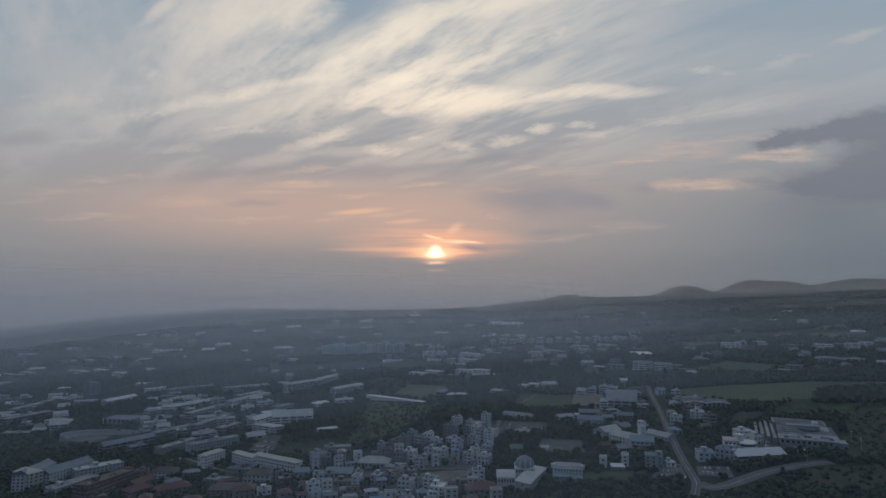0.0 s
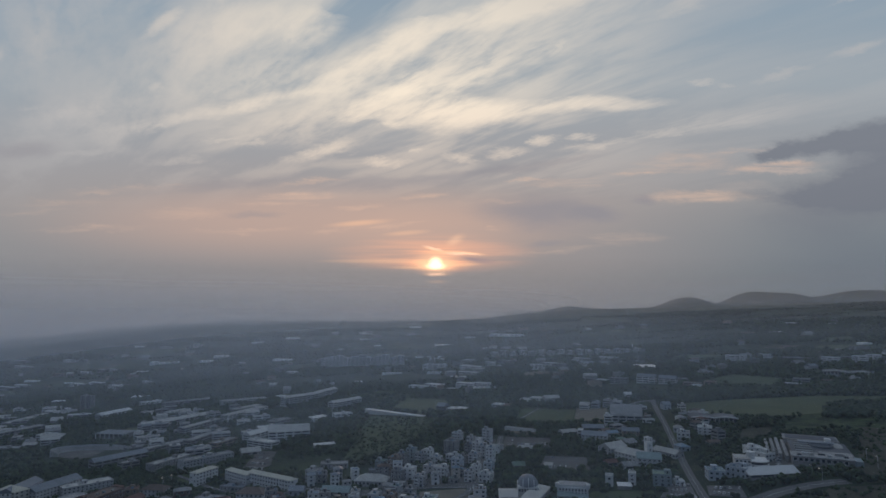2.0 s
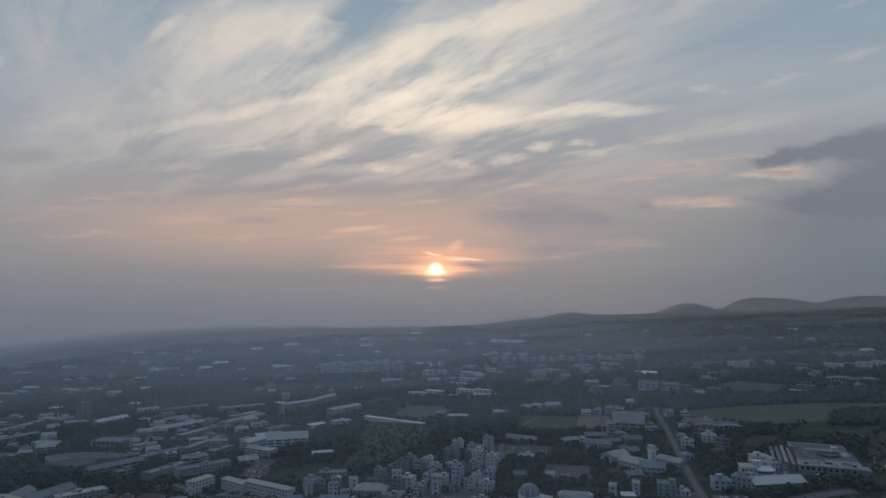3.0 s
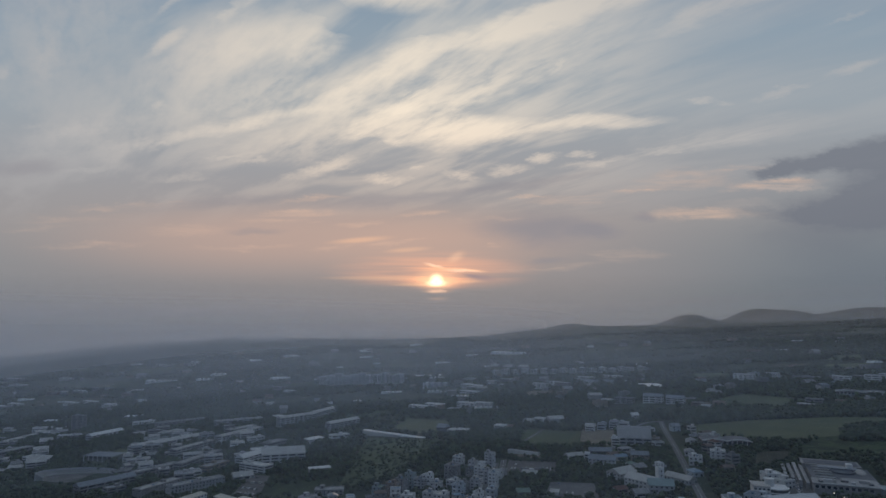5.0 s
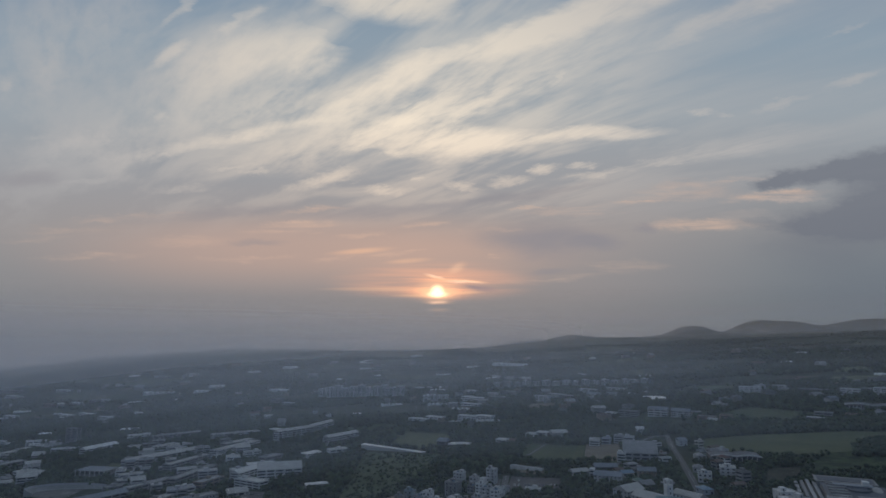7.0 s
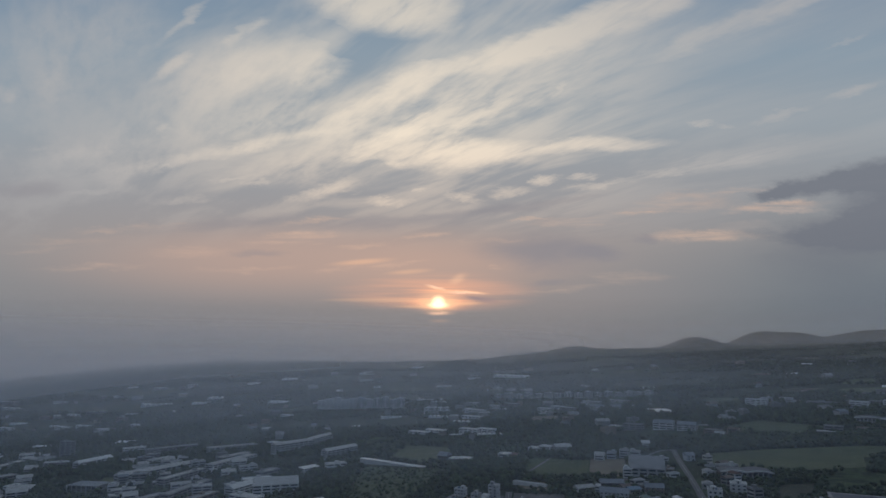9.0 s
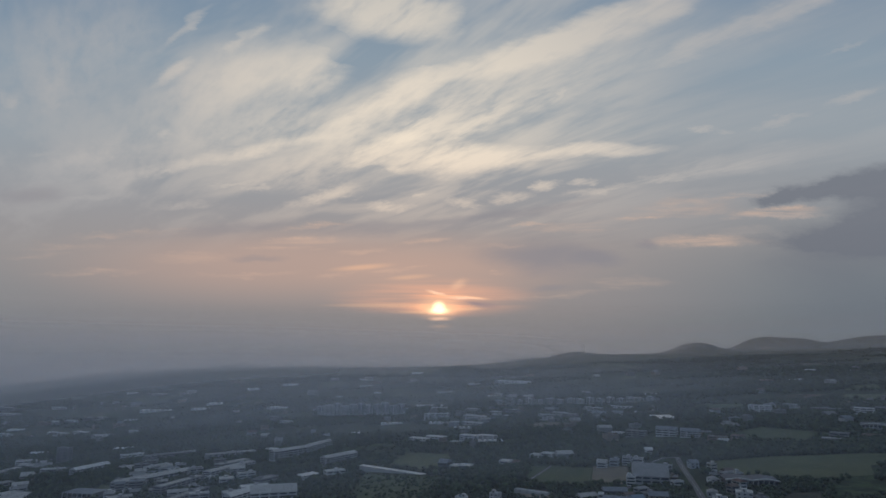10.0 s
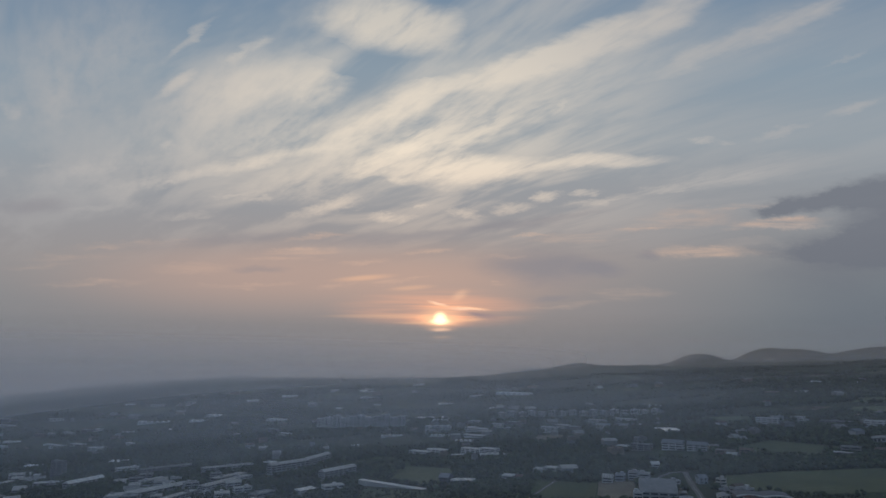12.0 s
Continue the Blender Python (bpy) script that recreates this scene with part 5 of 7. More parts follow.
# ---- schools
building("school_wing", -290.2, 1148.0, -240.8, 1211.7, 13, 13.9, "pale", "pale", "gable", 1, "school wings")
building("school_wing", -242.1, 1212.4, -217.8, 1285.3, 13, 12.6, "pale", "pale", "gable", 1, "school wings")
building("school_wing", -183.8, 1053.0, -144.1, 1111.2, 13, 11.8, "pale", "pale", "gable", 1, "school wings")
building("school_wing", -165.1, 962.5, -140.7, 976.6, 14, 7.2, "white", "white", "flat", 1, "school wings")
building("school_wing", -196.7, 957.3, -179.8, 979.4, 12, 5.2, "white", "white", "shed", 1, "school wings")
building("school_wing", -154.3, 763.6, -131.6, 773.9, 8, 2.7, "grey", "white", "shed", 0, "school wings")

# ---- town blocks
building("apartment_block", -67.0, 630.0, -57.8, 625.9, 8.84, 9.6, "teal", "green", "flat", 2, "town apartment blocks", bay=3.4, balconies=2)
building("apartment_block", -54.3, 626.1, -44.7, 621.9, 9.36, 12.9, "tan", "grey", "flat", 2, "town apartment blocks", bay=3.4, balconies=2)
building("apartment_block", -46.3, 644.1, -38.1, 640.1, 8, 12.1, "grey", "green", "flat", 2, "town apartment blocks", bay=3.4, balconies=1)
building("apartment_block", -37.9, 655.7, -30.2, 651.7, 8, 13.5, "teal", "green", "flat", 2, "town apartment blocks", bay=3.4, balconies=2)
building("apartment_block", -29.2, 652.9, -18.3, 648.0, 10.4, 8.2, "pale", "grey", "flat", 2, "town apartment blocks", bay=3.4, balconies=1)
building("apartment_block", -20.5, 654.9, -12.9, 651.0, 8, 11.2, "white", "pale", "flat", 2, "town apartment blocks", bay=3.4, balconies=1)
building("apartment_block", -13.3, 643.1, -4.3, 638.8, 8.84, 6.3, "white", "grey", "flat", 2, "town apartment blocks", bay=3.4, balconies=2)
building("apartment_block", 0.7, 678.4, 12.8, 672.8, 11.440000000000001, 12.8, "grey", "grey", "flat", 2, "town apartment blocks", bay=3.4, balconies=2)
building("apartment_block", 9.8, 723.6, 19.2, 718.4, 8.32, 11.7, "white", "green", "flat", 2, "town apartment blocks", bay=3.4, balconies=1)
building("apartment_block", 2.6, 645.1, 12.6, 640.6, 9.88, 6.3, "pale", "pale", "flat", 2, "town apartment blocks", bay=3.4, balconies=2)
building("apartment_block", 7.6, 603.5, 16.4, 599.7, 9.36, 12.4, "blue", "slate", "flat", 2, "town apartment blocks", bay=3.4, balconies=1)
building("apartment_block", 26.6, 717.5, 33.5, 713.3, 8, 7.1, "pale", "pale", "flat", 2, "town apartment blocks", bay=3.4, balconies=1)
building("apartment_block", 44.0, 714.4, 52.4, 709.7, 8, 14.8, "pale", "white", "flat", 2, "town apartment blocks", bay=3.4, balconies=1)
building("apartment_block", 35.9, 708.2, 41.6, 704.5, 8, 7.0, "white", "white", "flat", 2, "town apartment blocks", bay=3.4, balconies=1)
building("apartment_block", 35.1, 649.3, 42.9, 645.4, 8, 12.2, "pale", "grey", "flat", 2, "town apartment blocks", bay=3.4, balconies=1)
building("apartment_block", 41.8, 625.9, 48.2, 622.6, 8, 15.2, "white", "slate", "flat", 2, "town apartment blocks", bay=3.4, balconies=2)
building("apartment_block", 22.5, 673.8, 29.0, 670.0, 8, 9.1, "grey", "grey", "flat", 2, "town apartment blocks", bay=3.4, balconies=1)
building("apartment_block", 30.4, 668.5, 37.8, 664.5, 8, 11.4, "white", "pale", "flat", 2, "town apartment blocks", bay=3.4, balconies=1)
building("apartment_block", 24.8, 633.5, 33.9, 629.3, 9.36, 8.5, "pale", "pale", "flat", 2, "town apartment blocks", bay=3.4, balconies=2)
building("apartment_block", -18.9, 607.1, -9.8, 603.2, 9.36, 7.0, "pale", "pale", "flat", 2, "town apartment blocks", bay=3.4, balconies=1)
building("apartment_block", -9.1, 592.1, 1.6, 587.9, 11.440000000000001, 8.4, "white", "pale", "flat", 2, "town apartment blocks", bay=3.4, balconies=2)
building("apartment_block", -37.5, 592.1, -28.1, 588.3, 9.88, 10.0, "white", "white", "flat", 2, "town apartment blocks", bay=3.4, balconies=2)
building("apartment_block", -25.9, 568.1, -17.4, 564.8, 9.36, 8.6, "pale", "grey", "flat", 2, "town apartment blocks", bay=3.4, balconies=1)
building("apartment_block", -47.6, 587.0, -37.7, 583.2, 10.4, 9.9, "grey", "grey", "flat", 2, "town apartment blocks", bay=3.4, balconies=1)
building("apartment_block", 18.6, 570.8, 25.9, 567.6, 8.32, 8.6, "pale", "pale", "flat", 2, "town apartment blocks", bay=3.4, balconies=2)
building("apartment_block", 37.7, 600.9, 45.3, 597.4, 8.32, 6.9, "blue", "pale", "flat", 2, "town apartment blocks", bay=3.4, balconies=1)
building("apartment_block", 31.4, 565.3, 41.3, 561.5, 11.440000000000001, 6.5, "white", "slate", "flat", 2, "town apartment blocks", bay=3.4, balconies=2)
building("apartment_block", 25.6, 588.1, 32.1, 585.0, 8, 8.9, "white", "grey", "flat", 2, "town apartment blocks", bay=3.4, balconies=1)
building("apartment_block", 11.7, 590.1, 18.3, 587.0, 8, 5.7, "grey", "blue", "flat", 2, "town apartment blocks", bay=3.4, balconies=1)
building("apartment_block", 49.3, 662.4, 54.5, 659.1, 8, 7.7, "white", "pale", "flat", 2, "town apartment blocks", bay=3.4, balconies=1)
building("apartment_block", 55.1, 673.6, 60.3, 670.3, 8, 5.4, "pale", "grey", "flat", 2, "town apartment blocks", bay=3.4, balconies=1)
building("apartment_block", 14.2, 632.1, 21.4, 628.6, 8, 7.3, "grey", "grey", "flat", 2, "town apartment blocks", bay=3.4, balconies=2)
building("apartment_block", -16.4, 502.7, -7.3, 499.8, 11.440000000000001, 8.4, "white", "green", "flat", 2, "town apartment blocks", bay=3.4, balconies=1)
building("apartment_block", -36.5, 496.0, -26.2, 492.9, 13.0, 10.1, "pale", "grey", "flat", 2, "town apartment blocks", bay=3.4, balconies=1)
building("apartment_block", -10.5, 487.4, -0.1, 484.3, 13.52, 6.4, "white", "white", "flat", 2, "town apartment blocks", bay=3.4, balconies=1)
building("apartment_block", -27.6, 514.1, -20.8, 511.6, 8.32, 6.3, "grey", "green", "flat", 2, "town apartment blocks", bay=3.4, balconies=1)
building("apartment_block", -48.7, 525.1, -40.7, 522.3, 9.36, 6.9, "tan", "grey", "flat", 2, "town apartment blocks", bay=3.4, balconies=1)
building("apartment_block", -46.1, 550.4, -37.7, 547.3, 9.36, 6.3, "pale", "green", "flat", 2, "town apartment blocks", bay=3.4, balconies=1)
building("apartment_block", -32.6, 542.0, -25.4, 539.3, 8.32, 5.2, "grey", "pale", "flat", 2, "town apartment blocks", bay=3.4, balconies=2)
building("market_hall", -80.3, 580.6, -51.4, 576.7, 18, 4.4, "pale", "pale", "hip", 2, "")
building("workshop", -105.3, 554.7, -81.3, 552.3, 14, 4.2, "grey", "teal", "gable", 2, "")
building("workshop", -124.6, 648.0, -97.3, 651.0, 14, 5.2, "grey", "grey", "flat", 2, "")
building("apartment_block", -131.1, 610.3, -120.1, 605.1, 12, 10.3, "pale", "grey", "flat", 2, "town apartment blocks")
building("apartment_block", -119.0, 602.8, -109.4, 604.2, 12, 7.0, "grey", "grey", "flat", 2, "town apartment blocks")
building("apartment_block", -76.8, 522.3, -70.9, 521.0, 10, 8.8, "white", "grey", "flat", 2, "town apartment blocks")
building("apartment_block", -61.8, 528.1, -53.5, 526.2, 12, 7.0, "pale", "pale", "flat", 2, "town apartment blocks")
building("workshop", -92.5, 525.8, -77.2, 525.5, 12, 4.1, "tan", "green", "flat", 2, "")
building("workshop", -135.7, 565.6, -122.9, 566.0, 12, 4.3, "blue", "slate", "gable", 2, "")
building("workshop", 19.9, 477.8, 44.2, 482.6, 18, 3.6, "tan", "red", "hip", 2, "")

# ---- civic buildings
domed_hall(43.3, 496.9, 74.5, 494.5)
building("assembly_hall", 66.6, 476.9, 86.8, 521.9, 12, 5.8, "pale", "pale", "shed", 2, "")
civic_hall(87.8, 498.2, 111.0, 493.1)
building("apartment_tower", 132.3, 525.1, 138.1, 523.4, 8, 7.9, "white", "pale", "flat", 2, "")
building("apartment_tower", 150.4, 523.0, 156.0, 521.2, 9, 8.8, "white", "pale", "flat", 2, "")
building("shed", 139.9, 514.4, 150.2, 512.9, 8, 2.6, "grey", "white", "shed", 0, "")
bell_tower(195.1, 606.8, 19.0, 5.6)
building("church_hall", 163.2, 608.0, 179.1, 584.2, 16, 6.0, "white", "pale", "gable", 2, "buildings along the road")
building("church_hall", 163.7, 622.4, 183.8, 636.2, 16, 5.3, "pale", "pale", "gable", 2, "buildings along the road")
building("church_hall", 174.6, 574.8, 194.5, 570.2, 16, 6.3, "pale", "teal", "gable", 2, "buildings along the road")
building("church_hall", 200.3, 612.4, 214.5, 590.4, 12, 4.0, "pale", "pale", "gable", 2, "buildings along the road")
building("clinic", 167.5, 514.2, 180.9, 509.9, 14, 8.6, "teal", "green", "flat", 2, "buildings along the road")
building("shed", 184.5, 512.1, 191.8, 511.5, 8, 2.6, "white", "white", "flat", 2, "buildings along the road")
building("villa", 243.1, 660.7, 254.7, 656.3, 14, 7.7, "white", "grey", "flat", 2, "buildings along the road", balconies=1)
building("villa", 229.3, 614.9, 239.0, 616.7, 12, 4.1, "blue", "blue", "hip", 2, "buildings along the road")
building("villa", 269.7, 672.6, 282.9, 667.4, 14, 9.0, "white", "pale", "flat", 2, "buildings along the road", balconies=2)
building("villa", 279.9, 751.7, 290.2, 751.4, 12, 5.7, "white", "grey", "hip", 2, "buildings along the road")
building("villa", 254.7, 701.9, 263.6, 698.4, 12, 4.7, "pale", "grey", "hip", 2, "buildings along the road")
building("villa", 295.2, 843.3, 305.4, 843.5, 12, 6.4, "blue", "slate", "gable", 2, "buildings along the road")
wave_hall(288.0, 733.0, 336.0, 724.0, 20, 6.5, 1.5, 2, "dark", "dark blue hall under a thin white double-arched roof")
building("warehouse", 206.8, 780.2, 243.2, 770.5, 40, 7.8, "pale", "grey", "gable", 1, "buildings along the road")
building("warehouse", 250.4, 788.6, 258.1, 785.6, 16, 2.9, "tan", "grey", "flat", 1, "buildings along the road")
building("shop", 197.7, 775.4, 206.8, 772.1, 14, 9.1, "white", "white", "flat", 1, "buildings along the road")
building("shop", 226.8, 893.9, 237.1, 889.4, 14, 9.0, "pale", "grey", "flat", 1, "buildings along the road")
building("shop", 238.6, 888.8, 250.2, 883.7, 14, 7.4, "pale", "pale", "flat", 1, "buildings along the road")
building("shop", 209.6, 890.7, 219.9, 886.3, 14, 7.4, "blue", "grey", "flat", 1, "buildings along the road")
building("shop", 192.4, 887.3, 204.3, 882.4, 14, 6.0, "white", "pale", "gable", 1, "buildings along the road")
building("shop", 277.8, 955.3, 288.6, 955.9, 12, 5.6, "white", "white", "gable", 1, "buildings along the road")
building("long_house", 151.0, 693.2, 176.6, 684.5, 14, 5.2, "white", "slate", "gable", 2, "buildings along the road")
building("long_house", 163.0, 735.1, 186.9, 733.8, 12, 4.3, "dark", "slate", "gable", 1, "buildings along the road")
building("long_house", 136.5, 723.7, 155.3, 730.8, 10, 3.1, "white", "pale", "gable", 1, "buildings along the road")
building("long_house", 152.6, 718.2, 157.5, 716.6, 10, 5.8, "white", "white", "flat", 1, "buildings along the road")
building("long_house", 197.8, 699.2, 215.5, 696.2, 12, 5.3, "tan", "slate", "gable", 2, "buildings along the road")
building("long_house", 75.5, 776.9, 107.8, 754.3, 6, 2.6, "white", "white", "flat", 0, "buildings along the road")
building("long_house", 78.5, 671.3, 92.6, 666.7, 8, 2.6, "white", "pale", "flat", 1, "buildings along the road")
building("long_house", 93.3, 594.6, 100.5, 592.4, 8, 2.6, "white", "pale", "shed", 0, "buildings along the road")
building("long_house", 66.1, 598.7, 77.1, 599.6, 10, 3.0, "grey", "green", "gable", 1, "buildings along the road")

# ---- school and complex
building("school_block", 213.1, 516.8, 225.8, 514.4, 14, 6.8, "blue", "teal", "flat", 2, "school buildings by the complex")
building("school_block", 229.3, 522.4, 240.3, 511.4, 14, 7.8, "blue", "slate", "flat", 2, "school buildings by the complex")
round_school(241.4, 529.7, 266.9, 521.1)
building("school_block", 272.6, 569.7, 286.5, 569.4, 13, 8.6, "white", "white", "flat", 2, "school buildings by the complex")
building("school_block", 278.6, 554.0, 289.8, 559.0, 13, 6.4, "white", "pale", "flat", 2, "school buildings by the complex")
building("covered_walk", 241.2, 507.6, 285.3, 515.0, 16, 2.6, "grey", "white", "gable", 1, "school buildings by the complex")
exhibition_complex(293.0, 538.0, 337.0, 517.0, 108.0)

# ---- far estates
building("apartment_slab", -383.8, 1940.7, -362.3, 1942.8, 14, 25.7, "chalk", "white", "flat", 1, "distant apartment slabs")
building("apartment_slab", -357.6, 1929.0, -336.2, 1931.0, 14, 29.4, "chalk", "white", "flat", 1, "distant apartment slabs")
building("apartment_slab", -331.7, 1917.3, -310.4, 1919.2, 14, 33.1, "chalk", "white", "flat", 1, "distant apartment slabs")
building("apartment_slab", -306.1, 1905.4, -284.9, 1907.3, 14, 25.2, "chalk", "white", "flat", 1, "distant apartment slabs")
building("apartment_slab", -280.7, 1893.5, -259.6, 1895.4, 14, 28.9, "chalk", "white", "flat", 1, "distant apartment slabs")
building("apartment_slab", -255.6, 1881.6, -234.7, 1883.4, 14, 32.4, "chalk", "white", "flat", 1, "distant apartment slabs")
building("apartment_slab", -230.9, 1869.7, -210.0, 1871.4, 14, 24.8, "chalk", "white", "flat", 1, "distant apartment slabs")
building("apartment_slab", -206.4, 1857.7, -185.6, 1859.3, 14, 28.3, "chalk", "white", "flat", 1, "distant apartment slabs")
building("apartment_slab", -182.2, 1845.7, -161.5, 1847.2, 14, 31.8, "chalk", "white", "flat", 1, "distant apartment slabs")
building("apartment_slab", -158.3, 1833.6, -137.7, 1835.2, 14, 24.3, "chalk", "white", "flat", 1, "distant apartment slabs")
building("apartment_slab", -134.7, 1821.6, -114.3, 1823.1, 14, 27.7, "chalk", "white", "flat", 1, "distant apartment slabs")
building("apartment_slab", 141.3, 1862.5, 159.1, 1848.7, 14, 14.5, "white", "white", "flat", 1, "distant apartment slabs")
building("apartment_slab", 168.6, 1847.3, 186.0, 1833.6, 14, 17.7, "white", "white", "flat", 1, "distant apartment slabs")
building("apartment_slab", 195.3, 1832.3, 212.4, 1818.8, 14, 14.2, "white", "white", "flat", 1, "distant apartment slabs")
building("apartment_slab", 221.7, 1817.4, 238.4, 1804.1, 14, 17.4, "white", "white", "flat", 1, "distant apartment slabs")
building("apartment_slab", 247.6, 1802.8, 264.0, 1789.6, 14, 14.0, "white", "white", "flat", 1, "distant apartment slabs")
building("apartment_slab", 273.1, 1788.3, 289.2, 1775.3, 14, 17.1, "white", "white", "flat", 1, "distant apartment slabs")
building("apartment_slab", 298.2, 1774.0, 313.9, 1761.1, 14, 13.7, "white", "white", "flat", 1, "distant apartment slabs")
building("apartment_slab", 322.8, 1759.8, 338.3, 1747.0, 14, 16.8, "white", "white", "flat", 1, "distant apartment slabs")
building("apartment_slab", 347.1, 1745.8, 362.3, 1733.3, 14, 13.5, "white", "white", "flat", 1, "distant apartment slabs")
building("apartment_slab", 371.0, 1732.2, 385.9, 1719.8, 14, 16.5, "white", "white", "flat", 1, "distant apartment slabs")
building("apartment_slab", 394.6, 1718.8, 409.1, 1706.4, 14, 13.3, "white", "white", "flat", 1, "distant apartment slabs")
building("apartment_slab", 417.7, 1705.3, 431.9, 1693.0, 14, 16.3, "white", "white", "flat", 1, "distant apartment slabs")
building("apartment_slab", 440.4, 1691.9, 454.3, 1679.6, 14, 13.1, "white", "white", "flat", 1, "distant apartment slabs")
building("apartment_slab", 462.7, 1678.5, 476.3, 1666.2, 14, 16.0, "white", "white", "flat", 1, "distant apartment slabs")
building("apartment_slab", 484.6, 1665.1, 497.9, 1652.8, 14, 12.9, "white", "white", "flat", 1, "distant apartment slabs")
building("apartment_slab", 506.1, 1651.7, 519.1, 1639.5, 14, 15.7, "white", "white", "flat", 1, "distant apartment slabs")
building("apartment_slab", -54.3, 1634.0, -42.0, 1625.3, 14, 17.0, "chalk", "white", "flat", 1, "distant apartment slabs")
building("apartment_slab", -39.3, 1637.5, -27.1, 1628.7, 14, 15.6, "chalk", "white", "flat", 1, "distant apartment slabs")
building("apartment_slab", -24.3, 1641.0, -12.1, 1632.2, 14, 14.2, "chalk", "white", "flat", 1, "distant apartment slabs")
building("apartment_slab", -9.1, 1644.5, 3.0, 1635.6, 14, 12.7, "chalk", "white", "flat", 1, "distant apartment slabs")
building("low_building", -70.5, 1274.6, -34.7, 1253.8, 16, 6.2, "chalk", "white", "flat", 1, "distant low buildings", clutter=False)
building("low_building", -37.6, 1274.0, -4.6, 1254.4, 16, 7.3, "chalk", "white", "flat", 1, "distant low buildings", clutter=False)
building("low_building", 25.1, 1236.4, 58.3, 1215.8, 16, 9.3, "chalk", "white", "flat", 1, "distant low buildings", clutter=False)
building("low_building", 57.6, 1225.3, 85.7, 1207.2, 16, 8.1, "chalk", "white", "flat", 1, "distant low buildings", clutter=False)
building("low_building", 6.6, 1203.2, 22.0, 1194.1, 16, 3.7, "white", "white", "flat", 1, "distant low buildings", clutter=False)
building("low_building", -10.6, 960.2, 1.8, 953.7, 16, 8.0, "dark", "slate", "gable", 1, "distant low buildings", clutter=False)
building("low_building", 5.2, 940.4, 15.5, 935.2, 16, 6.1, "white", "white", "flat", 1, "distant low buildings", clutter=False)
building("low_building", 16.4, 940.3, 31.7, 932.6, 16, 5.3, "white", "white", "flat", 1, "distant low buildings", clutter=False)
building("low_building", 72.6, 940.9, 85.9, 934.5, 16, 7.0, "white", "white", "flat", 1, "distant low buildings", clutter=False)
building("low_building", 86.9, 945.6, 98.5, 940.0, 16, 4.4, "tan", "red", "flat", 1, "distant low buildings", clutter=False)
building("low_building", 121.2, 990.6, 133.1, 984.3, 16, 4.7, "white", "white", "flat", 1, "distant low buildings", clutter=False)
building("low_building", 136.5, 989.0, 151.6, 981.2, 16, 5.6, "white", "white", "flat", 1, "distant low buildings", clutter=False)
building("low_building", 298.4, 1123.5, 324.4, 1106.3, 16, 9.4, "grey", "grey", "flat", 1, "distant low buildings", clutter=False)
building("low_building", 341.9, 1103.6, 368.7, 1086.6, 16, 11.1, "white", "slate", "gable", 1, "distant low buildings", clutter=False)
building("low_building", 371.3, 1076.6, 395.5, 1061.6, 16, 9.0, "white", "slate", "gable", 1, "distant low buildings", clutter=False)
building("low_building", 282.7, 1152.4, 297.1, 1142.4, 16, 4.5, "white", "white", "flat", 1, "distant low buildings", clutter=False)
building("low_building", 59.1, 1776.4, 84.5, 1757.7, 16, 7.3, "white", "white", "flat", 1, "distant low buildings", clutter=False)
building("low_building", 41.6, 1607.0, 92.7, 1567.9, 16, 8.0, "chalk", "white", "flat", 1, "distant low buildings", clutter=False)
building("low_building", 35.9, 1497.3, 75.8, 1466.6, 16, 4.7, "chalk", "white", "flat", 1, "distant low buildings", clutter=False)
building("low_building", 108.5, 1630.6, 128.4, 1615.1, 16, 11.1, "white", "white", "flat", 1, "distant low buildings", clutter=False)
building("low_building", 145.9, 1679.0, 183.0, 1649.7, 16, 8.4, "grey", "white", "flat", 1, "distant low buildings", clutter=False)
building("low_building", 137.1, 1577.9, 153.3, 1564.9, 16, 5.0, "white", "white", "flat", 1, "distant low buildings", clutter=False)
building("low_building", 205.9, 1476.2, 232.4, 1454.2, 16, 11.3, "white", "white", "flat", 1, "distant low buildings", clutter=False)
building("low_building", 246.7, 1534.1, 271.3, 1513.0, 16, 7.6, "white", "white", "flat", 1, "distant low buildings", clutter=False)
building("low_building", 258.1, 1462.3, 281.3, 1442.6, 16, 9.9, "grey", "white", "flat", 1, "distant low buildings", clutter=False)
building("low_building", 335.4, 1604.7, 369.9, 1574.4, 16, 6.5, "white", "white", "flat", 1, "distant low buildings", clutter=False)
building("low_building", 393.6, 1587.5, 433.3, 1550.9, 16, 6.4, "white", "white", "flat", 1, "distant low buildings", clutter=False)
building("low_building", 328.7, 1494.2, 353.7, 1471.7, 16, 5.0, "white", "slate", "gable", 1, "distant low buildings", clutter=False)
building("low_building", 364.8, 1461.7, 386.6, 1442.0, 16, 4.9, "white", "slate", "gable", 1, "distant low buildings", clutter=False)
building("low_building", 601.7, 1322.5, 630.6, 1296.3, 16, 13.6, "chalk", "white", "flat", 1, "distant low buildings", clutter=False)
building("low_building", 679.6, 1340.3, 695.8, 1324.1, 16, 9.0, "white", "white", "flat", 1, "distant low buildings", clutter=False)
building("low_building", 697.4, 1322.4, 710.1, 1309.7, 16, 2.9, "white", "white", "flat", 1, "distant low buildings", clutter=False)
building("low_building", 697.8, 1276.4, 734.8, 1239.3, 16, 5.0, "grey", "grey", "flat", 1, "distant low buildings", clutter=False)
building("low_building", 725.7, 1192.6, 745.8, 1172.3, 16, 10.0, "chalk", "white", "flat", 1, "distant low buildings", clutter=False)
building("low_building", 769.1, 1203.3, 780.9, 1190.7, 16, 6.9, "grey", "white", "flat", 1, "distant low buildings", clutter=False)
building("low_building", 750.4, 1141.5, 766.6, 1125.1, 16, 13.7, "chalk", "white", "flat", 1, "distant low buildings", clutter=False)
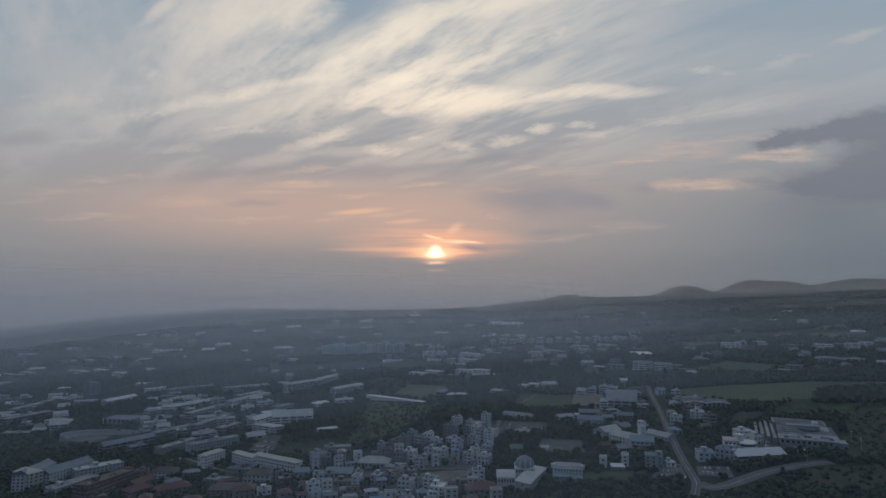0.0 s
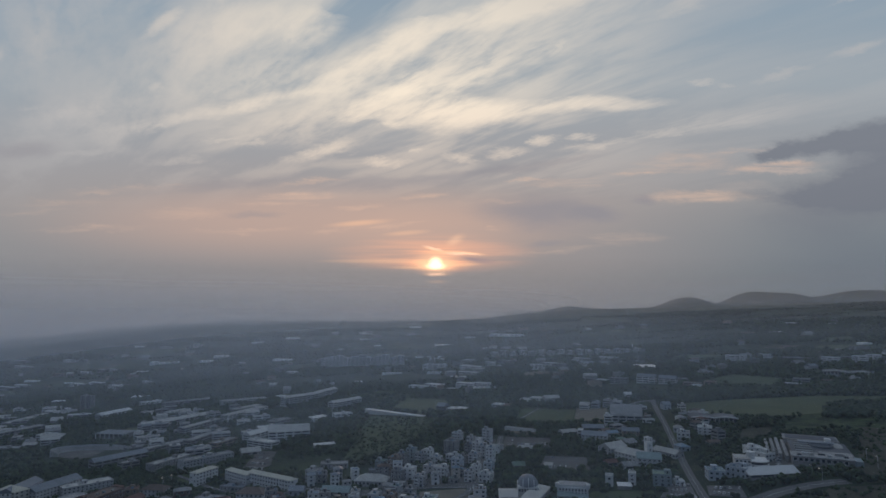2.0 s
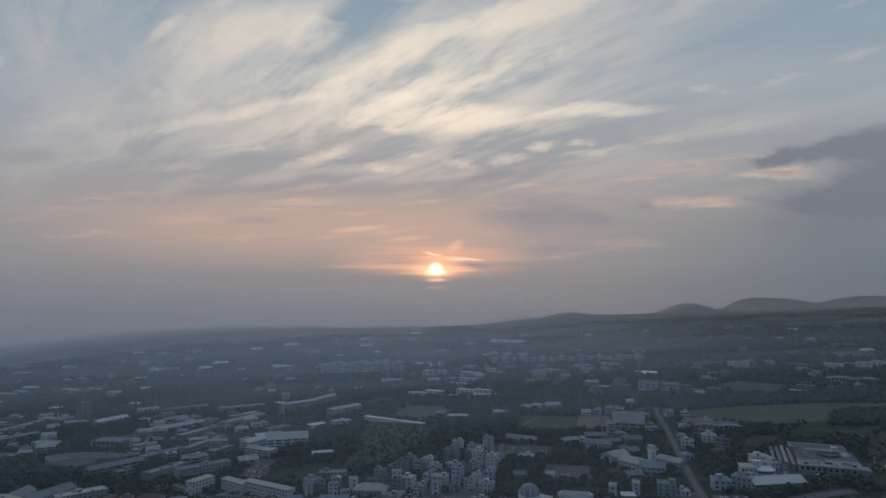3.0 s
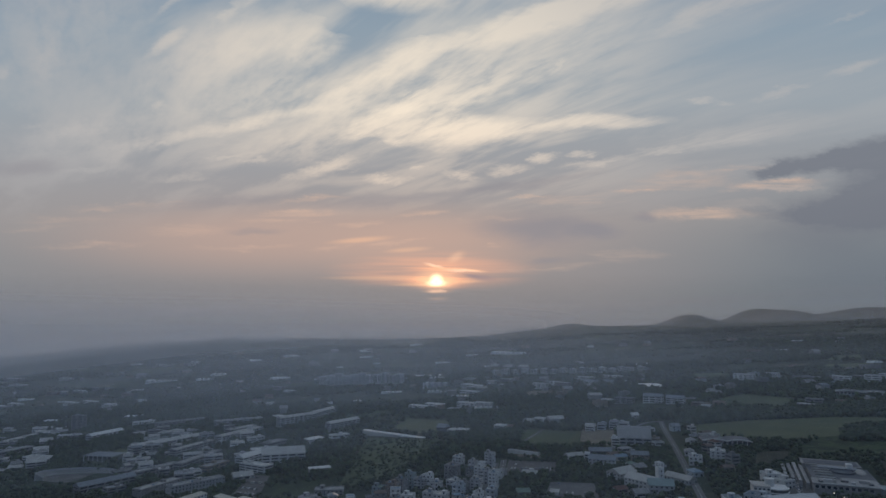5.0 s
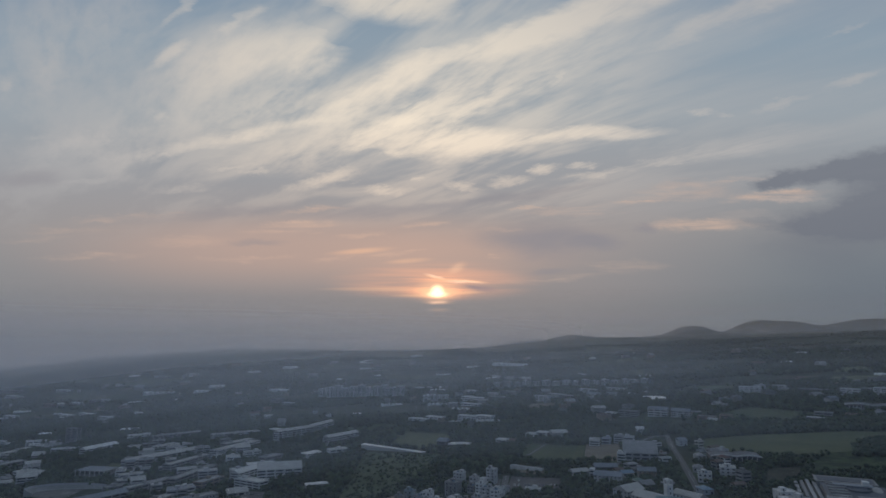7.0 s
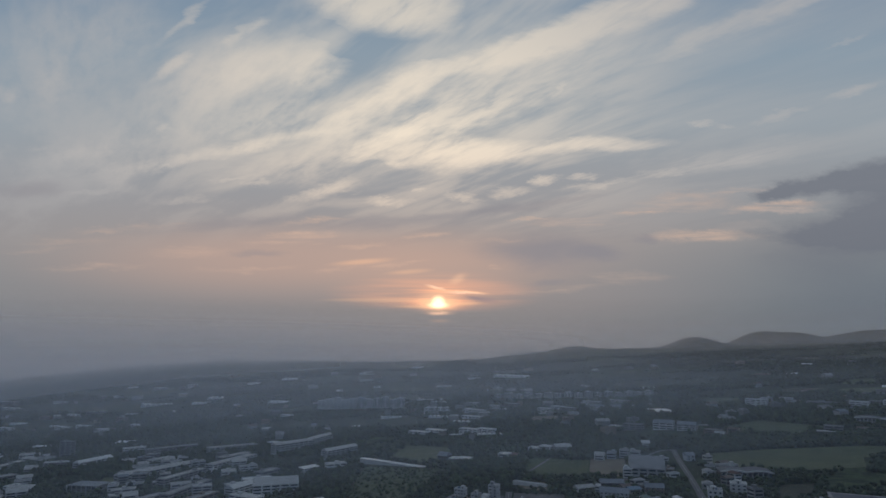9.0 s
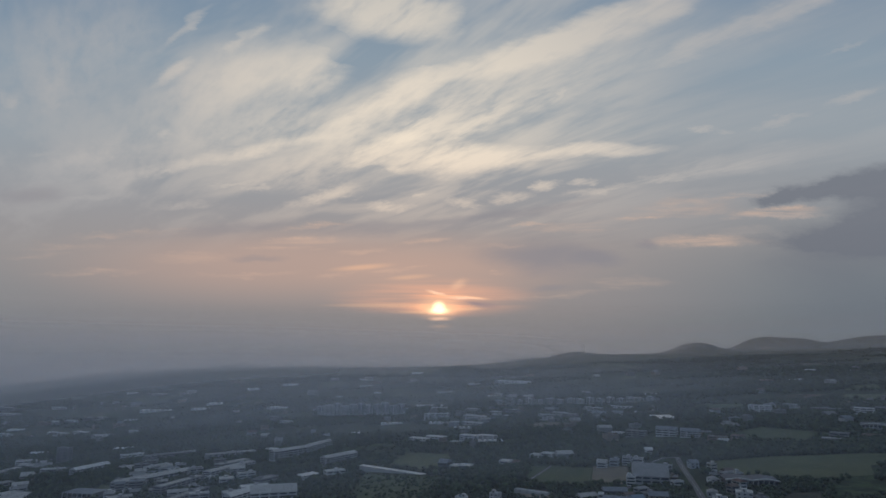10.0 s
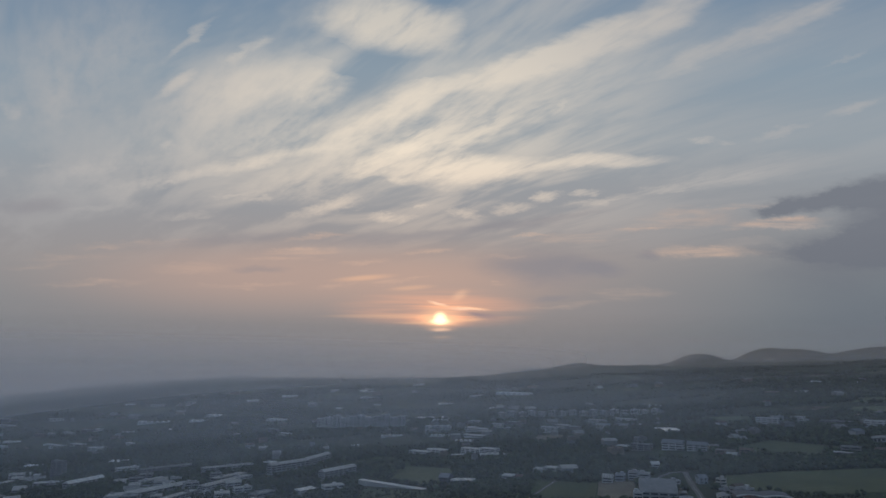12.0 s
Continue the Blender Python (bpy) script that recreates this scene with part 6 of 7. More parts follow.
building("low_building", 798.1, 1172.2, 812.9, 1156.3, 16, 9.9, "white", "white", "flat", 1, "distant low buildings", clutter=False)
building("low_building", 656.0, 925.9, 667.2, 917.8, 16, 7.7, "white", "white", "flat", 1, "distant low buildings", clutter=False)
building("low_building", 765.1, 1077.9, 777.0, 1066.8, 16, 4.5, "blue", "slate", "gable", 1, "distant low buildings", clutter=False)
building("low_building", 395.1, 1030.4, 417.8, 1016.3, 16, 4.9, "tan", "grey", "flat", 1, "distant low buildings", clutter=False)
building("low_building", 422.3, 1013.5, 436.9, 1004.2, 16, 6.6, "tan", "red", "flat", 1, "distant low buildings", clutter=False)
building("low_building", 397.1, 999.8, 408.9, 992.6, 16, 4.7, "white", "white", "flat", 1, "distant low buildings", clutter=False)
building("low_building", 542.2, 970.3, 560.8, 956.2, 16, 6.3, "grey", "grey", "flat", 1, "distant low buildings", clutter=False)
building("low_building", 511.2, 938.5, 529.6, 925.2, 16, 5.2, "grey", "white", "flat", 1, "distant low buildings", clutter=False)
building("low_building", 572.9, 947.0, 596.4, 929.2, 16, 3.6, "tan", "brown", "flat", 1, "distant low buildings", clutter=False)
building("low_building", -509.1, 1875.2, -476.8, 1857.6, 16, 12.9, "grey", "grey", "flat", 1, "distant low buildings", clutter=False)
building("low_building", -461.3, 1810.5, -430.4, 1793.0, 16, 7.5, "white", "white", "flat", 1, "distant low buildings", clutter=False)
building("low_building", -208.4, 1467.7, -187.7, 1453.8, 16, 3.3, "white", "white", "flat", 1, "distant low buildings", clutter=False)
building("low_building", -346.2, 1288.3, -321.1, 1273.7, 16, 4.0, "white", "white", "flat", 1, "distant low buildings", clutter=False)
building("low_building", -1157.2, 1919.8, -1104.1, 1895.5, 16, 8.0, "white", "white", "flat", 1, "distant low buildings", clutter=False)
building("low_building", -1100.9, 1926.1, -1048.5, 1902.0, 16, 6.3, "white", "white", "flat", 1, "distant low buildings", clutter=False)
building("low_building", -949.7, 1759.3, -910.3, 1739.8, 16, 12.0, "white", "white", "flat", 1, "distant low buildings", clutter=False)
building("low_building", -945.0, 1799.0, -918.3, 1785.9, 16, 7.4, "grey", "white", "flat", 1, "distant low buildings", clutter=False)
building("low_building", -904.8, 1855.0, -864.6, 1835.2, 16, 6.0, "white", "white", "flat", 1, "distant low buildings", clutter=False)
building("low_building", -1421.1, 1972.6, -1343.9, 1939.9, 16, 8.2, "grey", "white", "flat", 1, "distant low buildings", clutter=False)
building("low_building", -1379.5, 1996.0, -1328.0, 1974.1, 16, 8.3, "white", "white", "flat", 1, "distant low buildings", clutter=False)
building("low_building", -1030.2, 2015.4, -996.3, 1999.7, 16, 10.2, "tan", "brown", "flat", 1, "distant low buildings", clutter=False)
building("low_building", -1393.5, 2207.6, -1344.1, 2186.7, 16, 9.3, "tan", "red", "flat", 1, "distant low buildings", clutter=False)
building("low_building", -1317.3, 2232.8, -1273.7, 2214.4, 16, 5.4, "white", "white", "flat", 1, "distant low buildings", clutter=False)
building("low_building", -1245.8, 2226.3, -1208.3, 2210.3, 16, 9.4, "grey", "grey", "flat", 1, "distant low buildings", clutter=False)
building("low_building", -1209.4, 2234.7, -1182.6, 2223.1, 16, 7.4, "white", "white", "flat", 1, "distant low buildings", clutter=False)
building("low_building", -1904.3, 2703.0, -1801.4, 2661.7, 16, 11.5, "grey", "white", "flat", 1, "distant low buildings", clutter=False)
building("low_building", -1920.4, 2967.2, -1812.3, 2925.8, 16, 10.0, "grey", "white", "flat", 1, "distant low buildings", clutter=False)
building("low_building", -1606.1, 2607.9, -1541.0, 2579.6, 16, 8.7, "white", "white", "flat", 1, "distant low buildings", clutter=False)
building("low_building", -1773.1, 2545.0, -1675.8, 2505.0, 16, 6.2, "white", "white", "flat", 1, "distant low buildings", clutter=False)
building("low_building", -1131.7, 2782.0, -1093.9, 2764.5, 16, 14.4, "white", "white", "flat", 1, "distant low buildings", clutter=False)
building("low_building", -1310.0, 2833.6, -1236.7, 2798.4, 16, 7.0, "white", "white", "flat", 1, "distant low buildings", clutter=False)
wave_hall(620.6, 1018.7, 679.0, 980.8, 22, 5.0, 1.8, 2, "grey", "long grey hall under a thin white double-arched roof")
greenhouse(415.0, 1312.0, 457.0, 1310.0, 55, 7, eaves=3.0)
greenhouse(-1102.1, 2310.8, -995.5, 2340.3, 25, 6)
greenhouse(-907.4, 2287.5, -845.6, 2286.0, 25, 4)
greenhouse(-892.9, 2388.7, -837.4, 2394.0, 40, 3)
greenhouse(191.9, 2585.3, 307.7, 2474.7, 40, 6)
greenhouse(-610.1, 2199.0, -545.7, 2169.2, 30, 4)
greenhouse(-179.6, 3275.7, -139.0, 3251.6, 50, 3)
greenhouse(-863.1, 2787.5, -819.2, 2813.8, 40, 3)
greenhouse(-756.2, 2921.7, -696.7, 2899.8, 40, 3)

# ---- street lamps and cars
lamp = street_lamp_kind()
for k, (x, y) in enumerate(((-272, 643), (-237, 749), (-211, 790), (355, 538), (346, 512), (288, 503), (289, 492), (-110, 541), (-277, 636), (-223, 735))):
    m = pose(x, y, float(ground_z(x, y)), 0, 0, 40 * k)
    if k:
        copy_thing(lamp, m)
    else:
        lamp.matrix_basis = m


# ------------------------------------------------------------------ smaller houses between the blocks
def blocked(cx, cy, ux, uy, hw, hd):
    r = math.hypot(hw, hd)
    for tx, ty, vx, vy, tw, td in TAKEN:
        if abs(tx - cx) > 120 or abs(ty - cy) > 120:
            continue
        for i in (-1, 0, 1):
            for j in (-1, 0, 1):
                px, py = cx + i * ux * hw - j * uy * hd - tx, cy + i * uy * hw + j * ux * hd - ty
                if abs(px * vx + py * vy) < tw + 1.0 and abs(-px * vy + py * vx) < td + 1.0:
                    return True
        if math.hypot(tx - cx, ty - cy) < min(hw, hd) + min(tw, td):
            return True
    return any(inside(cx, cy, q) for q in TAKEN_QUADS)


def inside(x, y, quad):
    sign = 0
    for k in range(4):
        (x0, y0), (x1, y1) = quad[k], quad[(k + 1) % 4]
        c = (x1 - x0) * (y - y0) - (y1 - y0) * (x - x0)
        if sign and c * sign < 0:
            return False
        sign = sign or (1 if c > 0 else -1)
    return True


def infill(quad, tries, kind, group, size, floors, walls, roofs, shapes, turn, detail, keep=1.0):
    c = [Vector(p) for p in quad]
    made = 0
    for _ in range(tries):
        a, b = draw.random(), draw.random()
        p = c[0] * (1 - a) * (1 - b) + c[1] * a * (1 - b) + c[2] * a * b + c[3] * (1 - a) * b
        w, d = draw.uniform(*size), draw.uniform(*size) * 0.8
        t = math.radians(turn + draw.choice((0, 0, 0, 90)) + draw.uniform(-8, 8))
        ux, uy = math.cos(t), math.sin(t)
        if uy > 0.75:
            ux, uy = uy, -ux
        h = 3.1 * draw.randint(*floors) + draw.uniform(0.2, 0.8)
        wall, roof, shape = draw.choice(walls), draw.choice(roofs), draw.choice(shapes)
        if blocked(p.x, p.y, ux, uy, w / 2, d / 2):
            continue
        ax, ay = p.x - ux * w / 2 + uy * d / 2, p.y - uy * w / 2 - ux * d / 2
        building(kind, ax, ay, ax + ux * w, ay + uy * w, d, h, wall, roof, shape, detail, group, bay=3.8)
        made += 1
    return made


TOWN_WALLS, TOWN_ROOFS = ("white", "white", "pale", "grey", "cream", "tan", "grey", "pale"), ("grey", "grey", "green", "pale", "blue", "red", "slate", "grey", "brown")
infill(((-108, 470), (-16, 461), (-46, 607), (-138, 634)), 230, "town_house", "small town houses", (6.5, 11), (1, 3), TOWN_WALLS, TOWN_ROOFS, ("flat", "flat", "hip", "gable"), 14, 2)
infill(((-51, 538), (26, 553), (34, 619), (-53, 617)), 60, "town_house", "small town houses", (6.5, 10), (1, 4), TOWN_WALLS, TOWN_ROOFS, ("flat", "flat", "flat", "hip"), 8, 2)
infill(((-16, 461), (42, 460), (33, 550), (-19, 547)), 70, "town_house", "small town houses", (7, 11), (1, 3), TOWN_WALLS, TOWN_ROOFS, ("flat", "flat", "hip"), 8, 2)
infill(((-309, 522), (-106, 478), (-139, 581), (-313, 621)), 50, "town_house", "small town houses", (9, 18), (1, 3), ("tan", "brick", "tan", "grey"), ("red", "brown", "brown", "grey"), ("hip", "hip", "flat"), 20, 2)
infill(((-372, 737), (-182, 703), (-317, 1134), (-599, 1244)), 90, "campus_annex", "campus annexes", (12, 26), (1, 3), ("pale", "grey", "white", "grey"), ("grey", "pale", "slate", "pale"), ("flat", "flat", "gable"), 28, 1)
infill(((-662, 925), (-526, 894), (-821, 1387), (-1050, 1458)), 40, "campus_annex", "campus annexes", (12, 30), (1, 3), ("pale", "grey"), ("grey", "pale"), ("flat", "gable"), 28, 1)
infill(((144, 574), (210, 552), (307, 889), (234, 923)), 40, "roadside_house", "houses along the road", (8, 14), (1, 2), TOWN_WALLS, TOWN_ROOFS, ("flat", "hip", "gable"), 20, 1)
infill(((223, 617), (273, 626), (344, 820), (298, 818)), 22, "roadside_house", "houses along the road", (8, 14), (1, 3), TOWN_WALLS, TOWN_ROOFS, ("flat", "hip", "gable"), 20, 1)
FAR_WALLS, FAR_ROOFS = ("pale", "grey", "grey", "tan"), ("grey", "pale", "slate", "grey", "brown")
infill(((-1098, 1525), (-691, 1406), (-868, 2574), (-2009, 2771)), 16, "farmhouse", "distant farmhouses", (10, 26), (1, 3), FAR_WALLS, FAR_ROOFS, ("flat", "gable"), 15, 0)
infill(((-424, 1266), (-34, 1550), (-49, 2195), (-808, 2397)), 16, "farmhouse", "distant farmhouses", (10, 26), (1, 3), FAR_WALLS, FAR_ROOFS, ("flat", "gable"), 15, 0)
infill(((-23, 1057), (321, 882), (493, 1585), (-45, 2014)), 30, "farmhouse", "distant farmhouses", (9, 24), (1, 3), FAR_WALLS, FAR_ROOFS, ("flat", "gable"), 10, 0)
infill(((368, 1010), (602, 834), (931, 1283), (583, 1591)), 24, "farmhouse", "distant farmhouses", (9, 22), (1, 3), FAR_WALLS, FAR_ROOFS, ("flat", "gable"), 10, 0)
infill(((-2037, 2809), (-8, 2077), (-12, 3102), (-2475, 3405)), 12, "farmhouse", "distant farmhouses", (16, 45), (1, 3), FAR_WALLS, FAR_ROOFS, ("flat", "gable"), 10, 0)
infill(((-8, 2077), (931, 1283), (1552, 2131), (-12, 3141)), 20, "farmhouse", "distant farmhouses", (14, 36), (1, 3), FAR_WALLS, FAR_ROOFS, ("flat", "gable"), 10, 0)



def strip_farm(quad, tries):
    """Long low greenhouses strewn over the fields."""
    c = [Vector(p) for p in quad]
    for _ in range(tries):
        a, b = draw.random(), draw.random()
        p = c[0] * (1 - a) * (1 - b) + c[1] * a * (1 - b) + c[2] * a * b + c[3] * (1 - a) * b
        w, d, t = draw.uniform(24, 60), draw.uniform(10, 22), math.radians(draw.uniform(-6, 16))
        ux, uy = math.cos(t), math.sin(t)
        if blocked(p.x, p.y, ux, uy, w / 2, d / 2):
            continue
        ax, ay = p.x - ux * w / 2 + uy * d / 2, p.y - uy * w / 2 - ux * d / 2
        greenhouse(ax, ay, ax + ux * w, ay + uy * w, d, max(3, int(w / 9)), "low pale film-covered greenhouse strip among fields")


strip_farm(((-1098, 1525), (-691, 1406), (-868, 2574), (-2009, 2771)), 7)
strip_farm(((-424, 1266), (-34, 1550), (-49, 2195), (-808, 2397)), 6)
strip_farm(((-23, 1057), (321, 882), (493, 1585), (-45, 2014)), 12)
strip_farm(((-2037, 2809), (-8, 2077), (-12, 3102), (-2475, 3405)), 9)
strip_farm(((-8, 2077), (931, 1283), (1552, 2131), (-12, 3141)), 9)

# parked cars, in rows on the lots
CARS = [car_kind(p, w) for p, w in zip(CAR_PAINTS, ("white", "black", "grey", "silver", "dark blue"))]


def parked(a, b, count, turn, first=None):
    """Cars side by side from a to b."""
    for k in range(count):
        if draw.random() < 0.25:
            continue
        s = (k + 0.5) / count
        x, y = a[0] + (b[0] - a[0]) * s, a[1] + (b[1] - a[1]) * s
        copy_thing(draw.choice(CARS), pose(x, y, float(ground_z(x, y)) + 0.34, 0, 0, turn + draw.uniform(-3, 3)))


parked((-212, 690), (-190, 676), 8, 60)
parked((-214, 712), (-193, 698), 8, 60)
parked((-218, 738), (-199, 726), 7, 60)
parked((-222, 762), (-204, 750), 6, 60)
parked((168, 488), (187, 483), 7, 70)
parked((173, 500), (191, 495), 6, 70)
parked((180, 511), (194, 507), 5, 70)
parked((202, 486), (219, 476), 6, 60)
parked((208, 497), (226, 489), 6, 60)
parked((70, 700), (112, 686), 12, 80)
parked((92, 600), (130, 586), 8, 80)
parked((280, 535), (296, 566), 9, 20)
parked((300, 570), (316, 604), 9, 20)
for k, (x, y) in enumerate(((186, 478), (174, 522), (214, 478), (78, 716), (108, 628))):
    CARS[k].matrix_basis = pose(x, y, float(ground_z(x, y)) + 0.34, 0, 0, 65)

# ------------------------------------------------------------------ trees and woods
def ico(level):
    bm = bmesh.new()
    bmesh.ops.create_icosphere(bm, subdivisions=level, radius=1.0)
    v = np.array([q.co[:] for q in bm.verts])
    f = np.array([[q.index for q in p.verts] for p in bm.faces])
    bm.free()
    return v, f


rng = np.random.default_rng(7)


def lump_shapes(level, count, rough):
    v, f = ico(level)
    out = []
    for k in range(count):
        d = np.array([noise.noise(Vector(p) * 1.9 + Vector((k * 7.1, 0, 0))) + 0.6 * noise.noise(Vector(p) * 4.3 + Vector((0, k * 3.7, 0))) for p in v])
        out.append(v * (1 + rough * d + rng.uniform(-0.16, 0.16, len(v)))[:, None])
    return out, f


LUMPS2, F2 = lump_shapes(2, 10, 0.5)
LUMPS1, F1 = lump_shapes(1, 14, 0.55)


def joined(name, places, radii, shapes, faces, mat):
    """One mesh of many leafy lumps at places (n, 3) with radii (n, 3)."""
    n, nv, nf = len(places), len(shapes[0]), len(faces)
    pick = rng.integers(0, len(shapes), n)
    ang = rng.uniform(0, 2 * np.pi, n)
    base = np.array(shapes)[pick]
    c, s = np.cos(ang)[:, None], np.sin(ang)[:, None]
    vs = np.stack([base[:, :, 0] * c - base[:, :, 1] * s, base[:, :, 0] * s + base[:, :, 1] * c, base[:, :, 2]], -1)
    vs = vs * radii[:, None, :] + places[:, None, :]
    fs = (faces[None] + (np.arange(n) * nv)[:, None, None]).reshape(-1)
    me = bpy.data.meshes.new(name)
    me.vertices.add(n * nv), me.loops.add(n * nf * 3), me.polygons.add(n * nf)
    me.vertices.foreach_set("co", vs.astype(np.float32).ravel())
    me.loops.foreach_set("vertex_index", fs.astype(np.int32))
    me.polygons.foreach_set("loop_start", (np.arange(n * nf) * 3).astype(np.int32))
    me.update(calc_edges=True)
    me.materials.append(mat)
    return me


def tree_kind(seed, pine):
    """A tree 7 m tall: tapered trunk, limbs, and a crown of many leafy clumps."""
    pick = np.random.default_rng(seed)
    ob = tagged(empty("tree", pose(0, 0, 0)), "dark green pine tree with a ragged layered crown" if pine else "dark green broadleaf tree with a dense uneven crown", "tree", "single trees of the town")
    vs, fs = [], []

    def limb(a, b, ra, rb):
        n = len(vs)
        d = (Vector(b) - Vector(a)).normalized()
        side = d.orthogonal().normalized()
        up = d.cross(side)
        for p, q in ((a, ra), (b, rb)):
            for i in range(6):
                c = math.pi * i / 3
                vs.append(tuple(Vector(p) + (side * math.cos(c) + up * math.sin(c)) * q))
        fs.extend([(n + i, n + (i + 1) % 6, n + 6 + (i + 1) % 6, n + 6 + i) for i in range(6)])

    limb((0, 0, -0.6), (0.1, 0, 2.4), 0.28, 0.2)
    limb((0.1, 0, 2.4), (0.0, 0.1, 5.2), 0.2, 0.07)
    for i in range(5):
        c = 1.26 * i + pick.uniform(-0.3, 0.3)
        limb((0.05, 0, 2.0 + 0.35 * i), (1.5 * math.cos(c), 1.5 * math.sin(c), 3.4 + 0.4 * i), 0.1, 0.04)
    child("trunk", mesh_of("trunk", vs, fs, BARK), ob)
    n = 11
    c, h = pick.uniform(0, 6.28, n), pick.uniform(0.0, 1.0, n)
    reach = (1.0 - h) * 2.3 if pine else 2.1 * np.sqrt(np.maximum(0.08, 1 - (2 * h - 0.9) ** 2))
    reach = reach * pick.uniform(0.5, 1.0, n)
    spot = np.stack([reach * np.cos(c), reach * np.sin(c), 2.4 + h * (4.6 if pine else 3.6)], -1)
    size = np.stack([pick.uniform(0.9, 1.5, n), pick.uniform(0.9, 1.5, n), pick.uniform(0.6, 1.0, n)], -1)
    child("crown", joined("crown", spot, size, LUMPS2, F2, PINE if pine else FOLIAGE), ob)
    return ob


def free_of(x, y, grow, front):
    """True where no building, road or field lies, nor its open forecourt."""
    ok = np.ones(len(x), dtype=bool)
    for cx, cy, ux, uy, hw, hd in TAKEN:
        px, py = x - cx, y - cy
        a, b = px * ux + py * uy, -px * uy + py * ux
        ok &= ~((np.abs(a) < hw + grow) & (np.abs(b) < hd + grow))
        if front > 5:
            a, b = px * ux + (py + front / 2) * uy, -px * uy + (py + front / 2) * ux
            ok &= ~((np.abs(a) < hw + grow) & (np.abs(b) < hd + front / 2))
    for quad in TAKEN_QUADS:
        c = np.array(quad)
        n = np.roll(c, -1, 0) - c
        side = [n[k, 0] * (y - c[k, 1]) - n[k, 1] * (x - c[k, 0]) for k in range(4)]
        ok &= ~(np.all([q > 0 for q in side], 0) | np.all([q < 0 for q in side], 0))
        side = [n[k, 0] * (y + front * 0.7 - c[k, 1]) - n[k, 1] * (x - c[k, 0]) for k in range(4)]
        ok &= ~(np.all([q > 0 for q in side], 0) | np.all([q < 0 for q in side], 0))
    return ok


def wooded(x, y):
    """How thick the woods stand: broad patches, with clearings."""
    a = np.sin(x / 83.0 + 0.7 * np.sin(y / 131.0)) + np.sin(y / 71.0 + 1.1 * np.sin(x / 117.0) + 2.0) + 0.8 * np.sin((x + y) / 47.0) + 0.5 * np.sin((x - 1.7 * y) / 29.0)
    return a


def scatter(y0, y1, step, edge):
    ys = np.arange(y0, y1, step)
    px, py = [], []
    for yy in ys:
        w = edge * yy + 60
        xs = np.arange(-w, w, step)
        px.append(xs), py.append(np.full(len(xs), yy))
    px, py = np.concatenate(px), np.concatenate(py)
    px = px + rng.uniform(-0.5, 0.5, len(px)) * step
    py = py + rng.uniform(-0.5, 0.5, len(py)) * step
    return px, py


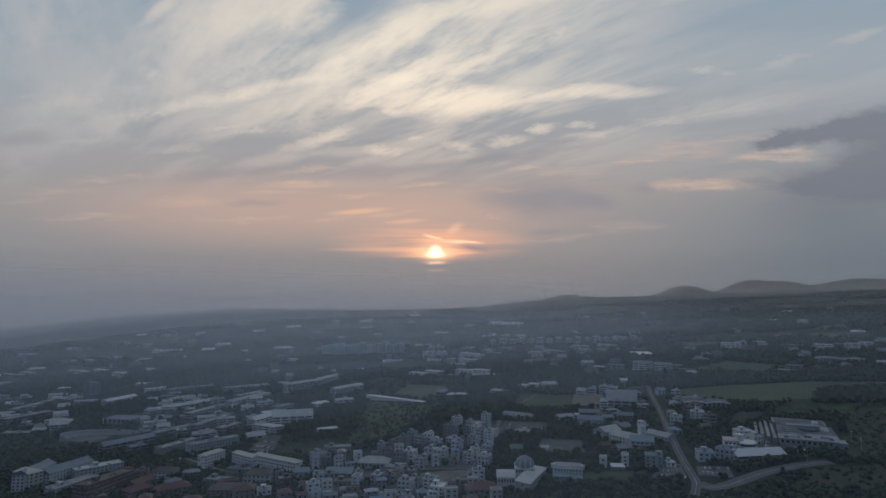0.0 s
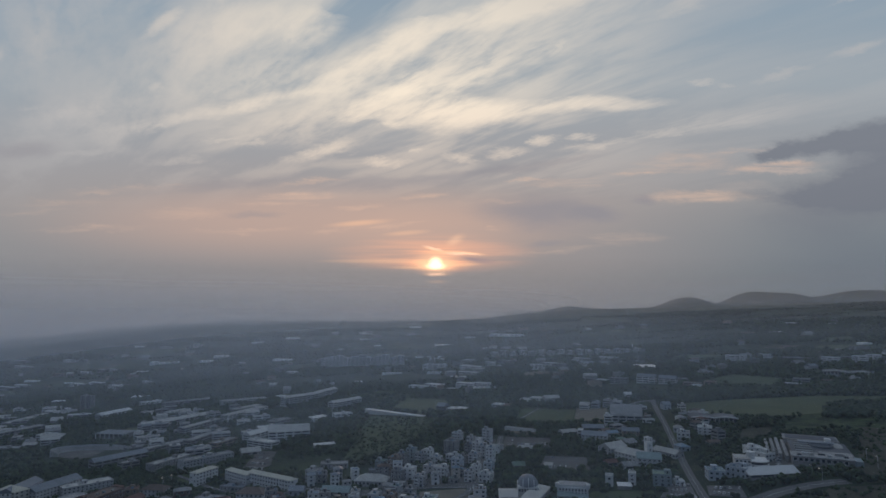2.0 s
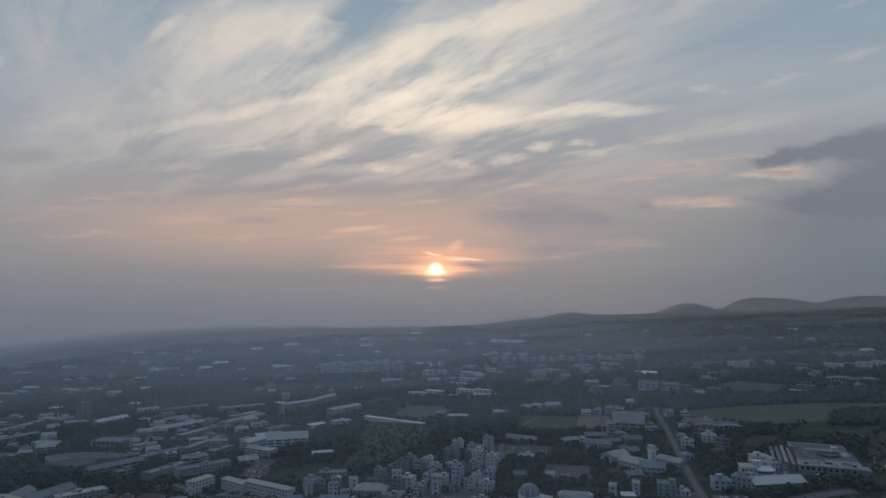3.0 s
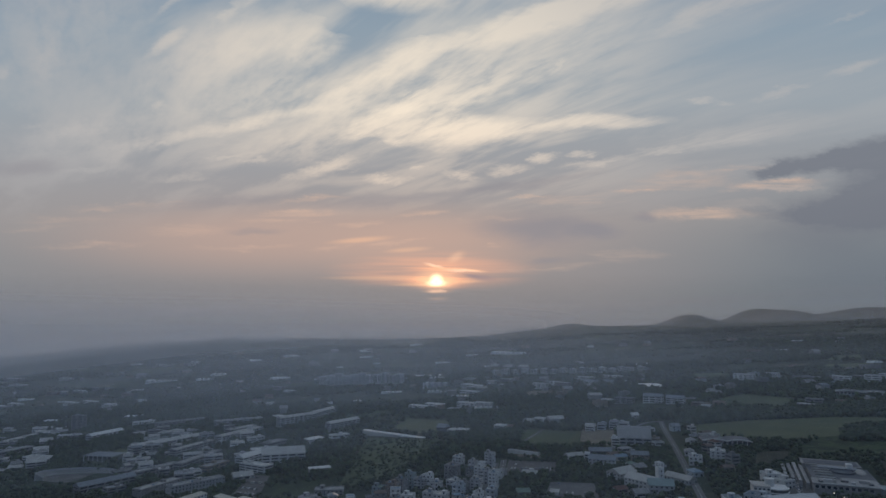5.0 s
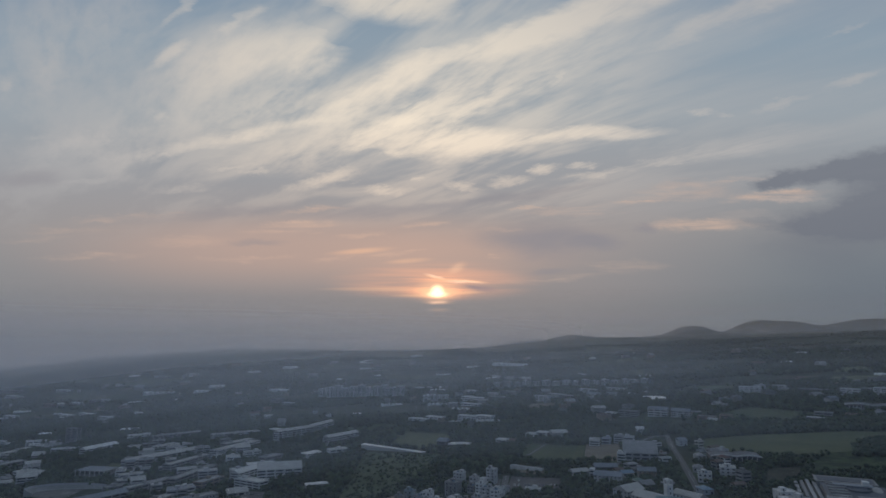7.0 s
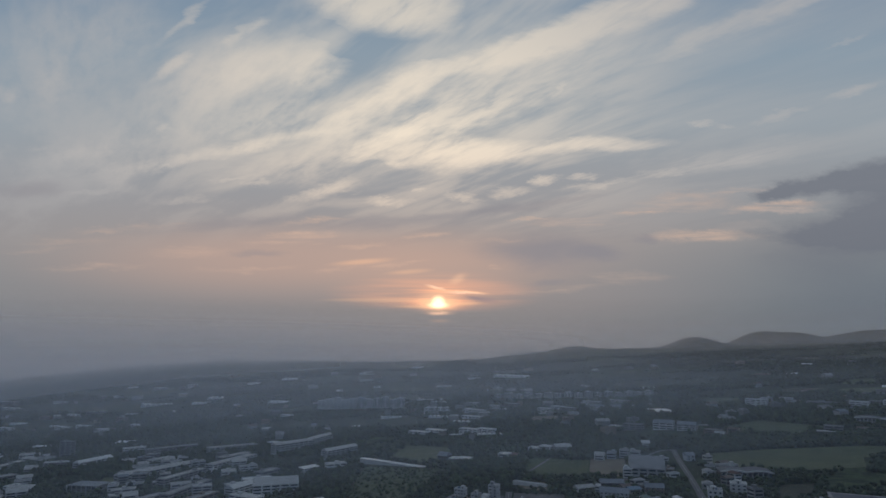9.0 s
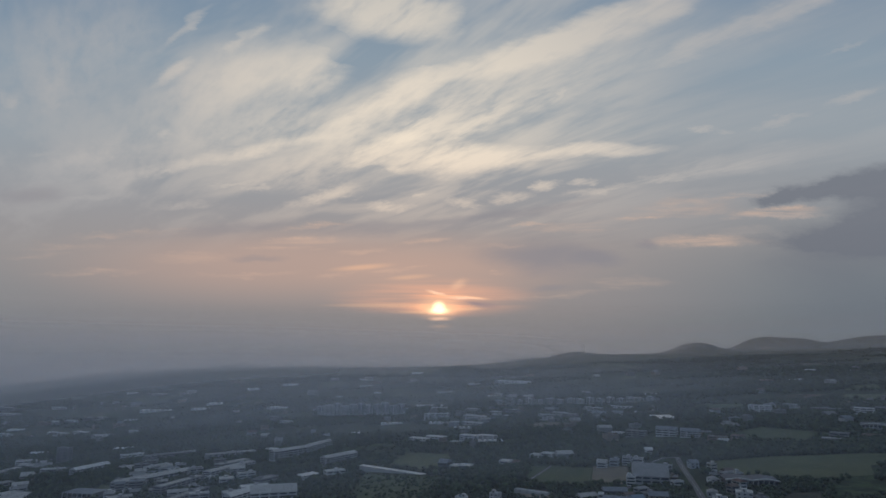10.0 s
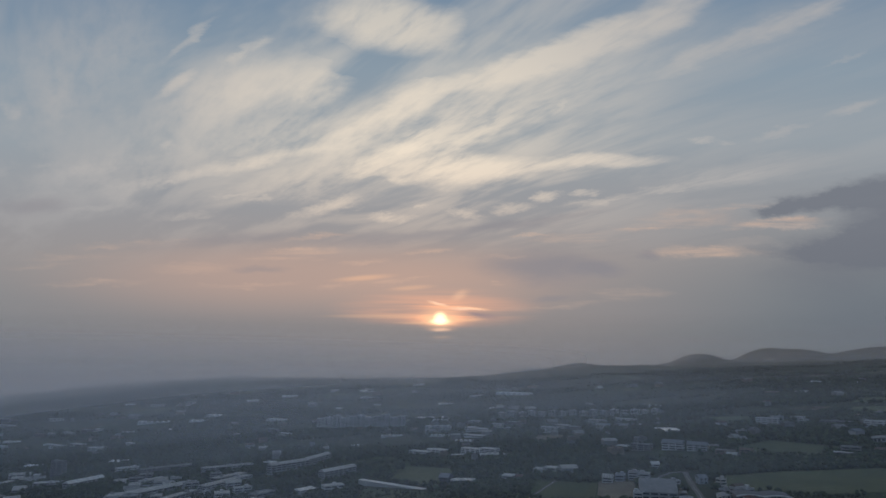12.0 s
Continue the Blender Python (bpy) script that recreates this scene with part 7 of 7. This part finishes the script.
def woods():
    for y0, y1, step, size, lumps, shapes, faces, cut, grow, front in (
            (380, 760, 5.6, 2.5, 4, LUMPS1, F1, -1.7, 2.0, 9.0), (760, 1300, 8.0, 3.6, 3, LUMPS1, F1, -1.6, 3.0, 20.0),
            (1300, 2100, 10.5, 4.6, 2, LUMPS1, F1, -0.7, 4.0, 40.0), (2100, 3300, 14.0, 5.2, 1, LUMPS1, F1, 0.2, 6.0, 60.0)):
        x, y = scatter(y0, y1, step, 0.80)
        keep = free_of(x, y, grow, front) & (wooded(x / (1.0 if y0 < 1300 else 1.9), y) + rng.normal(0, 0.35 if y0 < 1300 else 0.15, len(x)) > cut)
        x, y = x[keep], y[keep]
        r = size * rng.uniform(0.7, 1.3, len(x))
        if y0 == 380:
            near = np.flatnonzero((np.abs(x + 40) < 330) & (y > 455) & (y < 640))
            near = rng.permutation(near)[:290]
            for k in near:
                kind = TREES[int(rng.integers(0, len(TREES)))]
                big = r[k] / 2.7
                copy_thing(kind, pose(x[k], y[k], float(ground_z(x[k], y[k])), 0, 0, float(rng.uniform(0, 360))) @ Matrix.Diagonal((big, big, big, 1)))
            rest = np.setdiff1d(np.arange(len(x)), near)
            x, y, r = x[rest], y[rest], r[rest]
            for k, kind in enumerate(TREES):
                kind.matrix_basis = pose(-70 + 31 * k, 448, float(ground_z(-70 + 31 * k, 448)), 0, 0, 50 * k)
        leafy = rng.random(len(x)) < 0.55
        for sel, mt, nm in ((leafy, FOLIAGE, "broadleaf_woods"), (~leafy, PINE, "pine_woods")):
            P, R = [], []
            for k in range(lumps):
                off = rng.normal(0, 0.55, (sel.sum(), 2)) * r[sel][:, None]
                rr = r[sel] * (1.0 if k == 0 else rng.uniform(0.35, 0.75, sel.sum()))
                zz = ground_z(x[sel], y[sel]) + r[sel] * (0.75 + (0.0 if k == 0 else 0.5) + rng.uniform(-0.2, 0.5, sel.sum()))
                P.append(np.stack([x[sel] + off[:, 0], y[sel] + off[:, 1], zz], -1))
                flat = 0.85 if y0 < 2000 else 0.65 if y0 < 3000 else 0.45
                R.append(np.stack([rr, rr, rr * flat], -1))
            me = joined(nm, np.concatenate(P), np.concatenate(R), shapes, faces, mt)
            tagged(new(nm, me), "dense dark green woods of broad rounded crowns" if nm == "broadleaf_woods" else "dense blackish green pine woods", "woods", "woods of the plain", "stuff")


def tree_belt(quad, step, size, label, name="tree_belt"):
    """Close-grown trees or bushes filling a strip of ground."""
    c = np.array(quad, dtype=float)
    area = 0.5 * abs(sum(c[k - 1, 0] * c[k, 1] - c[k, 0] * c[k - 1, 1] for k in range(4)))
    n = int(area / step ** 2)
    a, b = rng.random(n)[:, None], rng.random(n)[:, None]
    p = c[0] * (1 - a) * (1 - b) + c[1] * a * (1 - b) + c[2] * a * b + c[3] * (1 - a) * b
    ok = free_of(p[:, 0], p[:, 1], 1.5, 0.0) if step < 8 else np.ones(n, dtype=bool)
    p = p[ok]
    n = len(p)
    P, R = [], []
    for k in range(3):
        r = size * rng.uniform(0.6, 1.2, n) * (1.0 if k == 0 else 0.6)
        q = p + rng.normal(0, 0.5, (n, 2)) * size
        P.append(np.stack([q[:, 0], q[:, 1], ground_z(q[:, 0], q[:, 1]) + r * (0.6 + 0.5 * k)], -1))
        R.append(np.stack([r, r, r * 0.9], -1))
    me = joined(name, np.concatenate(P), np.concatenate(R), LUMPS1, F1, PINE if step < 8 else FOLIAGE)
    tagged(new(name, me), label, "bushes" if name == "bushes" else "trees", "tree belts of the fields", "stuff")


TREES = [tree_kind(3, False), tree_kind(5, False), tree_kind(8, True), tree_kind(13, False), tree_kind(21, True)]
woods()
for quad in ([(327, 871), (489, 862), (534, 940), (357, 951)],
             [(489, 862), (624, 830), (679, 903), (534, 940)],
             [(432, 717), (510, 681), (572, 762), (494, 783)],
             [(5, 867), (94, 845), (103, 930), (5, 945)]):
    tree_belt(quad, 5.0, 4.0, "dark straight belt of close-grown pines beside the field")
for quad in ([(-107, 677), (-54, 709), (1, 896), (-115, 970)],
             [(317, 493), (374, 502), (466, 623), (432, 659)],
             [(243, 435), (310, 418), (350, 471), (283, 475)]):
    tree_belt(quad, 8.0, 1.7, "low dark bushes scattered over rough scrub", "bushes")
